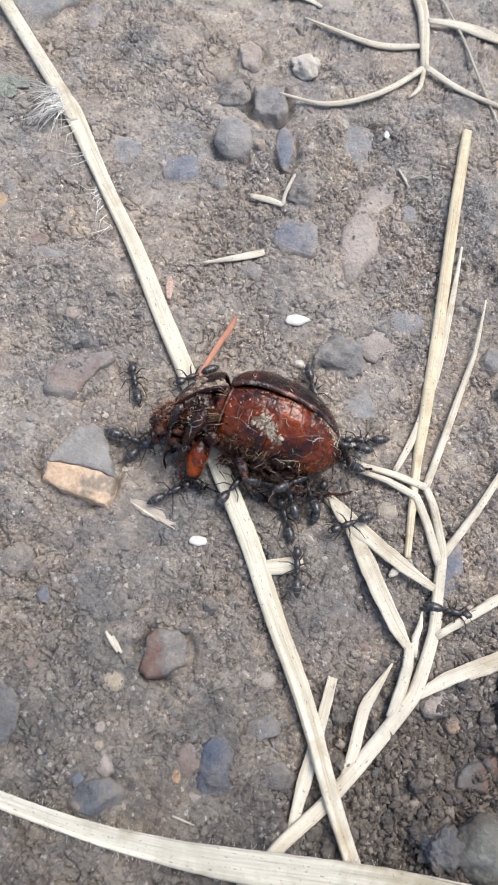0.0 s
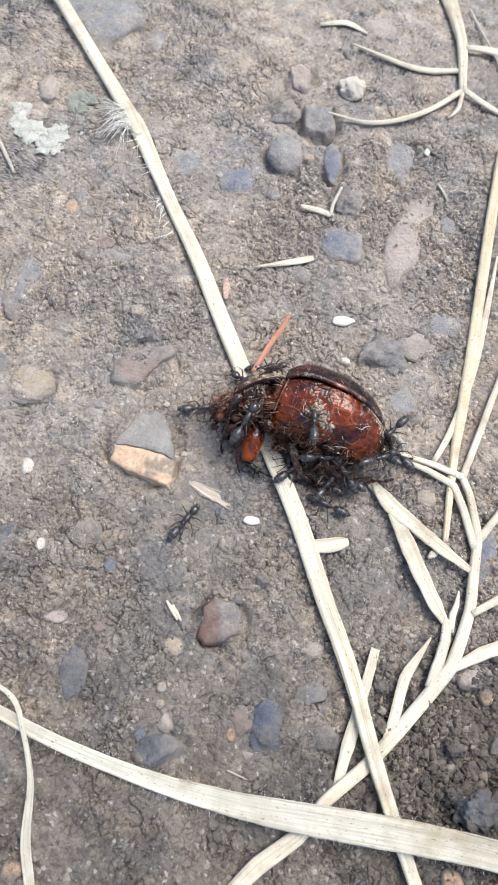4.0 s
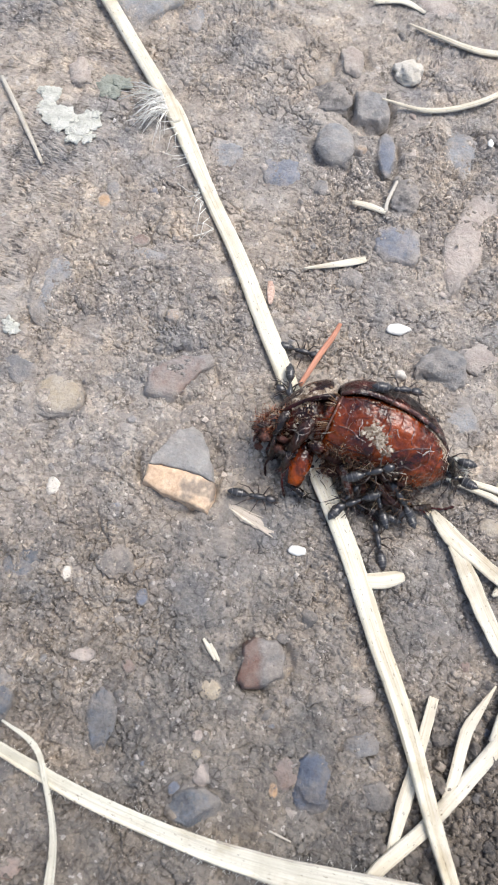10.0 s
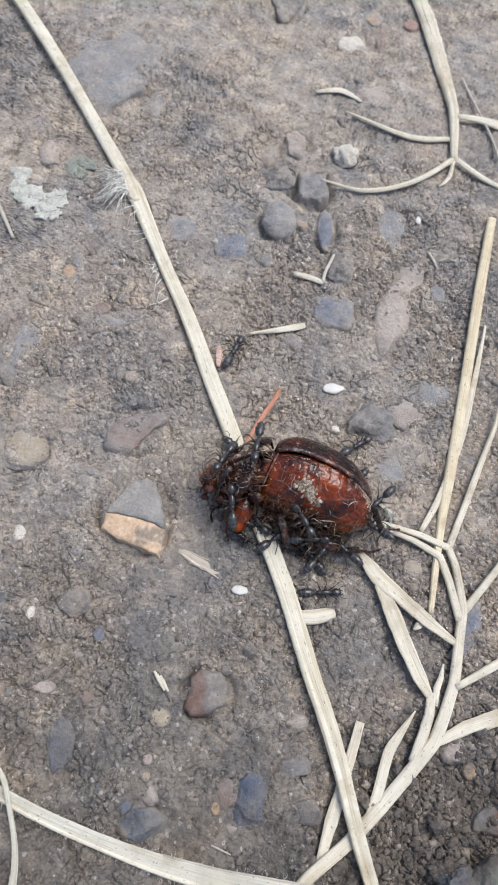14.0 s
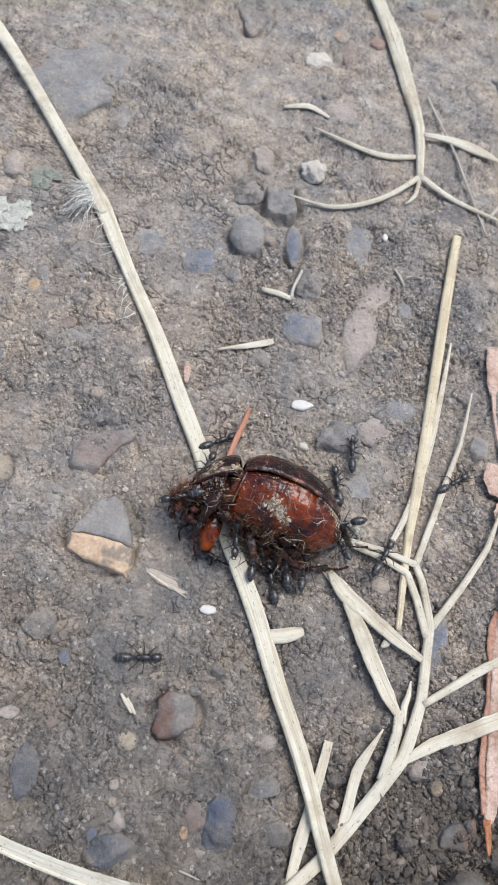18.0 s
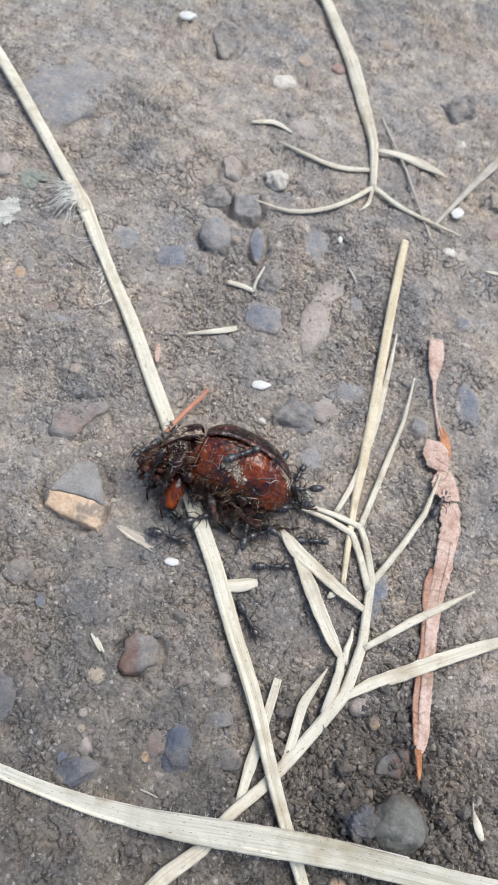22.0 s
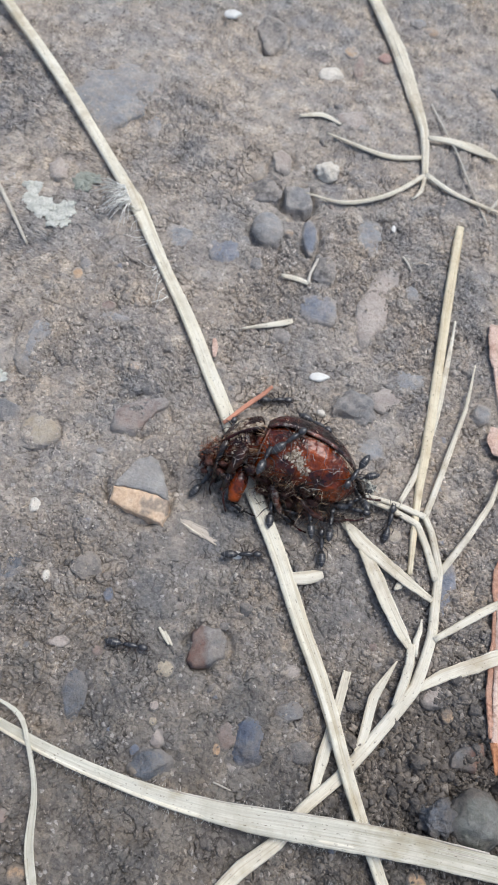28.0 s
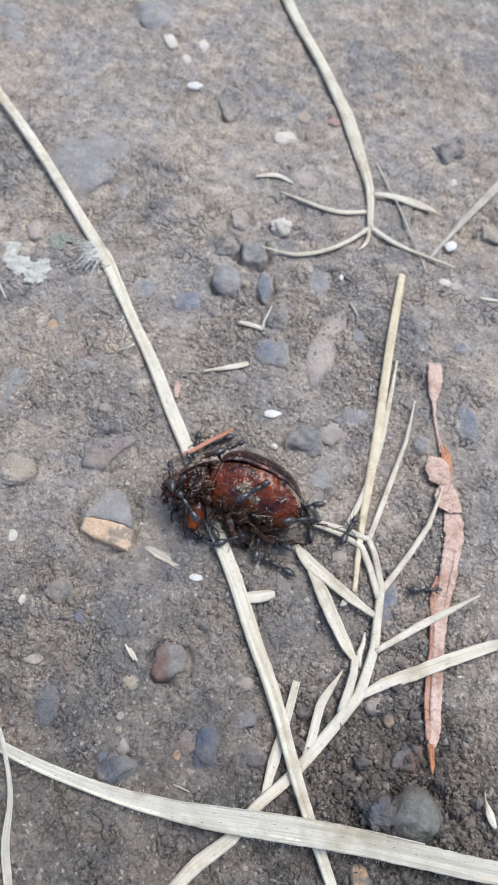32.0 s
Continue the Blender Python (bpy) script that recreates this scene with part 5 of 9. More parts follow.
def build_panicle():
    """The branched dry grass head beside the beetle."""
    root = tagged(empty("dry_panicle"), "branched pale dry grass head with leafy twigs", "dry grass")
    stem = [(2.5, -65.9, 1.3, 0.15), (6.9, -60.5, 1.6, 0.22), (9.1, -57.0, 2.0, 0.22), (12.1, -53.4, 1.8, 0.3), (13.9, -49.5, 1.5, 0.3), (16.9, -45.4, 1.6, 0.3), (19.4, -41.0, 1.7, 0.38), (23.1, -33.3, 1.7, 0.45), (23.8, -27.0, 1.5, 0.45), (23.3, -21.7, 1.4, 0.45), (23.0, -18.4, 1.2, 0.45), (21.1, -14.0, 1.1, 0.45), (19.8, -12.2, 1.0, 0.45)]
    link_mesh("main_stem", ribbon_mesh("main_stem", stem, 0.9, TWIG, ridge=0.05, seed=6, tight=0.7), root)
    twigs = [
        [(19.8, -12.2, 1.0, 0.45), (16.0, -11.9, 0.9, 0.6), (11.8, -12.1, 0.6, 0.98), (9.5, -12.3, 0.3, 1.2)],
        [(22.9, -20.0, 1.1, 0.52), (20.8, -16.2, 1.1, 0.52), (19.0, -13.6, 1.0, 0.52), (15.4, -12.8, 0.8, 0.6), (10.9, -12.7, 0.4, 0.9)],
        [(19.8, -12.2, 1.0, 0.45), (21.0, -2.9, 1.0, 0.6), (21.9, 5.1, 0.7, 0.75), (21.8, 12.4, 0.25, 1.05)],
        [(23.2, -18.8, 1.1, 0.45), (25.5, -13.4, 1.0, 0.68), (27.7, -7.4, 0.9, 0.9), (28.6, -0.9, 0.3, 1.35)],
        [(24.0, -27.2, 0.9, 0.45), (28.9, -22.2, 1.3, 0.68), (33.0, -18.5, 1.0, 0.9), (36.5, -15.3, 0.3, 1.12)],
        [(22.1, -25.2, 0.2, 0.6), (22.2, -26.7, 0.7, 0.52), (22.0, -28.0, 0.9, 0.45), (22.2, -29.8, 0.8, 0.38)],
        [(21.5, -28.6, 1.2, 0.5), (21.8, -30.9, 1.3, 0.45), (21.7, -32.9, 1.35, 0.4), (21.5, -34.6, 1.25, 0.38), (21.2, -36.0, 0.8, 0.35)],
        [(18.1, -22.7, 0.4, 0.3), (18.5, -22.1, 0.95, 0.3), (19.2, -21.2, 0.6, 0.3)],
        [(8.6, -16.0, 0.25, 0.3), (9.8, -16.7, 0.75, 0.34), (10.9, -17.2, 1.2, 0.36)],
    ]
    for k, rows in enumerate(twigs):
        link_mesh("twig", ribbon_mesh("twig", rows, 0.6, TWIG, seed=20 + k, tight=0.85, ridge=0.03, ragged=0.1), root)
    leaves = [
        ([(23.1, -33.6, 0.8, 0.45), (26.0, -30.9, 1.7, 0.52), (30.1, -28.0, 2.2, 0.68), (34.2, -25.1, 2.2, 0.83), (37.7, -22.7, 2.0, 0.9), (41.1, -20.5, 1.6, 0.9), (45.6, -17.7, 0.6, 0.9)], 0.12),
        ([(10.0, -16.5, 0.7, 0.3), (11.0, -17.3, 1.6, 0.34), (12.5, -18.4, 2.1, 0.38), (15.4, -19.7, 1.9, 0.45), (19.1, -21.3, 1.8, 0.52), (22.8, -22.6, 0.9, 0.6)], 0.1),
        ([(12.9, -19.1, 1.5, 0.38), (14.3, -20.7, 1.9, 0.38), (15.9, -22.7, 2.1, 0.38), (17.7, -25.0, 2.1, 0.38), (19.8, -27.5, 1.8, 0.45), (21.6, -29.3, 0.8, 0.45)], 0.12),
        ([(18.2, -42.8, 0.8, 0.3), (18.6, -40.2, 1.4, 0.38), (18.6, -36.0, 1.4, 0.45), (19.4, -33.5, 1.0, 0.52), (20.3, -31.0, 0.2, 0.6)], 0.15),
        ([(14.6, -48.0, 1.0, 0.15), (14.7, -44.1, 1.7, 0.22), (14.8, -40.6, 1.6, 0.22), (14.9, -37.8, 1.5, 0.22), (14.9, -34.0, 1.3, 0.3)], 0.1),
    ]
    for k, (rows, fold) in enumerate(leaves):
        link_mesh("leaf", ribbon_mesh("leaf", rows, 0.28, TWIG, fold=fold, ridge=0.04, ragged=0.15, seed=30 + k, tight=0.5), root, "split papery dry leaf" if k < 3 else "")
    crack = [(15.6, -21.6, 0.1, 0.62), (17.5, -24.3, 0.2, 0.62), (19.4, -26.8, 0.2, 0.66), (20.7, -28.6, 0.1, 0.66)]
    link_mesh("crack", ribbon_mesh("crack", crack, 0.16, SHRED, seed=47, ragged=0.4, step=0.4), root, "dark split along the leaf")


build_panicle()

stick = [(15.0, 36.7, 1.4, 0.48), (15.2, 33.1, 1.6, 0.44), (16.0, 20.4, 1.7, 0.32), (17.1, 8.8, 1.6, 0.2), (18.0, -2.8, 1.6, 0.08), (18.4, -10.2, 1.2, 0.04), (19.5, -20.3, 0.8, 0)]
ob = tagged(empty("straw_stick"), "straight tan dry grass stem lying beside the twigs", "straw")
link_mesh("stem", ribbon_mesh("stem", stick, 1.0, STRAW_TAN, ridge=0.05, seed=40), ob)
link_mesh("sheath", ribbon_mesh("sheath", [(17.6, 18.8, 0.3, 0.32), (18.1, 10.3, 0.9, 0.24), (18.3, 2.0, 0.9, 0.16), (17.5, -5.9, 1.0, 0.08), (16.2, -11.3, 0.7, 0.04)], 0.4, TWIG, seed=41), ob, "thin split sheath along the stem")


def build_fork():
    root = tagged(empty("forked_twig"), "forked pale dry grass twig with curved side branches", "dry grass")
    stem = [(-35.6, 122.0, 3.2, 0.49), (-27.5, 108.4, 3.0, 0.49), (-21.7, 98.8, 2.7, 0.49), (-11.9, 85.0, 2.5, 0.45), (-4.4, 74.0, 2.9, 0.42), (0.8, 64.2, 2.9, 0.39), (5.1, 54.8, 1.9, 0.35), (7.4, 45.1, 1.2, 0.32)]
    link_mesh("main_stem", ribbon_mesh("main_stem", stem, 1.2, TWIG, ridge=0.05, seed=50, tight=0.4), root)
    link_mesh("sheath", ribbon_mesh("sheath", [(-9.6, 82.0, 1.2, 1.0), (-5.0, 75.6, 2.2, 1.0), (-0.6, 67.8, 2.6, 1.0), (2.6, 61.2, 2.0, 0.95), (4.3, 57.4, 0.6, 0.9)], 0.3, TWIG, ragged=0.3, ridge=0.04, seed=56, step=0.4), root, "shaggy torn sheath round the stem")
    for k, rows in enumerate([
        [(6.6, 49.2, 0.9, 0.32), (2.0, 47.2, 1.2, 0.32), (-2.2, 46.7, 1.0, 0.32), (-10.1, 47.2, 0.3, 0.39)],
        [(6.0, 53.1, 1.0, 0.32), (9.5, 53.6, 1.5, 0.35), (13.6, 53.5, 2.3, 0.35), (16.6, 53.1, 1.4, 0.4), (18.6, 52.6, 0.3, 0.42)],
        [(7.4, 45.3, 1.0, 0.32), (3.0, 38.6, 0.9, 0.32), (-3.2, 34.4, 0.8, 0.35), (-9.9, 33.9, 0.3, 0.49)],
        [(7.5, 45.2, 1.1, 0.32), (12.3, 43.1, 1.0, 0.32), (16.6, 42.4, 0.8, 0.35), (23.6, 42.0, 0.3, 0.42)],
        [(7.4, 45.2, 0.7, 0.32), (7.4, 41.4, 0.7, 0.28), (6.4, 39.3, 0.3, 0.28)],
    ]):
        link_mesh("branch", ribbon_mesh("branch", rows, 0.6, TWIG, seed=51 + k), root)


build_fork()

strip_thing("grass_needle", [(5.0, 62.0, 0.3, 0.15), (13.5, 47.8, 0.45, 0.15), (19.0, 39.0, 0.3, 0.15)], 0.3, SHRED, "thin grey-brown dry grass needle", seed=60)
strip_thing("straw_curl", [(-15.5, 49.6, 0.6, 0.15), (-12.0, 51.3, 1.2, 0.25), (-8.5, 50.5, 0.5, 0.2)], 0.4, TWIG, "small curled straw fragment on soil", seed=61)
strip_thing("straw_stick", [(18.7, 41.6, 0.5, 0.3), (23.2, 52.8, 1.3, 0.3), (28.4, 64.7, 2.0, 0.3), (36.0, 82.0, 2.2, 0.3)], 0.9, SHRED, "grey-tan dry grass stem lying on soil", seed=62)
strip_thing("straw_sliver", [(-54.9, 17.9, 0.6, 0.15), (-49.8, 12.9, 0.7, 0.15), (-44.8, 7.8, 0.5, 0.15)], 0.4, SHRED, "thin straight pale straw sliver on soil", seed=63)
strip_thing("straw_chip", [(-11.5, 6.5, 0.3, 0.1), (-8.2, 8.3, 0.9, 0.1), (-5.8, 9.8, 1.1, 0.1), (-5.1, 10.3, 0.8, 0.1)], 0.45, TWIG, "small pointed pale straw chip on soil", seed=64, step=0.4)
strip_thing("straw_bit", [(-8.9, 17.1, 0.7, 0.15), (-6.6, 17.2, 1.0, 0.15), (-4.7, 17.0, 0.7, 0.15)], 0.5, TWIG, "short cream straw fragment on soil", seed=65, step=0.4)
strip_thing("straw_bit", [(-4.8, 17.0, 0.6, 0.25), (-4.9, 19.1, 0.5, 0.2), (-4.5, 22.4, 0.7, 0.2)], 0.4, SHRED, "thin bent straw fragment on soil", seed=66, step=0.4)
strip_thing("husk", [(4.6, -26.1, 1.6, 0.1), (6.9, -25.2, 1.9, 0.15), (8.3, -24.4, 1.6, 0.15), (9.0, -24.0, 0.9, 0.1)], 0.7, TWIG, "rounded cream husk tip poking from under the stalk", seed=67, step=0.3)
strip_thing("husk_flake", [(-10.2, -22.9, 0.5, 0.02), (-8.7, -23.1, 1.2, 0.02), (-6.8, -23.4, 1.4, 0.02), (-5.0, -23.7, 0.8, 0.02), (-4.4, -23.9, 0.2, 0.02)], 0.12, HUSK_SOILED, "thin soiled husk flake pressed into soil", seed=68, step=0.25, fold=0.1, ragged=0.5, lift=-0.25)
for i, (xa, ya, xb, yb, w) in enumerate(((-9.6, -23.3, -6.7, -24.0, 0.3), (-7.9, -23.4, -4.6, -24.5, 0.34), (-8.8, -22.7, -6.2, -22.9, 0.2))):
    mx, my = (xa + xb) / 2 + 0.1, (ya + yb) / 2 - 0.12
    strip_thing("husk_fibre", [(xa, ya, w * 0.4, 0.05), (mx, my, w, 0.05), (xb, yb, w * 0.3, 0.02)], 0.14, HUSK_SOILED if i else TWIG, "short cream fibre of a torn husk on soil", seed=170 + i, step=0.25, lift=-0.06)
strip_thing("straw_flake", [(-7.8, -36.3, 0.3, 0.1), (-6.9, -37.0, 0.6, 0.15), (-6.0, -37.8, 0.3, 0.1)], 0.25, TWIG, "tiny pale straw flake on soil", seed=69, step=0.3)
strip_thing("straw_flake", [(-7.0, -36.5, 0.25, 0.1), (-6.4, -37.1, 0.5, 0.12), (-5.6, -37.8, 0.25, 0.1)], 0.2, TWIG, "tiny pale straw flake on soil", seed=70, step=0.3)


for rows, mat, label, sd in (
    ([(7.7, 27.9, 0.35, 0.1), (8.7, 26.8, 0.45, 0.15), (9.6, 25.6, 0.25, 0.1)], SHRED, "tiny brown twig fragment on soil", 81),
    ([(9.2, 26.6, 0.2, 0.1), (10.4, 27.5, 0.3, 0.15), (11.7, 27.6, 0.2, 0.1)], SHRED, "tiny tan straw fibre on soil", 82),
    ([(29.2, 37.6, 0.4, 0.2), (31.0, 38.0, 0.7, 0.2), (32.6, 38.3, 0.4, 0.2)], TWIG, "short pale straw bit on soil", 83),
    ([(3.7, -50.0, 0.2, 0.1), (4.8, -50.1, 0.25, 0.1), (5.9, -50.2, 0.15, 0.1)], SHRED, "tiny tan straw fibre on soil", 84),
):
    strip_thing("straw_bit", rows, 0.25, mat, label, seed=sd, step=0.4)


def build_bark():
    root = tagged(empty("bark_strip"), "thin torn strip of pinkish bark lying on soil", "bark")
    pieces = [
        ("flap", [(23.7, 20.7, 2.35), (24.0, 19.2, 2.55), (24.4, 17.4, 2.43), (24.6, 15.5, 1.88), (24.9, 13.7, 0.83)], 0.4, BARK, ""),
        ("thread", [(24.8, 14.1, 0.73), (25.6, 10.4, 0.51), (26.4, 8.2, 0.41), (27.2, 6.4, 0.7), (27.8, 5.2, 1.2)], 0.55, BARK, "thin twisted thread of bark"),
        ("torn_shoulder", [(27.4, 6.5, 0.9), (28.3, 5.0, 1.9), (28.9, 3.3, 2.2), (29.3, 1.2, 1.2)], 0.6, BARK_TIP, "orange-brown torn shoulder"),
        ("strip", [(30.3, -3.0, 1.4), (30.8, -4.1, 2.7), (31.2, -5.4, 3.35), (31.5, -7.5, 3.4), (31.6, -10.0, 3.2), (31.8, -13.3, 2.85), (31.7, -16.6, 2.55), (31.8, -19.8, 2.65), (32.0, -22.1, 2.4), (32.4, -25.0, 2.25), (32.9, -28.4, 2.2), (33.3, -31.2, 2.2), (33.6, -33.8, 2.0), (33.7, -35.5, 1.7), (33.5, -36.4, 1.45)], 0.4, BARK, ""),
        ("side_flake", [(30.4, -14.3, 0.6), (30.3, -16.4, 1.2), (30.5, -18.8, 1.2), (31.0, -20.5, 0.8)], 0.25, BARK_EDGE, "salmon flake of inner bark"),
        ("inner_layer", [(31.0, -19.5, 0.8), (31.1, -22.1, 1.0), (31.5, -25.0, 0.9), (31.8, -28.4, 1.1), (32.2, -31.2, 1.1), (32.6, -33.8, 0.9), (32.9, -35.9, 0.5)], 0.2, BARK_EDGE, "salmon inner bark showing along the edge"),
        ("raised_ridge", [(31.6, -5.0, 0.3), (32.1, -8.0, 0.5), (32.3, -12.0, 0.5), (32.1, -17.0, 0.5), (32.5, -22.5, 0.5), (33.2, -28.0, 0.5), (33.8, -33.5, 0.35)], 0.58, BARK, ""),
        ("torn_tip", [(33.3, -36.2, 1.15), (33.9, -38.1, 0.9), (34.2, -39.5, 0.4)], 0.4, BARK_TIP, "orange-brown torn tip"),
    ]
    for k, (name, rows, up, mat, label) in enumerate(pieces):
        link_mesh(name, ribbon_mesh(name, [(*r, up) for r in rows], 0.32, mat, ragged=0.2 if name != "thread" else 0.1, ridge=0.04, seed=71 + k, step=0.3, sides=18, tight=0.5), root, label)
    plates = [
        (27.7, 1.9, 1.0, [(-28, 22), (-2, 28), (18, 18), (22, -8), (30, -28), (8, -34), (-18, -30), (-30, -4)]),
        (30.0, -1.9, 0.75, [(-25, 22), (0, 32), (14, 10), (30, -25), (6, -34), (-22, -32), (-32, -8)]),
    ]
    for x, y, up, ring in plates:
        bm, n = bmesh.new(), len(ring) * 4
        rows = []
        for f, z in ((0.97, -0.22), (1.0, 0.0), (0.8, 0.03), (0.45, 0.05)):
            row = []
            for k in range(n):
                (xa, ya), (xb, yb), u = ring[k // 4], ring[(k // 4 + 1) % len(ring)], k % 4 / 4
                v = Vector(((xa + (xb - xa) * u) * f, (ya + (yb - ya) * u) * f, 0.0)) * 0.072
                v += Vector((x, y, support(x, y, 1.5) + up + z)) + noise.noise_vector(Vector((v.x + x, v.y, 1.0)) * 1.6) * 0.22
                row.append(bm.verts.new(v * MM))
            rows.append(row)
        for p, q in zip(rows, rows[1:]):
            for k in range(n):
                bm.faces.new((p[k], p[(k + 1) % n], q[(k + 1) % n], q[k]))
        bm.faces.new(rows[-1])
        bm.faces.new(rows[0])
        bmesh.ops.recalc_face_normals(bm, faces=bm.faces)
        part("crumpled_plate", bm, BARK, root, "", False)


build_bark()
strip_thing("bark_sliver", [(-14.5, 2.9, 0.6, 0.2), (-14.0, 1.6, 1.0, 0.3), (-13.6, 0.1, 0.5, 0.2)], 0.3, BARK, "tiny pinkish bark sliver on soil", "bark", seed=74, step=0.3)


# ---- seeds and lichen ----
def seed_thing(name, x, y, ln, wd, turn, label, point=True):
    bm = lump_bm((ln / 2, wd / 2, wd * 0.2), 0.12, 1.4, 5, 3)
    if point:
        for v in bm.verts:
            k = v.co.x / (ln / 2 * MM)
            if k > 0:
                v.co.y *= 1 - 0.72 * k**1.4
    ob = part(name, bm, SEED, None)
    ob.matrix_world = pose(x * MM, y * MM, (support(x, y, 0.8) + wd * 0.14) * MM, 0, 0, turn)
    tagged(ob, label, "seed", "white seeds")


seed_thing("seed", 1.15, 3.05, 3.0, 1.5, 20, "white teardrop-shaped seed lying on soil")
seed_thing("seed", -1.9, -25.1, 1.9, 1.05, 12, "small white oval seed lying on soil", False)
seed_thing("seed", -33.3, 67.2, 3.3, 2.2, 30, "white seed lying on soil")
seed_thing("seed", 5.0, 32.6, 1.4, 0.8, 100, "tiny white seed husk on soil")
strip_thing("seed", [(41.0, -39.6, 0.1, 0.2), (41.3, -40.6, 0.3, 0.2), (42.0, -41.9, 1.2, 0.2), (42.6, -42.9, 0.9, 0.2), (42.8, -43.3, 0.3, 0.2)], 0.5, TWIG, "pale straw-coloured tailed grass seed on soil", "seed", seed=96, step=0.25)
seed_thing("seed", 22.2, 46.7, 2.8, 2.0, 60, "shiny pale flake on soil", False)


def lichen(lobes, seed, label, mat=LICHEN):
    """Thin crinkled plates, each lobe given by x, y and radius."""
    x0, y0 = sum(p[0] for p in lobes) / len(lobes), sum(p[1] for p in lobes) / len(lobes)
    root = tagged(empty("lichen", pose(x0 * MM, y0 * MM, (support(x0, y0, 2) - 0.15) * MM)), label, "lichen")
    for k, (x, y, r) in enumerate(lobes):
        bm = bmesh.new()
        rings, n = [], 42
        for f, drop in ((0.96, 0.22), (1.0, 0.1), (0.97, 0.03), (0.6, 0.0), (0.25, 0.02)):
            ring = []
            for i in range(n):
                t = 2 * math.pi * i / n
                q = r * f * (1 + 0.5 * noise.noise(Vector((math.cos(t) * 1.5, math.sin(t) * 1.5, seed + k * 3.1))) + 0.3 * noise.noise(Vector((math.cos(t) * 4.5, math.sin(t) * 4.5, seed + k * 3.1))))
                z = 0.2 - drop + 0.3 * noise.noise(Vector((q * math.cos(t) * 1.4, q * math.sin(t) * 1.4, k * 5.1 + seed))) + 0.04 * (k % 3)
                ring.append(bm.verts.new((q * math.cos(t) * MM, q * math.sin(t) * MM, z * MM)))
            rings.append(ring)
        for a, b in zip(rings, rings[1:]):
            for i in range(n):
                bm.faces.new((a[i], a[(i + 1) % n], b[(i + 1) % n], b[i]))
        bm.faces.new(rings[-1])
        bmesh.ops.recalc_face_normals(bm, faces=bm.faces)
        ob = part("lobe", bm, mat, root)
        ob.location = ((x - x0) * MM, (y - y0) * MM, 0)


lichen([(-48.4, 18.1, 1.3), (-48.0, 15.9, 1.3), (-45.9, 15.0, 1.8), (-43.9, 14.9, 1.7), (-42.5, 16.1, 1.4), (-43.2, 13.2, 1.0), (-41.8, 13.9, 0.9), (-49.4, 18.0, 0.75), (-42.1, 17.3, 0.65)], 81, "cream-white lobed lichen flake lying on soil")
lichen([(-42.6, 22.6, 1.6), (-41.3, 23.4, 1.1), (-41.6, 21.5, 0.9)], 91, "small grey-green lichen flake on soil", LICHEN_GREEN)
lichen([(-39.5, -12.4, 0.6), (-38.7, -12.9, 0.7), (-39.2, -13.2, 0.5)], 101, "tiny white lichen crumb on soil")
stone("stone", -46.5, 22.8, 3.4, 4.0, 0.7, 20, ST_PINK, "pale pinkish knobbly stone in soil", 401, 4, 0.3)


# ---- the dead beetle ----
from mathutils.bvhtree import BVHTree


def frame_of(origin, toward, lean):
    """A body frame at origin: x runs towards a point, the underside leans by that angle from straight up to the south."""
    x = (Vector(toward) - Vector(origin)).normalized()
    under = Vector((0, -math.sin(radians(lean)), math.cos(radians(lean))))
    z = -(under - x * under.dot(x)).normalized()
    y = z.cross(x)
    m = Matrix((x, y, z)).transposed().to_4x4()
    m.translation = Vector(origin)
    return m


def loft_bm(frame_m, stations, arc, sides, bumps=0.0, seed=0, keep=None, caps=False, bow=0.0):
    """A skin over stations (x, half width, height, shift in z); arc gives the angles that it covers, 0 at +y and 90 at +z."""
    bm = bmesh.new()
    st = spline([(s[0], 0.0, s[1], s[2], s[3] if len(s) > 3 else 0.0) for s in stations], 0.4)
    rows = []
    off = Vector((seed * 3.1, seed * 1.7, 0))
    for x, _, w, h, dz in st:
        row = []
        for k in range(sides + 1):
            a = radians(arc[0] + (arc[1] - arc[0]) * k / sides)
            p = Vector((x - bow * math.sin(a) ** 2 * math.sin(a) - 0.5 * bow * math.cos(a), w * math.cos(a), h * math.sin(a) + dz))
            if bumps:
                p += Vector((0, math.cos(a), math.sin(a))) * bumps * noise.noise(p * 0.9 + off)
            row.append(bm.verts.new((frame_m @ p) * MM))
        rows.append((x, row))
    for (xa, ra), (xb, rb) in zip(rows, rows[1:]):
        for k in range(sides):
            a = radians(arc[0] + (arc[1] - arc[0]) * (k + 0.5) / sides)
            if keep is None or keep(0.5 * (xa + xb), a):
                bm.faces.new((ra[k], rb[k], rb[k + 1], ra[k + 1]))
    if caps:
        bm.faces.new(rows[0][1])
        bm.faces.new(rows[-1][1][::-1])
    loose = [v for v in bm.verts if not v.link_faces]
    bmesh.ops.delete(bm, geom=loose, context="VERTS")
    bmesh.ops.recalc_face_normals(bm, faces=bm.faces)
    return bm


def thicken(bm, mm):
    bmesh.ops.solidify(bm, geom=bm.faces[:], thickness=mm * MM)
    return bm


def body_profile(x):
    """Half width share along the hind body, from the waist at 0 to the tail at 12.6."""
    u = min(1.0, max(0.0, x / 12.6))
    if u < 0.36:
        return 0.98 - 0.3 * (1 - u / 0.36) ** 3.2
    return max(0.05, 0.98 * math.sqrt(max(0.0, 1 - ((u - 0.36) / 0.65) ** 2.3)))


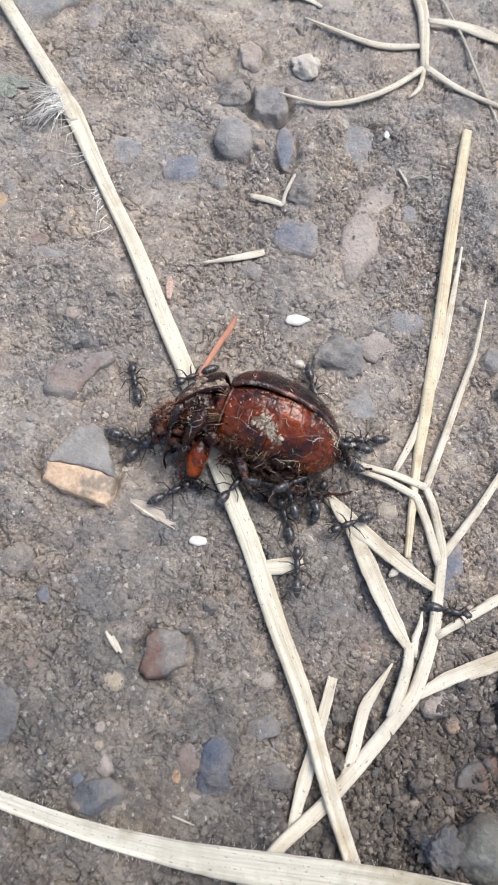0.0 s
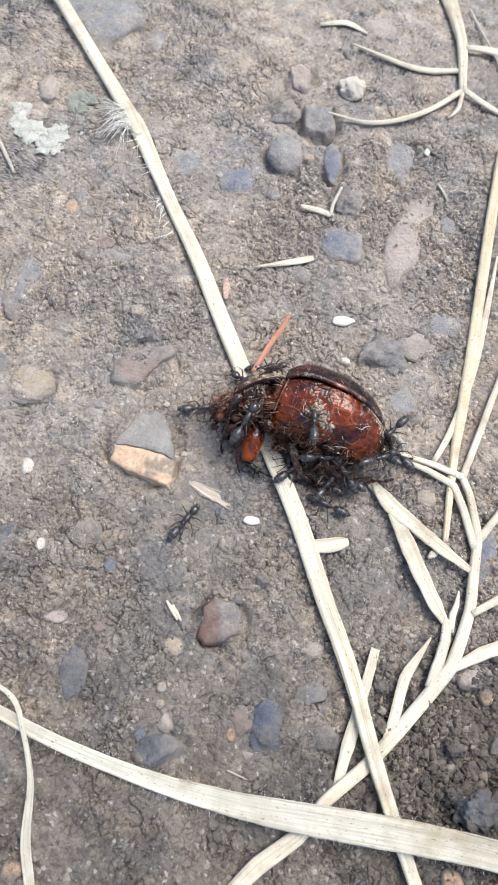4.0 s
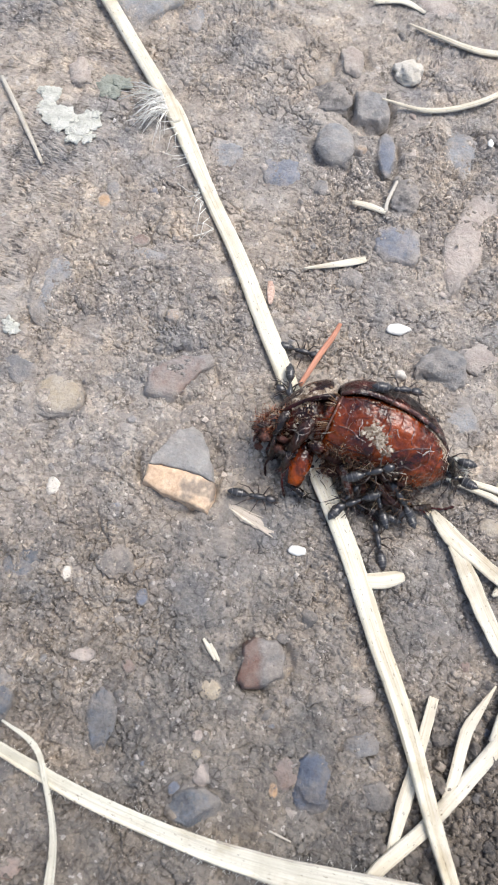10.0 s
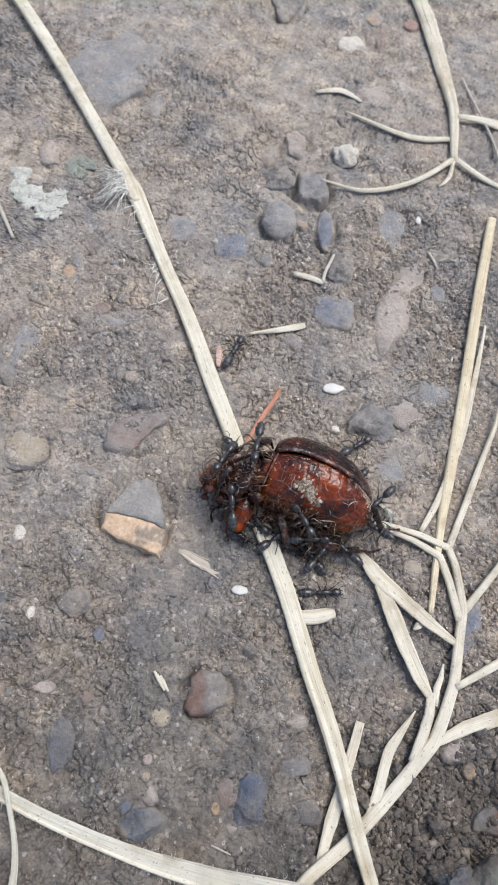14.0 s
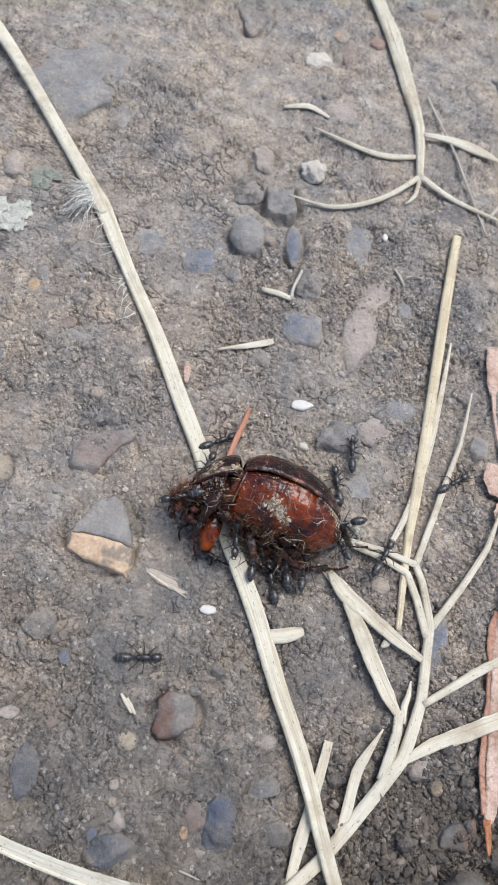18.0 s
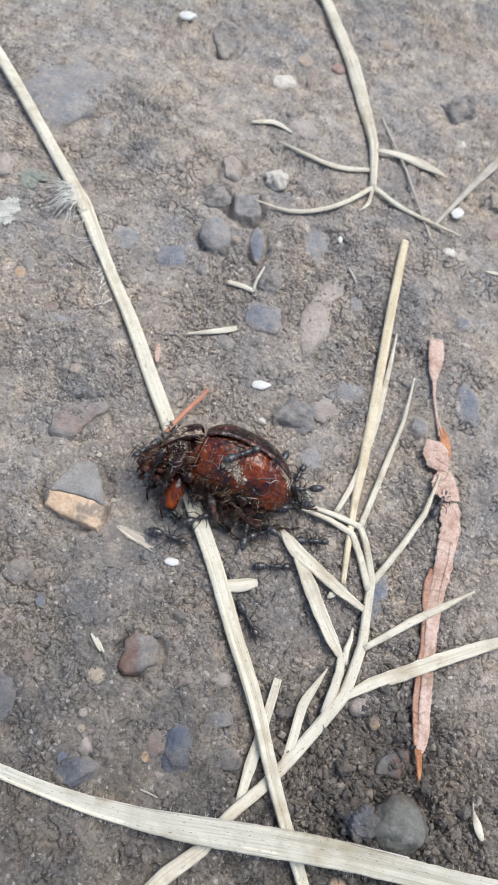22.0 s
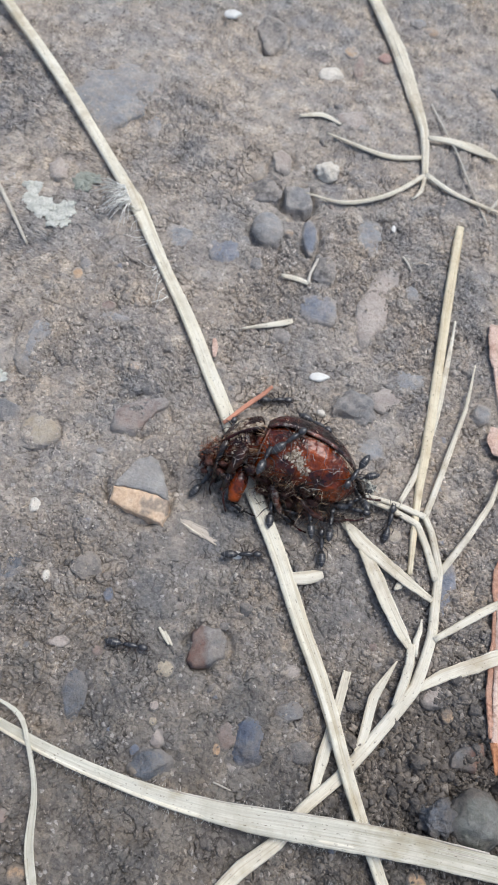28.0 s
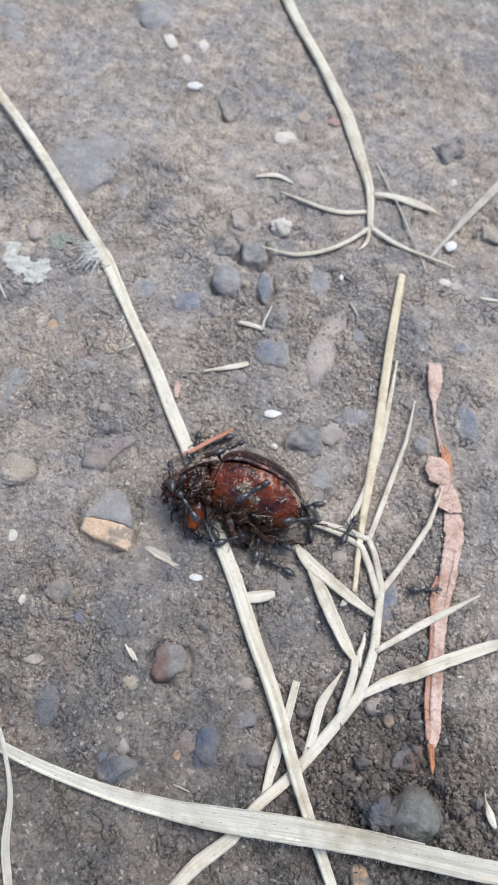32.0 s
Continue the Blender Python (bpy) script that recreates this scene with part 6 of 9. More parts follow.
def build_beetle():
    base = Vector((0.0, -12.5, 0.0))
    root = empty("dead_beetle", pose(base.x * MM, base.y * MM, height(0, -12) * MM))
    tagged(root, "dead red-brown beetle on its side, belly torn open", "beetle")
    hind = Matrix.Translation(-base) @ frame_of((-3.6, -12.5, 5.0), (8.6, -13.1, 4.7), 66)
    fore = Matrix.Translation(-base) @ frame_of((-8.7, -14.7, 3.6), (-3.0, -12.3, 5.0), 82)
    W, D, V = 5.6, 5.6, 3.7

    def st(xs, w=W, h=D, grow=1.0, dz=0.0):
        return [(x, w * body_profile(x) * grow, h * body_profile(x) * grow, dz) for x in xs]

    xs = [0.0, 0.6, 1.5, 3, 5, 7, 9, 10.5, 11.6, 12.3, 12.6]
    # wing cases, meeting along the back
    for a, b, lab in ((178, 90.6, "dark maroon glossy wing case"), (89.4, 2, "dark maroon wing case on the soil")):
        el = part("wing_case", thicken(loft_bm(hind, st(xs, grow=1.03), (a, b), 30, 0.05, 1), 0.25), CHITIN_DARK, root, lab)
        edge = 181 if a > 100 else -1
        rim = [(hind @ Vector((x, W * 1.05 * body_profile(x) * math.cos(radians(edge)), -0.12))) for x in np.linspace(0.1, 12.4, 26)]
        part("rim", tube_bm(rim, [0.14] + [0.25] * 24 + [0.14], 8), CHITIN_RIM, el, "raised glossy edge of the wing case")

    # torn hole low on the underside
    def torn(x, a):
        side = math.cos(a)
        jag = 0.3 * noise.noise(Vector((x * 0.9, side * 3, 4.2))) + 0.1 * noise.noise(Vector((x * 2.7, side * 7, 1.0)))
        return not (0.9 < x < 11.2 and side > -0.08 + 0.06 * abs(x - 5.0) + jag)

    # a near-black shell under the hole carries the hollow's shade
    part("inner_cavity", loft_bm(hind, st(xs[1:-1], W * 0.82, V * 0.66), (182, 358), 26, 0.25, 5), CAVITY_SHADE, root, "near-black shell standing for shade inside the torn belly")
    plates = [("breast_plate", -0.1, 4.7), ("belly_segment", 4.5, 6.3), ("belly_segment", 6.1, 7.9), ("belly_segment", 7.7, 9.4), ("belly_segment", 9.2, 10.9), ("tail_plate", 10.7, 12.6)]
    for k, (name, x0, x1) in enumerate(plates):
        n = 7
        rows = []
        for i in range(n):
            x = x0 + (x1 - x0) * i / (n - 1)
            lift = 1.0 + 0.035 * (i / (n - 1)) ** 1.5 - 0.03 * (i == 0)
            g = body_profile(max(x, 0.35))
            rows.append((x, W * 0.965 * g, V * g * lift, 0.0))
        bm = loft_bm(hind, rows, (182, 358), 48, 0.16, 10 + k, torn, False, 0.45)
        part(name, thicken(bm, 0.16), CHITIN, root, "glossy orange-red belly plate" if k == 0 else "")
    # thick front lip of the hind body, over the dark gap at the waist
    for grow, x0, r, mat, lab in ((1.0, -0.1, 0.36, CHITIN, "thick red front lip"), (1.02, 0.42, 0.12, CHITIN_RIM, "raised line behind the lip")):
        g = body_profile(0.35) * grow
        lip = [hind @ Vector((x0 + 0.25 * math.sin(radians(a)), W * 0.965 * g * math.cos(radians(a)), V * g * math.sin(radians(a)))) for a in np.linspace(184, 296, 26)]
        part("front_lip", tube_bm(lip, [0.1] + [r] * 24 + [0.1], 8), mat, root, lab)
    # groove between the two halves of the breast plate
    seam = [hind @ Vector((x, -0.3 - 0.25 * x, -V * body_profile(x) * 1.005)) for x in np.linspace(0.6, 4.4, 8)]
    part("seam", tube_bm(seam, [0.07] * 8, 5), CHITIN_DARK, root)

    # front body: shield above, underside below
    fx = [6.9, 6.2, 5.0, 3.6, 2.2, 1.4]
    fw = [4.2, 4.5, 4.4, 3.9, 3.1, 2.5]
    shield = [(x, w, w * 0.9, 0.1) for x, w in zip(fx, fw)]
    pr = part("neck_shield", thicken(loft_bm(fore, shield, (-4, 184), 34, 0.12, 21), 0.22), CHITIN_DARK, root, "dark maroon shield with dried mud")
    for e in (-5, 185):
        rim = [fore @ Vector((x, w * 1.02 * math.cos(radians(e)), 0.0)) for x, w in zip(fx, fw)]
        part("rim", tube_bm(rim, [0.22] * 6, 7), CHITIN_DARK, pr)
    # a near-black sheet added to darken the gap at the waist
    waist = [(7.4, 2.6, 2.2, 0.4), (6.0, 2.9, 2.2, 0.4), (4.6, 2.8, 2.0, 0.4)]
    part("waist_gap_shade", loft_bm(fore, waist, (180, 360), 24, 0.3, 26), CAVITY_SHADE, root, "near-black sheet standing for shade in the waist gap")
    under = [(x, w * 0.94, w * 0.64, 0.05) for x, w in zip((5.7, 5.3, 4.6, 3.6, 2.2, 1.4), (3.3, 3.9, 4.1, 3.9, 3.1, 2.5))]
    part("front_underside", loft_bm(fore, under, (180, 360), 30, 0.55, 24, None, True), CHITIN_FRONT, root, "dirty red-brown underside of the front body")
    head = [(1.9, 2.2, 1.7, 0), (1.0, 2.3, 1.7, 0), (0.0, 2.0, 1.4, 0), (-0.9, 1.5, 1.0, 0), (-1.5, 0.9, 0.6, 0)]
    part("head", loft_bm(fore, head, (0, 360), 26, 0.25, 27, None, True), CHITIN_HEAD, root, "dusty red-brown head")
    part("lip_shield", tube_bm([fore @ Vector((-0.9, -1.1, 0.35)), fore @ Vector((-1.6, 0, 0.3)), fore @ Vector((-0.9, 1.1, 0.35))], [0.3, 0.42, 0.3], 8), CHITIN_DUSTY, root)
    for s in (-1, 1):
        part("eye", lump_bm((0.42, 0.42, 0.42), 0.03, 1, 3, 3, centre=fore @ Vector((0.7, s * 2.0, -0.25))), ANT_BLACK, root, "small glossy black eye")
        an = part("antenna", tube_bm([fore @ Vector(p) for p in ((-0.2, s * 1.5, -0.8), (-0.8, s * 2.2, -1.3), (-0.6, s * 2.9, -1.6))], [0.13, 0.12, 0.12], 6), CHITIN, root)
        for k in range(3):
            c = fore @ Vector((-0.6 + 0.25 * k, s * 3.2, -1.75 + 0.12 * k))
            part("club_leaf", lump_bm((0.5, 0.16, 0.22), 0.08, 1, k, 2, centre=c), CHITIN_DUSTY, an)
        part("mouth_feeler", tube_bm([fore @ Vector(p) for p in ((-0.9, s * 0.6, -0.9), (-1.5, s * 0.9, -1.4), (-1.7, s * 0.7, -1.9))], [0.17, 0.15, 0.1], 6), CHITIN_DUSTY, root)
        part("jaw", lump_bm((0.6, 0.5, 0.3), 0.2, 1.3, 8 + s, 2, centre=fore @ Vector((-1.1, s * 0.7, -0.55))), CHITIN_DUSTY, root)

    # legs: thigh, shin with thorns, foot of small joints
    legs = [
        ("front_leg", [(-4.5, -15.0, 4.6), (-4.6, -17.0, 3.6), (-4.5, -19.0, 2.2)], (0.6, 1.2, 0.75), [(-4.7, -19.2, 1.8), (-2.8, -19.6, 1.4)], [(-2.8, -19.6, 1.4), (-1.4, -19.7, 1.3), (0.9, -19.3, 1.2)], CHITIN, "short bright red thigh pointing down"),
        ("front_leg", [(-7.3, -13.2, 6.6), (-7.7, -14.5, 6.6), (-7.9, -15.9, 5.6)], (0.4, 0.55, 0.4), [(-7.9, -15.9, 5.6), (-7.6, -17.4, 3.6)], [(-7.6, -17.4, 3.6), (-7.9, -18.2, 2.2), (-7.5, -18.9, 1.0)], CHITIN_BLACK, "black glossy leg folded beside the head"),
        ("middle_leg", [(-4.9, -13.8, 7.4), (-5.4, -15.1, 7.4), (-6.0, -16.9, 5.6)], (0.55, 0.75, 0.5), [(-6.0, -16.9, 5.6), (-6.1, -18.6, 3.6)], [(-6.1, -18.6, 3.6), (-5.6, -19.6, 2.2), (-4.9, -20.4, 1.0)], CHITIN_DUSTY, "dusty thigh folded over the front body"),
        ("middle_leg", [(-0.6, -16.0, 4.2), (0.6, -17.4, 3.0), (1.6, -18.4, 1.8)], (0.38, 0.5, 0.3), [(1.6, -18.4, 1.8), (3.6, -18.9, 1.0)], [(3.6, -18.9, 1.0), (4.6, -19.3, 0.7), (5.6, -19.3, 0.5)], CHITIN_DUSTY, ""),
        ("hind_leg", [(5.9, -13.3, 7.4), (6.4, -12.9, 7.9), (7.0, -12.5, 7.9)], (0.2, 0.3, 0.3), [(6.9, -12.5, 7.9), (9.3, -12.6, 6.2), (11.0, -13.5, 3.6)], [(11.0, -13.5, 3.6), (12.2, -13.0, 2.8), (13.4, -12.4, 2.2)], CHITIN_DUSTY, "dark thorny hind leg along the tail"),
        ("hind_leg", [(3.2, -16.2, 3.4), (5.2, -17.2, 2.6), (7.0, -17.4, 1.8)], (0.35, 0.42, 0.28), [(7.0, -17.4, 1.8), (9.6, -16.2, 1.3)], [(9.6, -16.2, 1.3), (11.0, -15.8, 1.0), (12.2, -15.0, 0.8)], CHITIN_DUSTY, ""),
    ]
    # red hip joints under the front body
    for k, (x, y, z, s) in enumerate(((-4.6, -14.2, 6.6, 0.9), (-3.7, -15.6, 5.6, 0.95), (-6.4, -13.7, 6.2, 0.7), (-5.6, -16.4, 4.2, 0.8))):
        part("hip_joint", lump_bm((s, s * 0.75, s * 0.7), 0.3, 1.4, 40 + k, 3, centre=Vector((x, y, z)) - base), CHITIN if k == 2 else CHITIN_FRONT, root)
    rng = np.random.RandomState(31)
    for k, (name, thigh, radii, shin, foot, mat, label) in enumerate(legs):
        rel = lambda pts: [Vector(p) - base for p in pts]
        leg = part(name, tube_bm([Vector(p[:3]) for p in spline([(*v, r) for v, r in zip(rel(thigh), radii)], 0.35)], [p[3] for p in spline([(*v, r) for v, r in zip(rel(thigh), radii)], 0.35)], 9), mat, root, label)
        shank = part("shin", tube_bm(rel(shin), [0.26, 0.45] if len(shin) == 2 else [0.25, 0.36, 0.42], 7), CHITIN_BLACK, root)
        a, b = rel(shin)[0], rel(shin)[-1]
        for i in range(9):
            p = a.lerp(b, 0.2 + 0.09 * i)
            d = Vector(rng.randn(3)).normalized() * 0.75 + (b - a).normalized() * 0.4
            part("thorn", tube_bm([p, p + d * 0.5, p + d], [0.1, 0.07, 0.02], 4), CHITIN_DARK, shank)
        pts = spline([(*v,) for v in rel(foot)], 0.22)
        part("foot", tube_bm([Vector(p) for p in pts], [0.15 if i % 3 else 0.09 for i in range(len(pts))], 6), CHITIN_DARK, root)

    # fringe of bristles at the waist
    bm = bmesh.new()
    for i in range(46):
        a = radians(rng.uniform(186, 350))
        p = hind @ Vector((0.05, W * 0.78 * math.cos(a), V * 0.82 * math.sin(a)))
        d = (hind.to_3x3() @ Vector((-1.0, 0.5 * math.cos(a) + rng.randn() * 0.2, 0.9 * math.sin(a)))).normalized() * rng.uniform(0.7, 1.5)
        tube_bm([p, p + d * 0.5, p + d + Vector((0, 0, -0.1))], [0.06, 0.05, 0.02], 3, bm)
    tagged(part("waist_fringe", bm, HAIR, root, "yellow-brown bristles at the waist"), kind="stuff")
    # torn flesh, shreds and hairs hanging from the hole
    for i in range(34):
        c = hind @ Vector((rng.uniform(1.8, 10.6), rng.uniform(0.6, 4.9), rng.uniform(-3.0, -0.6)))
        part("flesh_shred", lump_bm((rng.uniform(0.4, 0.9), rng.uniform(0.3, 0.6), rng.uniform(0.3, 0.6)), 0.5, 2.0, 70 + i, 3, centre=c), FLESH, root)
    bm = bmesh.new()
    for i in range(400):
        p = hind @ Vector((rng.uniform(1.0, 11.4), rng.uniform(0.9, 6.3), rng.uniform(-3.4, -0.2)))
        d = Vector((rng.randn() * 0.8, -0.6 + rng.randn() * 0.5, -0.4 + rng.randn() * 0.6)).normalized() * rng.uniform(0.5, 1.6)
        bend = Vector(rng.randn(3)) * 0.25
        tube_bm([p, p + d * 0.5 + bend, p + d], [0.06, 0.045, 0.015], 3, bm)
    tagged(part("fibre_tangle", bm, HAIR, root, "brown fibres and hairs round the torn belly"), kind="stuff")
    for i in range(14):
        x, y = rng.uniform(-9.8, -5.6), rng.uniform(-17.4, -14.6)
        part("mouth_shred", lump_bm((rng.uniform(0.3, 0.8), rng.uniform(0.2, 0.5), rng.uniform(0.2, 0.5)), 0.6, 2.0, 400 + i, 3, centre=Vector((x, y, 3.2 + rng.rand() * 2.6)) - base), CHITIN_BLACK if i % 2 else FLESH, root)
    # what lies on the upper side is set down on the skin itself
    verts, polys = [], []
    for ob in root.children:
        if ob.name.split(".")[0] in ("wing_case", "breast_plate", "belly_segment", "tail_plate", "neck_shield", "front_underside", "head", "hip_joint"):
            polys += [[k + len(verts) for k in p.vertices] for p in ob.data.polygons]
            verts += [v.co.copy() for v in ob.data.vertices]
    skin = BVHTree.FromPolygons(verts, polys)

    def on_skin(x, y):
        hit, normal, _, _ = skin.ray_cast(Vector((x - base.x, y - base.y, 20)) * MM, Vector((0, 0, -1)))
        return (None, None) if hit is None else (hit / MM, normal if normal.z > 0 else -normal)

    def crust(name, label, spots):
        """Flakes of dried mud: each spot is x, y, spread along and across, turn, number, size."""
        bm = bmesh.new()
        for x, y, sa, sb, turn, count, big in spots:
            c, s = math.cos(radians(turn)), math.sin(radians(turn))
            for i in range(count):
                u, v = rng.randn() * sa, rng.randn() * sb
                p, nor = on_skin(x + u * c - v * s, y + u * s + v * c)
                if p is None:
                    continue
                size = big * rng.uniform(0.35, 1.0)
                lump = lump_bm((size * 1.2, size * rng.uniform(0.5, 1.0), size * rng.uniform(0.12, 0.24)), 0.9, 2.2, int(rng.randint(9999)), 2)
                lump.transform(Matrix.Translation(p * MM) @ nor.to_track_quat("Z", "Y").to_matrix().to_4x4() @ Matrix.Rotation(rng.uniform(0, 6.3), 4, "Z"))
                me = bpy.data.meshes.new("clump")
                lump.to_mesh(me)
                lump.free()
                bm.from_mesh(me)
                bpy.data.meshes.remove(me)
        tagged(part(name, bm, MUD, root, label, False), kind="stuff")

    crust("mud_crust", "pale dried mud crust on the belly", [(0.5, -13.5, 0.4, 0.3, 20, 50, 0.2), (1.3, -13.9, 0.5, 0.34, -40, 95, 0.23), (2.0, -14.3, 0.25, 0.5, 20, 30, 0.2), (2.6, -14.7, 0.4, 0.2, -40, 20, 0.2)])
    crust("mud_crust", "pale mud flake on the neck shield", [(-6.8, -12.2, 0.8, 0.2, 65, 70, 0.3), (-5.6, -11.9, 0.9, 0.22, 35, 70, 0.28), (-6.2, -12.6, 1.0, 0.18, 25, 40, 0.2), (-8.3, -13.9, 0.5, 0.3, 30, 34, 0.24), (-6.0, -15.2, 0.9, 0.5, 60, 60, 0.2), (-8.9, -15.2, 0.7, 0.6, 0, 50, 0.18), (-4.9, -14.6, 0.6, 0.15, 70, 40, 0.16)])
    # besides dust, these pale flecks draw the sheen of the edge and seams
    crust("dust_glint_line", "pale flecks along the wing case edge, dust and painted sheen", [(4.2, -10.8, 0.8, 0.1, -4, 50, 0.1), (5.7, -11.1, 0.6, 0.14, -18, 70, 0.13), (6.9, -11.6, 0.5, 0.18, -35, 80, 0.15), (7.9, -12.3, 0.5, 0.22, -50, 80, 0.16), (1.5, -11.0, 1.8, 0.06, 2, 50, 0.08)])
    crust("dust_glint_line", "pale flecks painted as glints along a belly seam", [(1.8, -12.3, 0.15, 0.8, 5, 16, 0.05), (-1.6, -13.6, 0.1, 1.6, 8, 26, 0.06)])
    crust("dust_specks", "grey dust on the body", [(4.8, -16.6, 2.2, 0.5, 0, 90, 0.16), (3.0, -13.5, 4.0, 2.5, 0, 40, 0.05), (-6.0, -13.5, 2.0, 1.8, 0, 110, 0.1)])

    # raised seams of the belly plates, pale with dust and a painted glint
    for (xa, ya), (xb, yb), r in (((3.1, -14.7), (6.6, -13.0), 0.09), ((-2.6, -11.2), (1.6, -11.3), 0.07), ((1.5, -11.3), (2.2, -13.4), 0.07), ((4.0, -11.4), (4.6, -13.6), 0.06), ((-2.4, -13.8), (0.4, -14.6), 0.07), ((6.4, -11.9), (6.7, -14.4), 0.06)):
        pts = []
        for u in np.linspace(0, 1, 14):
            p, nor = on_skin(xa + (xb - xa) * u + 0.08 * math.sin(9 * u + xa), ya + (yb - ya) * u + 0.08 * math.cos(7 * u + xa))
            if p is not None:
                pts.append(p + nor * 0.03)
        if len(pts) > 3:
            part("plate_seam", tube_bm(pts, [0.03] + [r] * (len(pts) - 2) + [0.03], 6), CHITIN_RIM, root, "thin seam between belly plates, pale with dust and painted glint")

    def fuzz(name, label, count, x0, x1, y0, y1, short, long, thin, mat=HAIR):
        bm = bmesh.new()
        for i in range(count):
            p, nor = on_skin(rng.uniform(x0, x1), rng.uniform(y0, y1))
            if p is None:
                continue
            d = (nor * rng.uniform(0.1, 0.7) + Vector(rng.randn(3)) * 0.6 + Vector((0, -0.3, 0))).normalized() * rng.uniform(short, long)
            tube_bm([p, p + d * 0.5 + Vector(rng.randn(3)) * 0.12, p + d], [thin, thin * 0.8, thin * 0.3], 3, bm)
        tagged(part(name, bm, mat, root, label), kind="stuff")

    fuzz("belly_fuzz", "short pale hairs on the belly", 24, -2.8, 9.2, -16.0, -10.5, 0.4, 1.3, 0.026)
    fuzz("lower_fuzz", "brown hairs over the lower belly", 260, -2.0, 9.0, -17.9, -15.6, 0.5, 1.5, 0.03)
    fuzz("waist_fuzz", "golden hairs along the torn waist", 110, -3.2, 0.6, -17.4, -15.0, 0.5, 1.2, 0.03)
    fuzz("front_fuzz", "brown hairs on the front body", 170, -11.0, -5.0, -17.5, -13.2, 0.4, 1.2, 0.03)
    fuzz("head_fuzz", "matted red-brown hairs round the head", 380, -11.4, -7.6, -17.5, -13.4, 0.5, 1.5, 0.035, HAIR_RED)
    fuzz("back_fuzz", "fine hairs on the wing case edge", 60, -6.0, 8.0, -10.5, -7.5, 0.3, 0.8, 0.035)
    # loose thin fibres strewn over the body
    bm = bmesh.new()
    for i in range(18):
        p, nor = on_skin(rng.uniform(-8.5, 9.0), rng.uniform(-16.5, -12.5))
        if p is None:
            continue
        a = rng.uniform(0, 6.3)
        d = Vector((math.cos(a), math.sin(a), rng.uniform(-0.2, 0.3))) * rng.uniform(0.6, 1.9)
        p = p + nor * 0.15
        tube_bm([p, p + d * 0.35 + Vector((0, 0, 0.2)), p + d * 0.7 + Vector(rng.randn(3)) * 0.2, p + d], [0.03, 0.035, 0.03, 0.02], 4, bm)
    tagged(part("loose_fibre", bm, SHRED, root, "pale loose fibres stuck to the body"), kind="stuff")
    # pale fluff caught at the tail
    bm = bmesh.new()
    for i in range(70):
        p = Vector((11.7 + rng.randn() * 0.8, -11.3 + rng.randn() * 0.8, 1.0 + rng.rand() * 1.6)) - base
        d = Vector((rng.randn(), rng.randn(), 0.3 * rng.randn())).normalized() * rng.uniform(0.3, 0.9)
        tube_bm([p, p + d * 0.5 + Vector(rng.randn(3)) * 0.12, p + d], [0.04, 0.035, 0.02], 3, bm)
    tagged(part("tail_fluff", bm, LICHEN, root, "pale fluff caught at the tail"), kind="stuff")
    for i in range(7):
        c = Vector((11.5 + rng.randn() * 0.7, -11.4 + rng.randn() * 0.7, 1.0 + rng.rand() * 1.5)) - base
        part("fluff_clump", lump_bm((0.4, 0.35, 0.22), 0.6, 2.5, 130 + i, 3, centre=c), LICHEN, root)
    return root


build_beetle()

# the orange bark sliver, leaning at the beetle's neck
SLIVER = tagged(link_mesh("bark_sliver", ribbon_mesh("bark_sliver", [(-2.2, 0, 0.6), (0, 0.04, 0.7), (2.2, 0.08, 0.75), (4.4, 0.0, 0.7), (6.2, 0.12, 0.5)], 0.4, BARK_ORANGE, rest=False, seed=75, step=0.4, ridge=0.04)), "thin straight orange-brown bark sliver beside the beetle", "bark")


# ---- ants ----
ANT_SIZE = 1.03


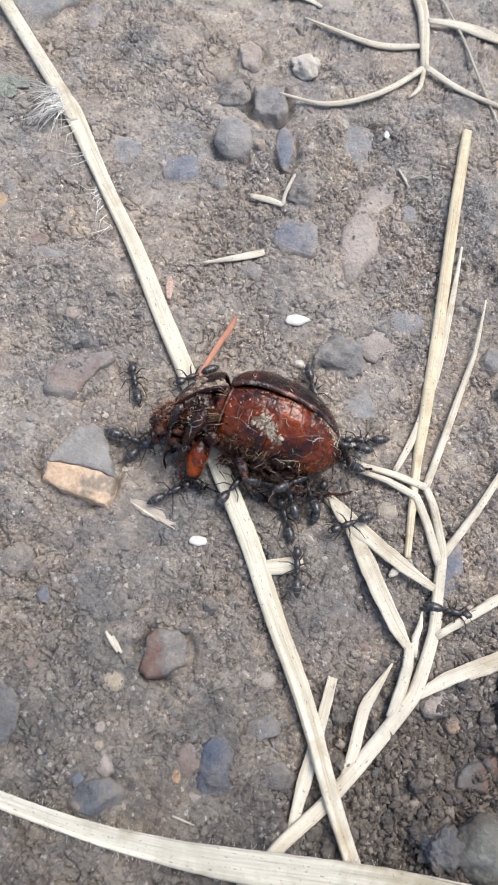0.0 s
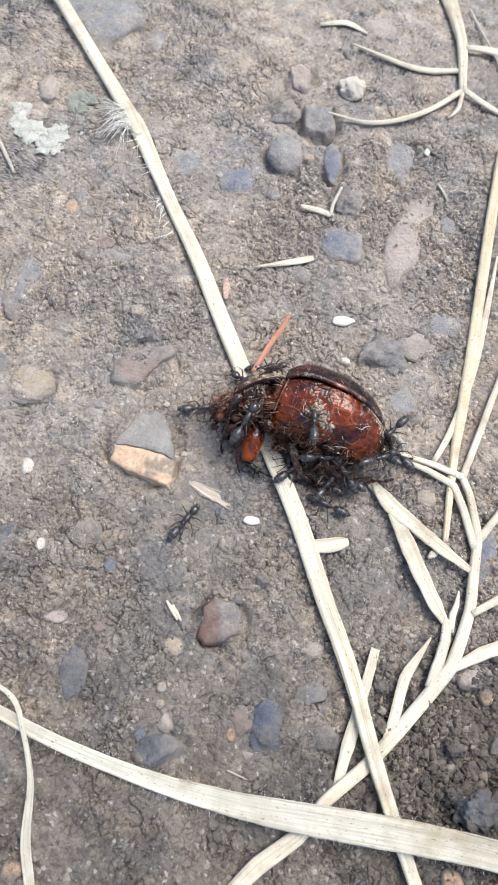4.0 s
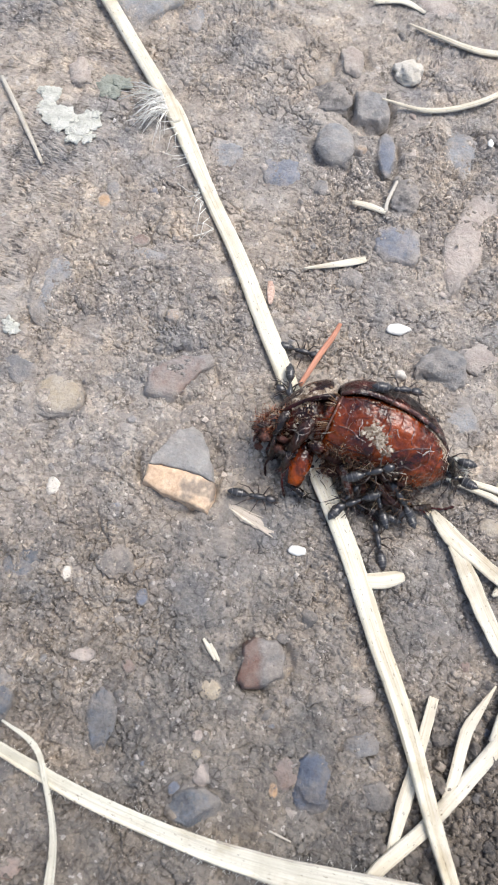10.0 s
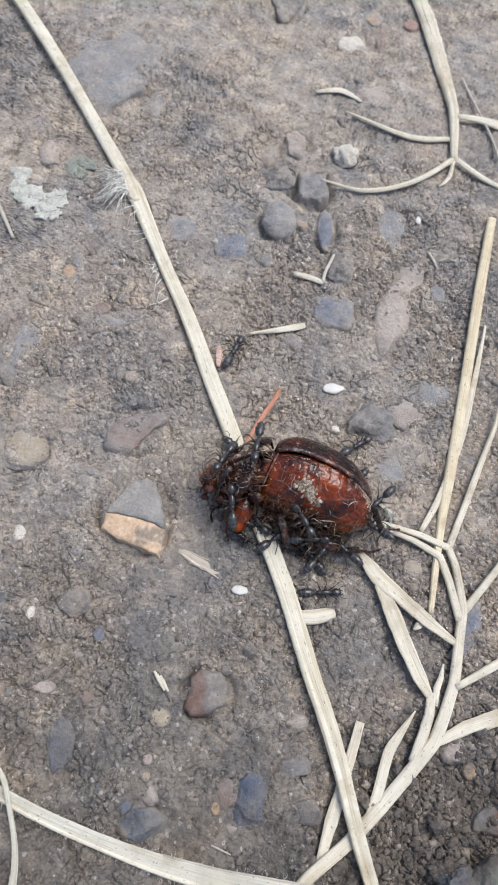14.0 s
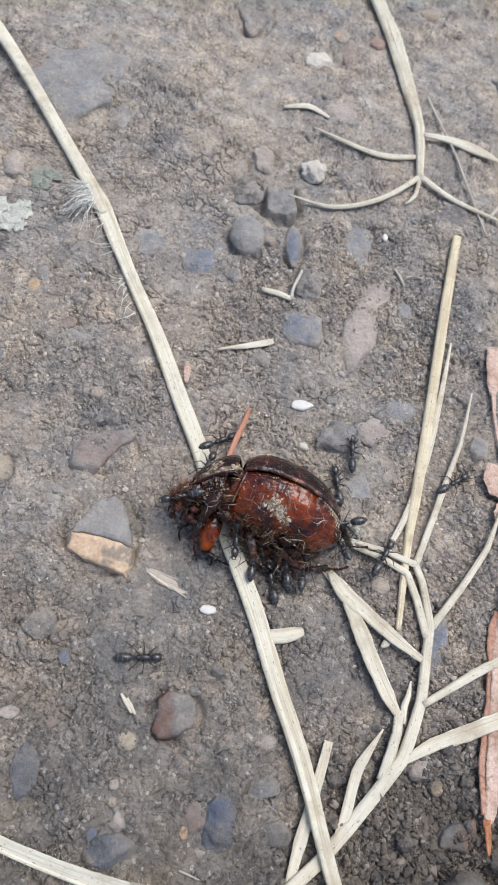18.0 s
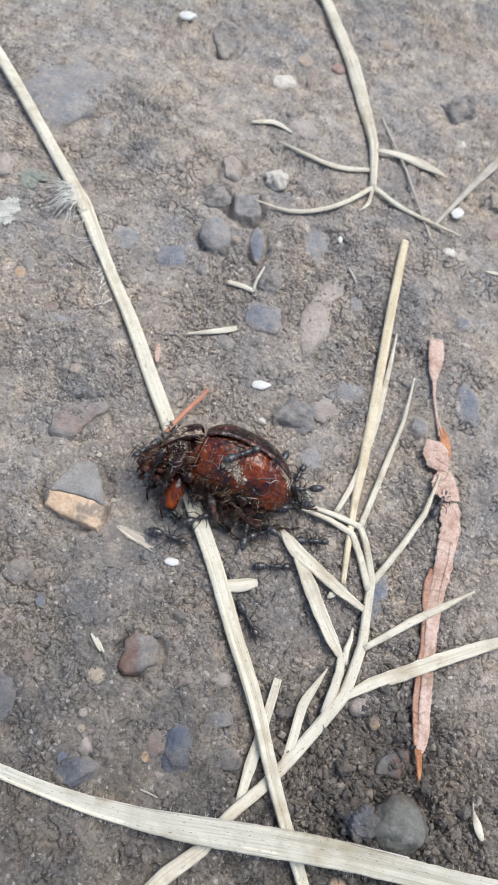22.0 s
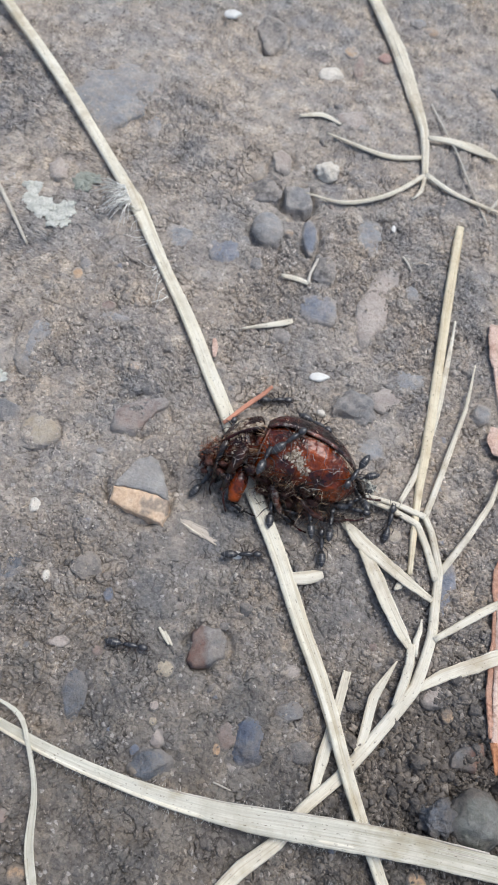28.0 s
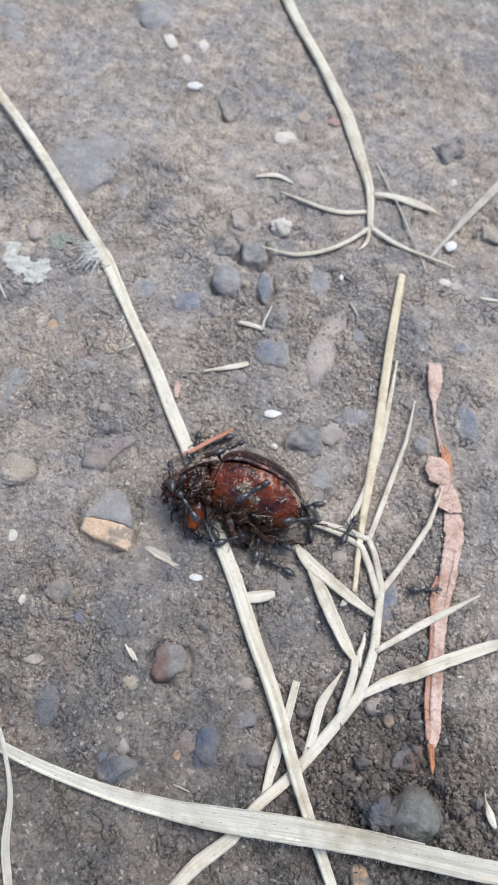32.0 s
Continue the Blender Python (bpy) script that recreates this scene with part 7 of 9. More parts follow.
def build_ant():
    """A black ant about five and a half millimetres long, head towards +x, feet at z 0."""
    root = tagged(empty("ant"), "glossy black ant walking over the ground and beetle", "ant", "ants round the beetle")

    def blob(name, c, r, mat, parent, label="", squash=1.0):
        bm = bmesh.new()
        bmesh.ops.create_uvsphere(bm, u_segments=16, v_segments=10, radius=1)
        for v in bm.verts:
            p = v.co
            if squash != 1.0 and p.x < 0:
                p.y *= 1 - (1 - squash) * p.x * p.x
                p.z *= 1 - (1 - squash) * p.x * p.x
            v.co = Vector((p.x * r[0] + c[0], p.y * r[1] + c[1], p.z * r[2] + c[2])) * MM * ANT_SIZE
        return part(name, bm, mat, parent, label)

    def tube(points, radii, sides):
        return tube_bm([(ANT_SIZE * x, ANT_SIZE * y, ANT_SIZE * z) for x, y, z in points], [ANT_SIZE * r for r in radii], sides)

    thorax = blob("thorax", (0.35, 0, 0.78), (0.78, 0.34, 0.36), ANT_BLACK, root, "", 0.6)
    blob("mid_back", (-0.25, 0, 0.72), (0.42, 0.27, 0.29), ANT_BLACK, thorax)
    head = blob("head", (1.58, 0, 0.72), (0.6, 0.44, 0.34), ANT_BLACK, root, "", 0.85)
    for s in (-1, 1):
        part("jaw", tube([(1.98, s * 0.25, 0.62), (2.3, s * 0.22, 0.58), (2.42, s * 0.04, 0.56)], [0.1, 0.08, 0.03], 5), ANT_LEG, head)
        part("antenna", tube([(1.85, s * 0.22, 0.8), (2.1, s * 0.6, 1.0), (2.6, s * 0.7, 0.75), (2.85, s * 0.6, 0.55)], [0.045, 0.035, 0.04, 0.03], 5), ANT_LEG, head)
        blob("eye", (1.58, s * 0.38, 0.85), (0.12, 0.08, 0.1), ANT_LEG, head)
    part("waist", tube([(-0.55, 0, 0.66), (-0.78, 0, 0.84), (-0.98, 0, 0.72)], [0.1, 0.17, 0.1], 7), ANT_BLACK, root)
    gaster = blob("abdomen", (-1.8, 0, 0.82), (1.08, 0.5, 0.47), ANT_BLACK, root, "glossy banded abdomen", 0.55)
    for x, r in ((-1.35, 0.465), (-1.85, 0.5), (-2.35, 0.4)):
        ring = [(x, r * math.cos(a), 0.82 + r * 0.92 * math.sin(a)) for a in np.linspace(0, 2 * math.pi, 15)]
        part("band", tube(ring, [0.05] * 15, 5), ANT_BAND, gaster, "pale band of fine hairs")
    for s in (-1, 1):
        for name, x, knee, foot in (("front_leg", 0.75, (0.5, 0.62), (1.05, 1.1)), ("middle_leg", 0.3, (0.02, 0.78), (-0.15, 1.45)), ("hind_leg", -0.1, (-0.6, 0.7), (-1.45, 1.25))):
            bm = tube([(0, 0, 0), (knee[0] * 0.5, s * knee[1] * 0.5, 0.32), (knee[0], s * knee[1], 0.5), (0.5 * (knee[0] + foot[0]), s * 0.5 * (knee[1] + foot[1]), 0.0), (foot[0] * 0.92, s * foot[1] * 0.93, -0.5), (foot[0] * 1.12, s * foot[1] * 1.1, -0.6)], [0.085, 0.085, 0.06, 0.05, 0.035, 0.02], 5)
            leg = part(name, bm, ANT_LEG, root)
            leg.location = (x * MM * ANT_SIZE, s * 0.2 * ANT_SIZE * MM, 0.64 * ANT_SIZE * MM)
    return root


ANT = build_ant()


def at(x, y, z, rx=0, ry=0, rz=0):
    """A pose from millimetres and degrees."""
    return pose(x * MM, y * MM, z * MM, rx, ry, rz)


def gait(ant, way, k):
    """The legs swing in two tripods while the ant walks and tremble while it feeds."""
    times = np.array([t for t, _ in way])
    place = np.array([m.translation[:] for _, m in way]) / MM
    steps = np.arange(0, 32.01, 0.4)
    swing, phase = [], 0.0
    for t in steps:
        i = min(len(times) - 2, max(0, int(np.searchsorted(times, t)) - 1))
        pace = np.linalg.norm(place[i + 1] - place[i]) / max(0.1, times[i + 1] - times[i])
        phase += 2.2 if pace > 1.5 else 1.1
        swing.append(math.sin(phase + k) * (22 if pace > 1.5 else 9))
    for n, leg in enumerate(o for o in ant.children if "leg" in o.name):
        x, y, z = leg.location
        turn, side = (1 if n % 2 else -1), (1 if y > 0 else -1)
        walk(leg, [(float(t), pose(x, y, z, 8 * side * (0.5 + 0.5 * math.cos(n + 0.9 * i)), 0, s * turn)) for i, (t, s) in enumerate(zip(steps, swing))])


def motions():
    walk(SLIVER, [(0.0, at(-6.9, -6.3, 1.3, 0, -7, 76)), (9.0, at(-6.8, -6.2, 1.3, 0, -7, 76)), (13.0, at(-6.7, -6.5, 1.3, 0, -7, 76)), (17.0, at(-5.5, -7.2, 1.3, 0, -7, 86)), (19.0, at(-5.4, -7.2, 1.3, 0, -7, 86)), (20.0, at(-7.6, -7.4, 1.3, 0, -7, 68)), (26.0, at(-7.9, -7.6, 1.3, 0, -7, 66)), (29.0, at(-7.9, -7.3, 1.3, 0, -7, 51)), (32.0, at(-7.9, -7.4, 1.3, 0, -7, 47))])
    ants = [ANT] + [copy_thing(ANT, pose(0, 0, 0)) for _ in range(19 - 1)]
    way = [
        (0, at(-13.8, -10.6, -0.4, -2, 3, 119)), (0.5, at(-15.6, -6.9, -0.2, 1, 0, 101)), (1, at(-17.5, -3.3, -0.1, 4, -2, 83)), (1.5, at(-12.5, -6.5, -0.1, 1, -2, 125)),
        (2, at(-7.5, -9.8, 0.4, 0, 0, 167)), (3, at(-7.5, -9.8, 0.4, 0, 0, 167)), (4, at(-7.5, -9.8, 0.4, 0, 0, 167)), (5, at(-7.5, -9.8, 0.4, 0, 0, 167)),
        (6, at(-7.5, -9.8, 0.4, 0, 0, 167)), (7, at(-7.5, -9.8, 0.4, 0, 0, 167)), (8, at(-7.5, -9.8, 0.4, 0, 0, 167)), (9, at(-7.5, -9.8, 0.4, 0, 0, 167)),
        (10, at(-7.5, -9.8, 0.4, 0, 0, 167)), (11, at(-7.5, -9.8, 0.4, 0, 0, 167)), (12, at(-7.5, -9.8, 0.4, 0, 0, 167)), (12.5, at(-19.8, -4.9, 0, 0, -2, 140)),
        (13, at(-32.1, -0, 0, 2, -4, 114)), (13.5, at(-19.8, -4.9, 0, 1, -2, 133)), (14, at(-7.5, -9.8, 0.4, 0, 0, 153)), (15, at(-7.5, -9.8, 0.4, 0, 0, 127)),
        (16, at(-7.5, -9.8, 0.4, 0, 0, 101)), (17, at(-7.5, -9.8, 0.4, 0, 0, 75)), (18, at(-7.5, -9.8, 0.4, 0, 0, 84)), (19, at(-7.5, -9.8, 0.4, 0, 0, 120)),
        (20, at(-7.5, -9.8, 0.4, 0, 0, 150)), (21, at(-7.5, -9.8, 0.4, 0, 0, 147)), (22, at(-7.5, -9.8, 0.4, 0, 0, 113)), (23, at(-7.5, -9.8, 0.4, 0, 0, 80)),
        (24, at(-7.5, -9.8, 0.4, 0, 0, 77)), (25, at(-7.5, -9.8, 0.4, 0, 0, 108)), (26, at(-7.5, -9.8, 0.4, 0, 0, 144)), (27, at(-7.5, -9.8, 0.4, 0, 0, 125)),
        (28, at(-7.5, -9.8, 0.4, 0, 0, 106)), (29, at(-7.5, -9.8, 0.4, 0, 0, 87)), (30, at(-7.5, -9.8, 0.4, 0, 0, 74)), (31, at(-7.5, -9.8, 0.4, 0, 0, 98)),
        (32, at(-7.5, -9.8, 0.4, 0, 0, 136)),
    ]
    walk(ants[0], way)
    gait(ants[0], way, 0)
    way = [
        (0, at(-10.3, -17, -0.5, 2, -1, 55)), (1, at(-10.4, -17.6, -0.6, 1, -3, 61)), (1.5, at(-9.7, -17.5, 4.3, 9, -8, 37)), (2, at(-9, -17.5, 4.2, 17, -9, 12)),
        (3, at(-7.5, -17, 4.2, 12, -15, 44)), (4, at(-6, -16.5, 6, 5, -17, 76)), (5, at(-4.4, -16, 5.2, -3, -15, 109)), (6, at(-4.8, -15.2, 5.4, -24, -26, 119)),
        (7, at(-5.2, -15.4, 6.9, 44, -27, 85)), (7.5, at(-2.1, -14.6, 7.5, 15, -27, 94)), (8, at(1.1, -13.8, 8.6, -13, -24, 102)), (8.33, at(-1, -12.9, 8.8, -12, -11, 154)),
        (8.67, at(-3.1, -12, 8.1, -1, -3, -156)), (9, at(-5.2, -11.1, 8, 12, -6, -105)), (9.5, at(-6.7, -10.1, 5.6, 6, -4, -88)), (10, at(-8.2, -9.1, 0.4, 0, 0, -72)),
        (10.33, at(-8.1, -11, 0.4, -7, 10, -131)), (10.67, at(-8, -12.9, 5.8, -19, 8, 169)), (11, at(-7.9, -14.8, 6.2, -24, -2, 110)), (11.5, at(-8.7, -14.8, 5.2, 0, 17, 137)),
        (12, at(-9.5, -14.8, 4.9, 32, 22, 172)), (13, at(-9.5, -14.8, 4.9, 38, -3, -152)), (14, at(-8.4, -13.3, 5.6, 12, -23, -103)), (15, at(-8.4, -11.2, 0.4, -2, -20, -46)),
        (16, at(-8.4, -9.2, 0.4, -6, -7, 9)), (17, at(-8.4, -7.1, 0.4, 1, 3, 61)), (18, at(-7.2, -5.6, -0.6, 0, 1, 42)), (19, at(-7.4, -5.5, -0.6, -1, -2, 53)),
        (19.5, at(-8.1, -3.7, -0.6, 1, -1, 76)), (20, at(-8.9, -1.8, -0.7, 3, -2, 100)), (20.33, at(-6.7, -4.1, -0.6, 16, 3, 149)), (20.67, at(-4.6, -6.3, -0.5, 29, -3, -163)),
        (21, at(-2.5, -8.6, 6.8, 33, -17, -116)), (21.5, at(-6, -11.7, 7.7, 31, -21, -117)), (22, at(-9.5, -14.8, 4.9, 29, -25, -118)), (23, at(-9.5, -14.8, 4.9, 29, -25, -118)),
        (24, at(-9.5, -14.8, 4.9, 29, -25, -118)), (24.5, at(-11.2, -15.8, -0.2, 9, -18, -66)), (25, at(-12.9, -16.9, -0.2, 2, 0, -21)), (25.5, at(-11.3, -9.7, -0.3, 0, 0, 0)),
        (26, at(-9.6, -2.5, -0.7, -1, 0, 21)), (27, at(-6.6, -2.7, -0.7, 1, -1, 21)), (28, at(-3.5, -2.9, -0.5, 2, -1, 21)), (29, at(-0.4, -3.1, -0.6, 4, -2, 21)),
        (29.5, at(-4.9, -6.6, -0.6, 2, -1, 41)), (30, at(-9.3, -10.2, -0.2, 0, 0, 62)), (30.5, at(-14.2, -8.4, -0.2, 1, 1, 87)), (31, at(-19.2, -6.5, 0.5, 2, 1, 112)),
        (31.5, at(-13.6, -6.4, -0.2, 0, 3, 106)), (32, at(-8.1, -6.2, -0.5, -2, 5, 100)),
    ]
    walk(ants[1], way)
    gait(ants[1], way, 1)
    way = [
        (0, at(8.5, -25, 0.6, 1, -3, 105)), (0.5, at(9.6, -27.4, -0.5, 1, -1, 62)), (1, at(10.8, -29.9, -0.5, 0, 1, 18)), (1.33, at(8.7, -26.1, -0.1, 1, 1, 71)),
        (1.67, at(6.6, -22.3, -0.4, 1, 1, 124)), (2, at(4.5, -18.5, -0.8, 1, 0, 177)), (3, at(4.5, -18.5, -0.8, 1, 0, 177)), (4, at(4.5, -18.5, -0.8, 1, 0, 177)),
        (5, at(4.5, -18.5, -0.8, 1, 0, 177)), (6, at(4.5, -18.5, -0.8, 1, 0, 177)), (7, at(4.5, -18.5, -0.8, 1, 0, 177)), (8, at(4.5, -18.5, -0.8, 1, 0, 177)),
        (9, at(4.5, -18.5, -0.8, 1, 0, 177)), (10, at(4.5, -18.5, -0.8, 1, 0, 177)), (10.33, at(3.6, -22.2, -0.5, 2, -2, 128)), (10.67, at(2.7, -25.8, 0.1, 3, -3, 79)),
        (11, at(1.8, -29.5, -0.2, 5, -3, 30)), (12, at(1.1, -28.5, 0, 0, 2, 9)), (12.5, at(-0.1, -25.6, -0.2, -2, 1, 59)), (13, at(-1.3, -22.7, -0.8, -5, 2, 109)),
        (13.5, at(2.9, -22.5, 0.8, -1, -2, 64)), (14, at(7, -22.2, -0.5, 4, -3, 20)), (15, at(8.7, -21.1, -0.5, 2, -3, 19)), (16, at(10.3, -20, -0.5, 1, -3, 19)),
        (17, at(12, -19, 0, -1, -3, 19)), (17.5, at(13.7, -15.9, 0, -1, -1, 47)), (18, at(15.5, -12.9, 0.9, 0, 0, 75)), (18.5, at(14.8, -14.2, 0, 1, -1, 61)),
        (19, at(14.2, -15.6, -0.3, 3, -2, 48)), (19.5, at(15.1, -17.5, -0.3, 2, -1, 34)), (20, at(16.1, -19.4, 0.9, 1, -1, 21)), (20.5, at(13.4, -16, -0.3, 1, 1, 21)),
        (21, at(10.8, -12.6, -0.3, 0, 3, 21)), (21.5, at(12.5, -14.5, -0.5, -2, 3, 21)), (22, at(14.3, -16.3, -0.7, -4, 3, 20)), (22.33, at(12.5, -15.7, -0.1, 0, -18, 74)),
        (22.67, at(10.6, -15.2, -0.1, -17, -33, 135)), (23, at(8.8, -14.6, 4.4, -40, -25, -159)), (23.5, at(7.2, -15.5, 4.9, -25, -48, 145)), (24, at(5.6, -16.4, 3.8, 14, -46, 69)),
        (24.5, at(4.4, -17.1, 2.5, 10, -23, 55)), (25, at(3.2, -17.7, -0.8, 1, -1, 41)), (25.5, at(5.7, -21.9, -0.2, 0, 3, 73)), (26, at(8.2, -26.2, -0.1, 2, 5, 105)),
        (27, at(8, -23.3, -0.3, 1, 3, 105)), (28, at(7.8, -20.4, -0.3, 1, 1, 105)), (29, at(7.6, -17.6, -0.3, 0, -1, 106)), (29.5, at(7.1, -17.4, 1.2, 0, 0, 72)),
        (30, at(6.7, -17.2, -0.3, 0, 0, 39)), (30.5, at(8, -16, -0.3, -1, 0, 29)), (31, at(9.3, -14.8, -0.3, -1, 0, 19)), (31.5, at(9.1, -14.5, -0.3, 17, 8, 23)),
        (32, at(8.9, -14.3, 5.2, 36, 15, 30)),
    ]
    walk(ants[2], way)
    gait(ants[2], way, 2)
    way = [
        (0, at(12.6, -18.9, 0.8, 1, -1, -143)), (0.33, at(13.2, -22.2, -0.6, 2, -1, 160)), (0.67, at(13.8, -25.5, -0.4, 2, -1, 103)), (1, at(14.4, -28.8, -0.7, 2, 0, 46)),
        (1.5, at(10.2, -22.8, -0.6, 7, -16, 94)), (2, at(6, -16.8, 1.6, -3, -29, 147)), (3, at(6, -16.8, 1.6, -3, -29, 147)), (4, at(6, -16.8, 1.6, -3, -29, 147)),
        (5, at(6, -16.8, 1.6, -3, -29, 147)), (6, at(6, -16.8, 1.6, -3, -29, 147)), (7, at(6, -16.8, 1.6, -3, -29, 147)), (8, at(6, -16.8, 1.6, -3, -29, 147)),
        (9, at(6, -16.8, 1.6, -3, -29, 147)), (10, at(6, -16.8, 1.6, -3, -29, 147)), (10.5, at(5.3, -17.7, -0.8, -1, -14, 146)), (11, at(4.5, -18.5, -0.8, 1, 0, 145)),
        (12, at(4.5, -18.5, -0.8, 1, 0, 145)), (13, at(4.5, -18.5, -0.8, 1, 0, 145)), (14, at(4.5, -18.5, -0.8, 1, 0, 145)), (15, at(4.5, -18.5, -0.8, 1, 0, 145)),
        (16, at(4.5, -18.5, -0.8, 1, 0, 145)), (17, at(4.5, -18.5, -0.8, 1, 0, 145)), (18, at(4.5, -18.5, -0.8, 1, 0, 145)), (19, at(4.5, -18.5, -0.8, 1, 0, 145)),
        (19.33, at(6.3, -20.9, -0.5, 1, 0, -171)), (19.67, at(8.1, -23.3, -0.5, 1, 0, -127)), (20, at(10, -25.7, -0.5, 1, 0, -83)), (20.5, at(10.6, -23.7, -0.5, 1, 1, -63)),
        (21, at(11.3, -21.8, -0.4, 2, 1, -42)), (22, at(10.4, -21.2, -0.6, 2, 3, 20)), (22.5, at(7, -20.2, -0.4, 0, 2, 50)), (23, at(3.7, -19.2, -0.7, -3, 2, 80)),
        (23.5, at(-0.9, -23.3, -0.5, -3, -1, 36)), (24, at(-5.6, -27.4, -1, -1, -2, -9)), (25, at(-3.8, -26.7, -0.8, 1, 0, 5)), (25.5, at(-3.7, -24.9, -0.9, 0, -1, 12)),
        (26, at(-3.6, -23.1, -0.9, 0, -2, 19)), (27, at(-2.3, -24, -0.9, 0, -2, 19)), (28, at(-1, -24.9, -0.1, -1, -2, 19)), (29, at(0.3, -25.8, 0, -1, -2, 19)),
        (29.5, at(0.4, -24, -0.3, 0, 0, 63)), (30, at(0.4, -22.1, -0.3, 3, 2, 108)), (30.5, at(-1.2, -18, 0.5, 3, -15, 102)), (31, at(-2.9, -13.8, 7.4, 5, -31, 97)),
        (31.5, at(-2.7, -15.6, 5.6, 0, -16, 118)), (32, at(-2.6, -17.5, 0.5, 1, 0, 137)),
    ]
    walk(ants[3], way)
    gait(ants[3], way, 3)
    way = [
        (0, at(25.1, -24.3, -0.2, -1, -6, 3)), (0.5, at(20.8, -24.6, -0.2, -2, -5, 38)), (1, at(16.5, -24.9, 0.6, -2, -3, 74)), (1.5, at(12.7, -19.8, 0.8, 23, -1, 55)),
        (2, at(8.8, -14.6, 4.4, 46, 9, 39)), (3, at(8.8, -14.6, 4.4, 46, 9, 39)), (4, at(8.8, -14.6, 4.4, 46, 9, 39)), (5, at(8.8, -14.6, 4.4, 46, 9, 39)),
        (6, at(8.8, -14.6, 4.4, 46, 9, 39)), (6.5, at(9.8, -13.6, -0.1, 23, 7, 33)), (7, at(10.8, -12.6, -0.3, 1, 3, 30)), (8, at(10.8, -12.6, -0.3, 1, 3, 30)),
        (9, at(10.8, -12.6, -0.3, 1, 3, 30)), (10, at(10.8, -12.6, -0.3, 1, 3, 30)), (11, at(10.8, -12.6, -0.3, 1, 3, 30)), (12, at(10.8, -12.6, -0.3, 1, 3, 30)),
        (13, at(10.8, -12.6, -0.3, 1, 3, 30)), (14, at(10.8, -12.6, -0.3, 1, 3, 30)), (15, at(10.8, -12.6, -0.3, 1, 3, 30)), (16, at(10.8, -12.6, -0.3, 1, 3, 30)),
        (17, at(10.8, -12.6, -0.3, 1, 3, 30)), (18, at(10.8, -12.6, -0.3, 1, 3, 30)), (18.5, at(18.5, -16, -0.2, 3, 2, 24)), (19, at(26.2, -19.4, -0.3, 5, 1, 18)),
        (19.5, at(18.5, -16, -0.2, 4, 1, 46)), (20, at(10.8, -12.6, -0.3, 3, 2, 74)), (20.5, at(20.1, -10.6, 0.3, 2, 1, 47)), (21, at(29.4, -8.6, -0, 1, 0, 20)),
        (21.5, at(29.5, -6.7, -0.1, 0, 1, 47)), (22, at(29.6, -4.8, -0.1, 0, 2, 74)), (22.33, at(23.3, -7.4, -0.3, 1, 0, 127)), (22.67, at(17.1, -10, -0.3, 0, -2, -180)),
        (23, at(10.8, -12.6, -0.3, -2, -2, -127)), (24, at(10.8, -12.6, -0.3, -2, -2, -127)), (25, at(10.8, -12.6, -0.3, -2, -2, -127)), (26, at(10.8, -12.6, -0.3, -2, -2, -127)),
        (27, at(10.8, -12.6, -0.3, -2, -2, -127)), (28, at(10.8, -12.6, -0.3, -2, -2, -127)), (29, at(10.8, -12.6, -0.3, -2, -2, -127)), (30, at(10.8, -12.6, -0.3, -2, -2, -127)),
        (30.33, at(16, -11.5, -0.3, 1, -4, -174)), (30.67, at(21.1, -10.3, -0.2, 4, -3, 139)), (31, at(26.3, -9.2, -0.1, 5, 0, 92)), (31.5, at(18.6, -10.9, 0.3, 4, 0, 103)),
        (32, at(10.8, -12.6, -0.3, 3, -1, 114)),
    ]
    walk(ants[4], way)
    gait(ants[4], way, 4)
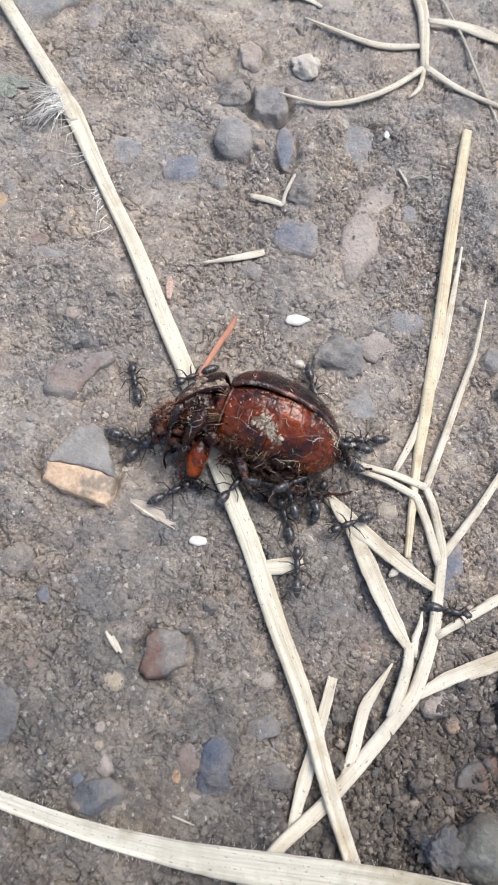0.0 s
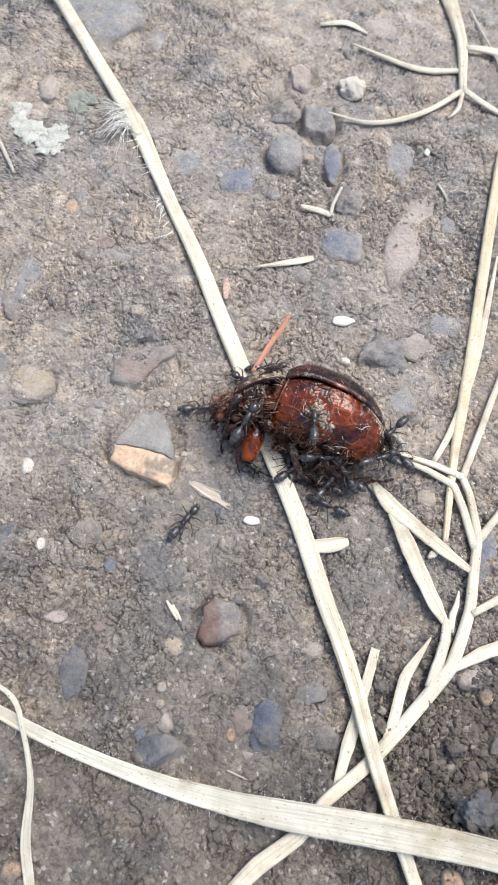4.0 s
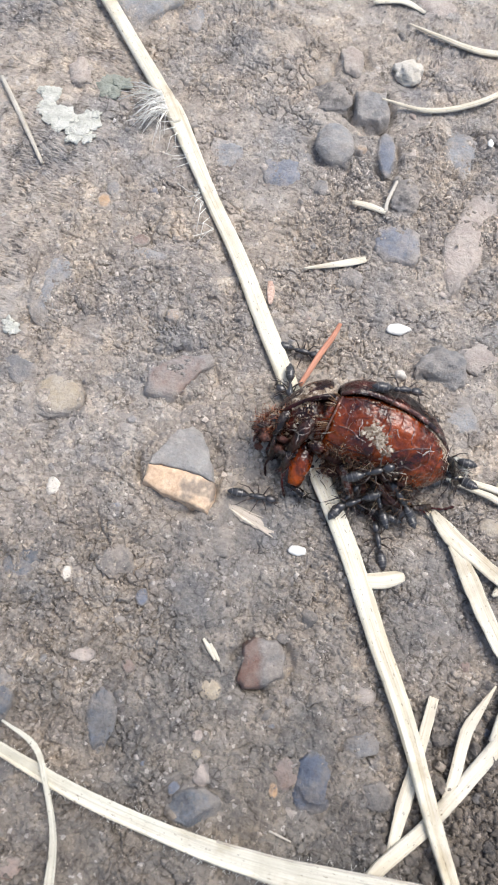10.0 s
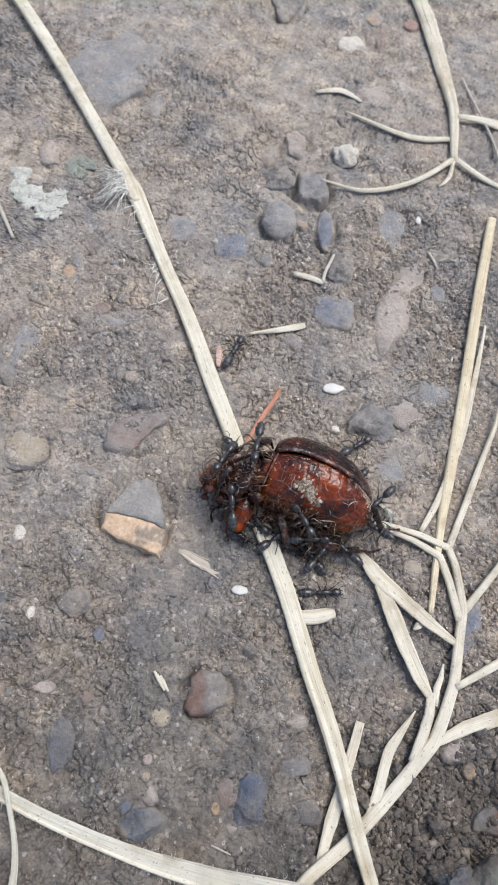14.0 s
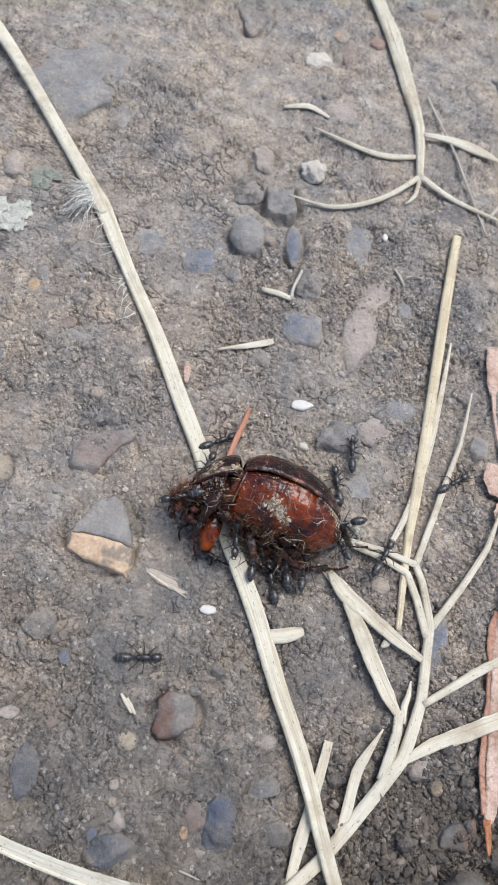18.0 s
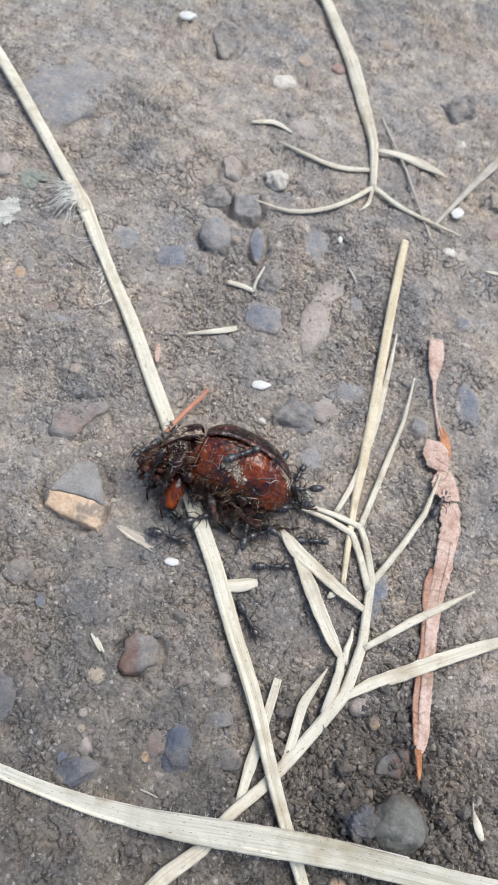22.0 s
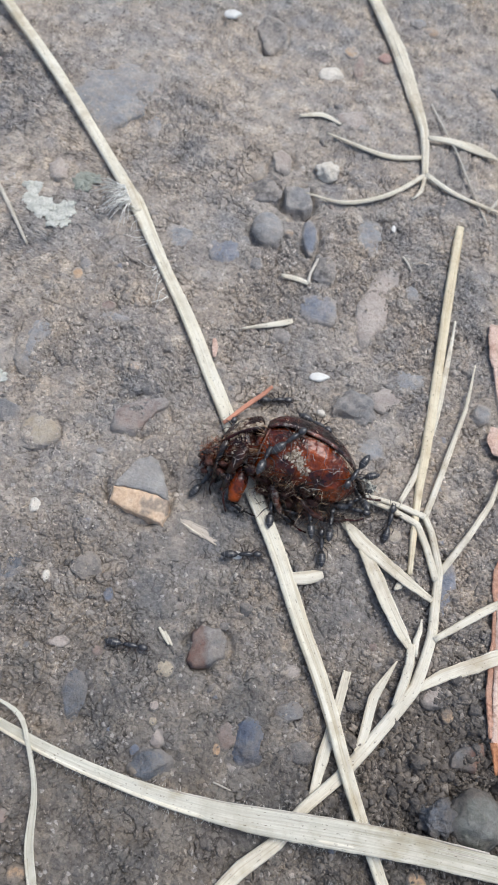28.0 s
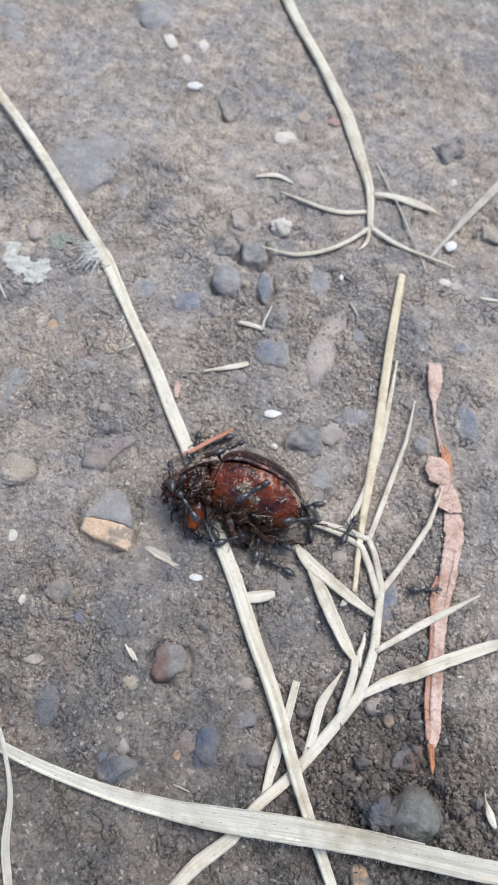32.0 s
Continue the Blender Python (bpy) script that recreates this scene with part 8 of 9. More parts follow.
    way = [
        (0, at(-7.8, -8.2, 0.4, 0, 1, -139)), (1, at(-9.9, -8, 0.3, -1, 3, -160)), (1.5, at(-10.7, -6.3, 0.5, -1, 1, 140)), (2, at(-11.6, -4.6, 0.6, 0, 0, 81)),
        (3, at(-8.6, -5.9, 0.6, -12, -5, 50)), (4, at(-5.5, -7.3, 0.6, -21, -16, 21)), (5, at(-2.5, -8.6, 6.8, -23, -29, -10)), (6, at(-2.5, -8.6, 6.8, -23, -29, -10)),
        (7, at(-2.5, -8.6, 6.8, -23, -29, -10)), (7.5, at(-5.1, -7.4, -0.4, -15, -12, 16)), (8, at(-7.7, -6.2, -0.4, -1, 1, 43)), (9, at(-9.2, -4.1, -0.5, 1, 1, 22)),
        (10, at(-8.6, -3.9, -0.7, 0, 2, 5)), (11, at(-6.2, -3.1, -0.6, -1, -3, 22)), (11.5, at(-4.4, -5.8, -0.5, -13, -15, 4)), (12, at(-2.5, -8.6, 6.8, -21, -31, -14)),
        (12.5, at(-5.1, -5.3, -0.5, -5, -19, -45)), (13, at(-7.7, -2, -0.5, 1, -1, -71)), (13.33, at(-9.3, -0.3, -0.5, 2, 0, -20)), (13.67, at(-10.9, 1.3, -0.5, 4, 0, 31)),
        (14, at(-12.5, 3, -0.1, 5, -1, 82)), (15, at(-8.1, 2.1, -0.5, 5, 0, 51)), (16, at(-3.7, 1.1, -0.5, 4, 1, 20)), (17, at(0.7, 0.1, -0.5, 3, 1, -12)),
        (17.5, at(1.3, -3.4, -0.5, 0, 3, -73)), (18, at(2, -7, -0.5, -3, 2, -135)), (19, at(2, -7, -0.5, -3, 2, -135)), (19.33, at(0.4, -5.8, -0.6, -1, 5, -79)),
        (19.67, at(-1.3, -4.7, -0.5, 2, 5, -23)), (20, at(-2.9, -3.5, -0.6, 4, 2, 33)), (21, at(-2.5, -4.5, -0.4, 2, 3, 22)), (21.5, at(-0.3, -5.7, -0.5, 3, 1, 20)),
        (22, at(2, -7, -0.5, 4, -1, 19)), (22.5, at(2.8, -4.7, -0.5, 2, 0, 4)), (23, at(3.7, -2.3, -0.3, 0, 0, -10)), (24, at(5.6, -4.4, -0, 5, 1, 44)),
        (24.5, at(3.8, -5.7, -0.4, 4, 0, 37)), (25, at(2, -7, -0.5, 3, -2, 30)), (26, at(2, -7, -0.5, 4, -1, 17)), (27, at(2.4, -5.7, -0.4, 2, -1, 3)),
        (28, at(2.8, -4.4, -0.4, 1, -1, -11)), (29, at(3.2, -3.1, -0.4, 0, -2, -24)), (29.5, at(0.6, -3.6, -0.5, 2, -1, -2)), (30, at(-2, -4.2, -0.5, 4, -1, 20)),
        (30.5, at(-2.2, -6.4, -0.4, -2, -19, -19)), (31, at(-2.5, -8.6, 6.8, 8, -36, -64)), (31.5, at(-4, -6.6, -0.5, 9, -17, -102)), (32, at(-5.4, -4.6, -0.5, -2, -1, -138)),
    ]
    walk(ants[5], way)
    gait(ants[5], way, 5)
    way = [
        (0, at(5.6, -16.5, 2.4, 26, 10, 43)), (0.5, at(5.8, -16.7, 1.6, 20, -17, 94)), (1, at(6, -16.8, 1.6, -8, -28, 156)), (1.5, at(4.5, -17.1, 2.4, 8, 0, 156)),
        (2, at(3, -17.4, -0.5, 25, 27, 164)), (3, at(1.9, -16.1, 5.6, 10, 17, 132)), (4, at(0.8, -14.7, 7.6, 3, 2, 105)), (5, at(-0.3, -13.4, 8.5, 3, -14, 79)),
        (5.5, at(-1.2, -14.3, 7.7, -10, -20, 97)), (6, at(-2.1, -15.1, 6.2, -25, -21, 117)), (6.5, at(-1.2, -15.9, 5.4, 0, -19, 71)), (7, at(-0.2, -16.7, 3.4, 16, -2, 31)),
        (7.33, at(1.3, -15.4, 7, 5, -6, 80)), (7.67, at(2.8, -14.1, 8.1, -5, -1, 130)), (8, at(4.4, -12.8, 8.8, -7, 10, 178)), (8.33, at(2.2, -13.6, 8.5, -11, 10, 125)),
        (8.67, at(-0, -14.4, 7.9, -14, 8, 73)), (9, at(-2.2, -15.2, 6.5, -13, 4, 20)), (9.5, at(-0.2, -12.2, 9, -16, 6, 19)), (10, at(1.9, -9.2, 8.5, -19, 8, 18)),
        (10.5, at(-0.2, -11.6, 9.1, -15, -3, 65)), (11, at(-2.3, -14, 7.5, -21, -13, 112)), (11.33, at(-2.9, -13.2, 8.4, -24, -2, 171)), (11.67, at(-3.5, -12.4, 8.6, -16, 6, -131)),
        (12, at(-4.1, -11.6, 8.7, -5, 4, -72)), (12.33, at(-4.3, -11.7, 8.7, -9, 4, -132)), (12.67, at(-4.5, -11.8, 8.7, -12, 0, 169)), (13, at(-4.6, -11.8, 8.7, -9, -4, 109)),
        (13.33, at(-4.9, -11.6, 8.2, -2, 2, 165)), (13.67, at(-5.1, -11.4, 8.1, 7, -2, -139)), (14, at(-5.4, -11.2, 8, 9, -11, -82)), (15, at(-4.3, -11.7, 8.7, 9, -14, -49)),
        (16, at(-3.2, -12.1, 8, 7, -17, -15)), (17, at(-2.1, -12.6, 8.4, 4, -18, 19)), (17.5, at(2.4, -10.4, 9, 2, -7, 15)), (18, at(7, -8.2, -0.4, 0, 3, 11)),
        (18.5, at(7.1, -9.5, 6, 9, 14, 47)), (19, at(7.1, -10.7, 7.3, 23, 17, 85)), (20, at(5.5, -11.1, 8.8, -1, -18, 117)), (20.5, at(5.1, -9.6, 7.9, 10, -29, 74)),
        (21, at(4.7, -8.2, 2.5, 26, -29, 28)), (21.5, at(3.2, -10.2, 8.9, 12, -15, 37)), (22, at(1.7, -12.3, 9.1, 0, 1, 43)), (22.5, at(4, -11.8, 8.9, 5, -9, 74)),
        (23, at(6.4, -11.3, 8.4, 5, -20, 106)), (23.5, at(4.3, -11.8, 8.8, 6, -8, 64)), (24, at(2.2, -12.2, 9.1, 0, 1, 24)), (25, at(4.3, -11.7, 8.8, -7, 1, -11)),
        (25.5, at(3.1, -11.8, 9, 0, -14, 19)), (26, at(1.9, -11.9, 9.2, -3, -30, 51)), (27, at(0.9, -12, 9.2, -3, -23, 51)), (28, at(-0.1, -12.2, 9.1, -4, -16, 52)),
        (29, at(-1.2, -12.3, 8.9, -4, -8, 52)), (29.5, at(2.3, -12.4, 9.1, -1, 0, 36)), (30, at(5.8, -12.4, 8.4, -1, 10, 20)), (30.5, at(2.6, -11.8, 9.1, -4, 4, 25)),
        (31, at(-0.6, -11.1, 9.1, -7, -2, 31)), (31.5, at(-1.6, -9.9, 8.7, -22, 1, 40)), (32, at(-2.5, -8.6, 6.8, -36, 7, 48)),
    ]
    walk(ants[6], way)
    gait(ants[6], way, 6)
    way = [
        (0, at(3, -17, 0.4, 31, 25, 14)), (0.5, at(3, -17.2, -0.5, -2, 8, 10)), (1, at(3, -17.4, -0.5, -35, -9, 16)), (1.5, at(3, -17, 0.5, 1, -10, 14)),
        (2, at(3, -16.6, 0.7, 36, -9, 13)), (3, at(3.2, -16.5, 2.8, 25, -6, 16)), (4, at(3.4, -16.4, 2.8, 14, -3, 19)), (5, at(3.6, -16.4, -0.8, 3, 1, 21)),
        (6, at(2.6, -17, -0.8, 1, 2, -21)), (6.5, at(3.7, -17, 2.1, 7, -4, 42)), (7, at(4.7, -17.1, 2.4, 4, -11, 105)), (7.5, at(4.5, -16.6, 2.4, -17, -4, 53)),
        (8, at(4.4, -16.2, 2.2, -35, -17, 1)), (8.5, at(4.7, -16.2, 5.1, -11, -10, 28)), (9, at(5.1, -16.1, 2.5, 13, -14, 56)), (9.5, at(3.6, -16.2, 5.3, 21, -19, 43)),
        (10, at(2.1, -16.2, 5.4, 31, -21, 29)), (10.5, at(1.8, -15.3, 7.3, 11, -27, 72)), (11, at(1.5, -14.4, 8, -8, -18, 114)), (11.5, at(2.2, -15.9, 6, -14, 4, 91)),
        (12, at(3, -17.4, -0.5, -29, 23, 63)), (12.5, at(2.1, -16.9, 1, -3, -5, 51)), (13, at(1.3, -16.4, 5, 31, -23, 26)), (13.5, at(1.5, -16.5, 5, 15, -6, -7)),
        (14, at(1.8, -16.6, 5.5, -7, 0, -42)), (15, at(2.2, -16.9, 1.1, -7, -12, -46)), (16, at(2.6, -17.1, 2.4, -6, -24, -50)), (17, at(3, -17.4, -0.5, -4, -36, -54)),
        (17.33, at(3.3, -18.2, -0.5, -20, -24, 9)), (17.67, at(3.6, -19, 0.7, -17, -6, 63)), (18, at(3.9, -19.7, -0.5, -1, 2, 117)), (18.5, at(5.8, -19.1, -0.6, -2, -1, 78)),
        (19, at(7.7, -18.4, -0.6, -2, -3, 39)), (20, at(9.7, -17.8, -0.2, 1, 0, 21)), (21, at(10.1, -17.8, -0.4, 4, 3, 20)), (22, at(7.8, -17.5, -0.3, 0, 0, 41)),
        (23, at(7.4, -16.6, 0.4, -20, -9, 25)), (23.5, at(5.2, -16.7, 2.5, -12, -8, 67)), (24, at(3, -16.8, 1.7, -6, -11, 110)), (24.5, at(0.5, -17.5, 2.8, -1, -6, 65)),
        (25, at(-2, -18.2, 0.5, 0, 1, 21)), (25.5, at(-0.1, -18.3, 0.5, 11, 11, 33)), (26, at(1.8, -18.4, 1.2, 24, 19, 47)), (27, at(2.2, -17.9, -0.8, 14, 16, 26)),
        (28, at(2.6, -17.4, -0.8, 6, 9, 6)), (29, at(3, -16.9, -0.8, 0, 1, -12)), (30, at(3.2, -16.7, -0.8, -2, 2, -2)), (31, at(2.9, -17.2, 0.2, 19, -31, -22)),
        (32, at(2, -16.5, -0.8, 0, 0, -13)),
    ]
    walk(ants[7], way)
    gait(ants[7], way, 7)
    way = [
        (0, at(9, -17, -0.3, -1, -5, 90)), (0.5, at(9.9, -18.4, -0.3, -2, -4, 113)), (1, at(10.7, -19.7, -0.5, -3, -3, 136)), (1.33, at(10.3, -19.8, -0.4, -3, 0, -174)),
        (1.67, at(9.8, -19.9, -0.4, -1, 2, -125)), (2, at(9.3, -20, -0.4, 2, 2, -75)), (3, at(7.5, -20.4, -0.4, 1, 2, -131)), (4, at(5.6, -20.7, -0.4, 1, 1, 173)),
        (5, at(3.8, -21.1, -0.2, 1, 1, 117)), (6, at(5.2, -20.5, -0.4, 0, 0, 78)), (7, at(6.7, -22.8, -0.2, -2, 2, 30)), (7.5, at(4.9, -20.1, -0.5, -16, 11, 49)),
        (8, at(3, -17.4, -0.5, -27, 24, 67)), (8.5, at(4.3, -19.4, -0.5, -12, 14, 99)), (9, at(5.7, -21.3, -0.5, -5, -1, 127)), (10, at(5.7, -21.5, -0.6, -4, 0, 116)),
        (10.5, at(1.9, -21.8, 0.8, -5, -1, 117)), (11, at(-1.9, -22.1, -0.6, -6, -1, 118)), (11.5, at(-2.8, -20.1, -0.6, -5, -2, 69)), (12, at(-3.7, -18.2, -0.6, -5, -3, 20)),
        (13, at(-3.7, -16.8, -0.4, 0, -4, -21)), (14, at(-2.9, -17, 0.5, -1, 0, -31)), (15, at(-2.3, -17.1, 0.5, 0, 0, -28)), (16, at(-1.6, -17.3, 0.5, 0, 0, -24)),
        (17, at(-1, -17.4, 0.5, 1, -1, -21)), (18, at(-2, -17.1, 2.6, -24, 8, -75)), (18.5, at(-0.9, -17.5, 1.7, -13, -9, -49)), (19, at(0.3, -17.8, 0.2, -11, -28, -24)),
        (20, at(3, -17.4, -0.5, -24, -27, -17)), (20.33, at(3.4, -18.4, 0.4, -25, -11, 28)), (20.67, at(3.7, -19.5, -0.6, -14, 1, 73)), (21, at(4.1, -20.6, -0.6, 3, 1, 118)),
        (21.5, at(0.5, -21.4, 0.7, 1, -1, 59)), (22, at(-3.2, -22.2, -0.6, 3, -3, 0)), (23, at(-4.5, -24.1, -1.1, 2, 2, -40)), (23.5, at(-8.5, -22.9, -1, 0, 3, -24)),
        (24, at(-12.4, -21.7, 0.3, -2, 4, -9)), (24.5, at(-10.9, -23.9, -0.7, -1, 3, -2)), (25, at(-9.4, -26, -0.8, 0, 3, 5)), (25.5, at(-12.5, -24.7, -0.4, 0, 2, -3)),
        (26, at(-15.5, -23.5, 0.5, 0, 0, -12)), (27, at(-12.9, -31.4, -0.7, 0, 0, -2)), (28, at(-10.3, -39.4, -0.5, 1, -1, 8)), (29, at(-7.7, -47.3, -0.7, 1, -2, 18)),
        (29.5, at(0.2, -40.2, -0.6, 3, -1, 47)), (30, at(8.1, -33.1, -0.8, 5, -1, 76)), (30.5, at(9.9, -28.6, -0.4, 4, 1, 86)), (31, at(11.7, -24.1, -0.7, 3, 3, 96)),
        (31.5, at(9.9, -22.1, -0.4, 0, 0, 132)), (32, at(8.2, -20, -0.4, -4, -1, 168)),
    ]
    walk(ants[8], way)
    gait(ants[8], way, 8)
    way = [
        (0, at(-6, -21, -0.7, -4, -2, 45)), (0.5, at(-7.8, -21.2, -0.7, -1, -1, 32)), (1, at(-9.6, -21.4, -0.7, 1, 1, 19)), (1.5, at(-7.2, -22.8, -1.1, 1, 0, 46)),
        (2, at(-4.9, -24.3, -1.1, 0, 0, 74)), (3, at(-6.9, -25.9, -1, 1, -1, 71)), (4, at(-8.9, -27.6, -0.9, 1, -1, 69)), (5, at(-10.9, -29.3, -0.6, 2, -2, 66)),
        (5.5, at(-9.3, -26.8, -0.9, 1, -1, 73)), (6, at(-7.7, -24.4, -1.1, 1, 1, 81)), (6.5, at(-4.4, -22.7, -0.8, 2, 1, 80)), (7, at(-1, -20.9, -0.5, 3, 1, 79)),
        (7.33, at(-1.9, -19.3, -0.5, 1, 2, 32)), (7.67, at(-2.8, -17.6, 0.4, 0, 1, -15)), (8, at(-3.7, -16, 0.5, -1, 0, -62)), (8.5, at(-3.2, -15.9, 5.2, -1, 0, -10)),
        (9, at(-2.7, -15.8, 0.4, 0, 0, 41)), (10, at(-3.8, -16.6, -0.6, -4, -3, 21)), (10.5, at(-4, -17, -0.5, 9, 8, 16)), (11, at(-4.2, -17.4, 2.8, 21, 20, 13)),
        (12, at(-5.3, -17.9, 4.2, 20, 10, -7)), (12.5, at(-6.2, -18.7, -0.4, 8, 9, -25)), (13, at(-7, -19.6, -0.4, -3, 3, -41)), (13.33, at(-6.7, -18.8, -0.4, 6, -3, 10)),
        (13.67, at(-6.3, -18.1, -0.4, 7, -15, 60)), (14, at(-6, -17.3, 4.8, -2, -22, 114)), (15, at(-7, -17.4, 4.2, -5, -20, 115)), (16, at(-8, -17.4, 4.9, -9, -17, 115)),
        (17, at(-9, -17.5, 4.2, -12, -15, 116)), (17.5, at(-8.9, -16.3, 4.2, -17, 0, 162)), (18, at(-8.9, -15.2, 4.7, -9, 14, -152)), (18.5, at(-7.2, -15.6, 4.5, -5, 7, 164)),
        (19, at(-5.5, -16, 3.8, 4, 5, 119)), (19.5, at(-5.2, -17, 3.6, -24, 6, 151)), (20, at(-4.9, -18.1, 3.2, -47, 21, -180)), (20.5, at(-3.8, -17.4, 1.9, -27, 43, -129)),
        (21, at(-2.7, -16.8, 1.9, 10, 41, -64)), (22, at(-3.4, -15.7, 0.4, 0, 0, -41)), (22.5, at(-3.1, -15.2, 5.5, 9, -14, 3)), (23, at(-2.9, -14.6, 6.3, 5, -31, 51)),
        (23.5, at(-3.6, -13, 8.1, -3, -10, 77)), (24, at(-4.4, -11.4, 8.3, -2, 12, 100)), (24.5, at(-1.5, -11, 8.8, 3, 0, 61)), (25, at(1.4, -10.6, 9.5, 15, -6, 21)),
        (25.5, at(-0.5, -9.5, 8.7, 27, 3, 24)), (26, at(-2.5, -8.3, 2.6, 39, 10, 28)), (27, at(-2.5, -11.3, 8.3, 28, 1, 54)), (28, at(-2.5, -14.2, 7.1, 14, -3, 81)),
        (29, at(-2.4, -17.1, 0.5, 0, 0, 108)), (30, at(-1.8, -18.6, 0.6, 0, 1, 79)), (30.5, at(-3.6, -16.3, 5, -2, 12, 98)), (31, at(-5.5, -13.9, 7.2, -1, 24, 118)),
        (31.5, at(-5.8, -15.6, 7.2, -4, 2, 130)), (32, at(-6, -17.3, 4.8, -13, -19, 145)),
    ]
    walk(ants[9], way)
    gait(ants[9], way, 9)
    way = [
        (0, at(12, -9, -0.5, -2, -1, -160)), (0.5, at(11.4, -10.8, -0.3, -3, -2, -132)), (1, at(10.8, -12.6, -0.3, -3, -2, -104)), (2, at(10.8, -12.6, -0.3, -3, -2, -104)),
        (3, at(10.8, -13.1, 3.7, -2, -2, -157)), (4, at(10.8, -13.5, 3.6, -1, -1, 149)), (5, at(10.8, -14, 0.1, 0, 0, 95)), (5.33, at(10.7, -10.9, -0.2, 0, 0, 48)),
        (5.67, at(10.6, -7.9, -0.3, 1, 0, 2)), (6, at(10.5, -4.8, -0.3, 1, 0, -45)), (6.5, at(8.1, -4, -0.5, 0, 0, -28)), (7, at(5.8, -3.2, -0.5, -1, -1, -11)),
        (7.33, at(6.2, -5.6, -0.3, 2, -17, 30)), (7.67, at(6.7, -8, -0.3, -8, -32, 77)), (8, at(7.1, -10.3, 7, -28, -34, 131)), (8.33, at(8.3, -9.1, -0.5, -35, -15, -176)),
        (8.67, at(9.4, -7.9, -0.5, -24, 2, -127)), (9, at(10.5, -6.7, -0.6, -4, 4, -76)), (9.33, at(9.3, -7.2, -0.5, -1, 5, -29)), (9.67, at(8.2, -7.7, -0.4, 1, 5, 17)),
        (10, at(7, -8.2, -0.4, 2, 2, 64)), (11, at(7, -8.2, -0.4, 2, 2, 64)), (12, at(7, -8.2, -0.4, 2, 2, 64)), (13, at(7, -8.2, -0.4, 2, 2, 64)),
        (14, at(7, -8.2, -0.4, 2, 2, 64)), (15, at(9.1, -5.8, -0.5, 2, 1, 74)), (16, at(11.3, -3.3, -0.6, 2, 0, 84)), (17, at(13.4, -0.9, -0.8, 1, -2, 94)),
        (17.5, at(17.9, -0.6, 0.3, 0, -1, 71)), (18, at(22.3, -0.3, -0.4, -1, -1, 48)), (18.5, at(21.6, -5.6, -0.4, -3, -2, 71)), (19, at(20.9, -11, -0.4, -4, -2, 93)),
        (19.5, at(21.2, -12.7, -0.4, -2, -1, 71)), (20, at(21.5, -14.5, 0.7, 0, 0, 48)), (21, at(21, -14.6, 0.7, 0, -5, 20)), (21.5, at(15.9, -13.6, -0.3, 0, -1, 27)),
        (22, at(10.8, -12.6, -0.3, 1, 3, 33)), (22.5, at(8.4, -14.7, 5.1, 15, 3, 40)), (23, at(6, -16.8, 1.6, 29, 1, 47)), (23.5, at(7.4, -15.7, 5.3, 37, -2, 51)),
        (24, at(8.8, -14.6, 4.4, 46, -6, 53)), (24.5, at(15.4, -16.3, 0.8, 23, -5, 64)), (25, at(21.9, -18, 0.8, 0, 0, 74)), (25.5, at(15.4, -16.3, 0.8, 9, -22, 99)),
        (26, at(8.8, -14.6, 4.4, 8, -46, 127)), (27, at(12, -14.4, -0.2, 12, -31, 107)), (28, at(15.2, -14.3, 0, 11, -16, 91)), (29, at(18.4, -14.1, -0.3, 5, -1, 75)),
        (29.5, at(18.7, -24.5, -0.3, 2, -1, 84)), (30, at(19, -34.9, 0.3, 0, 0, 93)), (30.5, at(25.1, -29, 0.3, 0, -1, 56)), (31, at(31.2, -23.2, 0.5, 0, -1, 18)),
        (31.5, at(30.3, -20, 0.3, -1, -2, 18)), (32, at(29.4, -16.7, -0.3, -2, -3, 18)),
    ]
    walk(ants[10], way)
    gait(ants[10], way, 10)
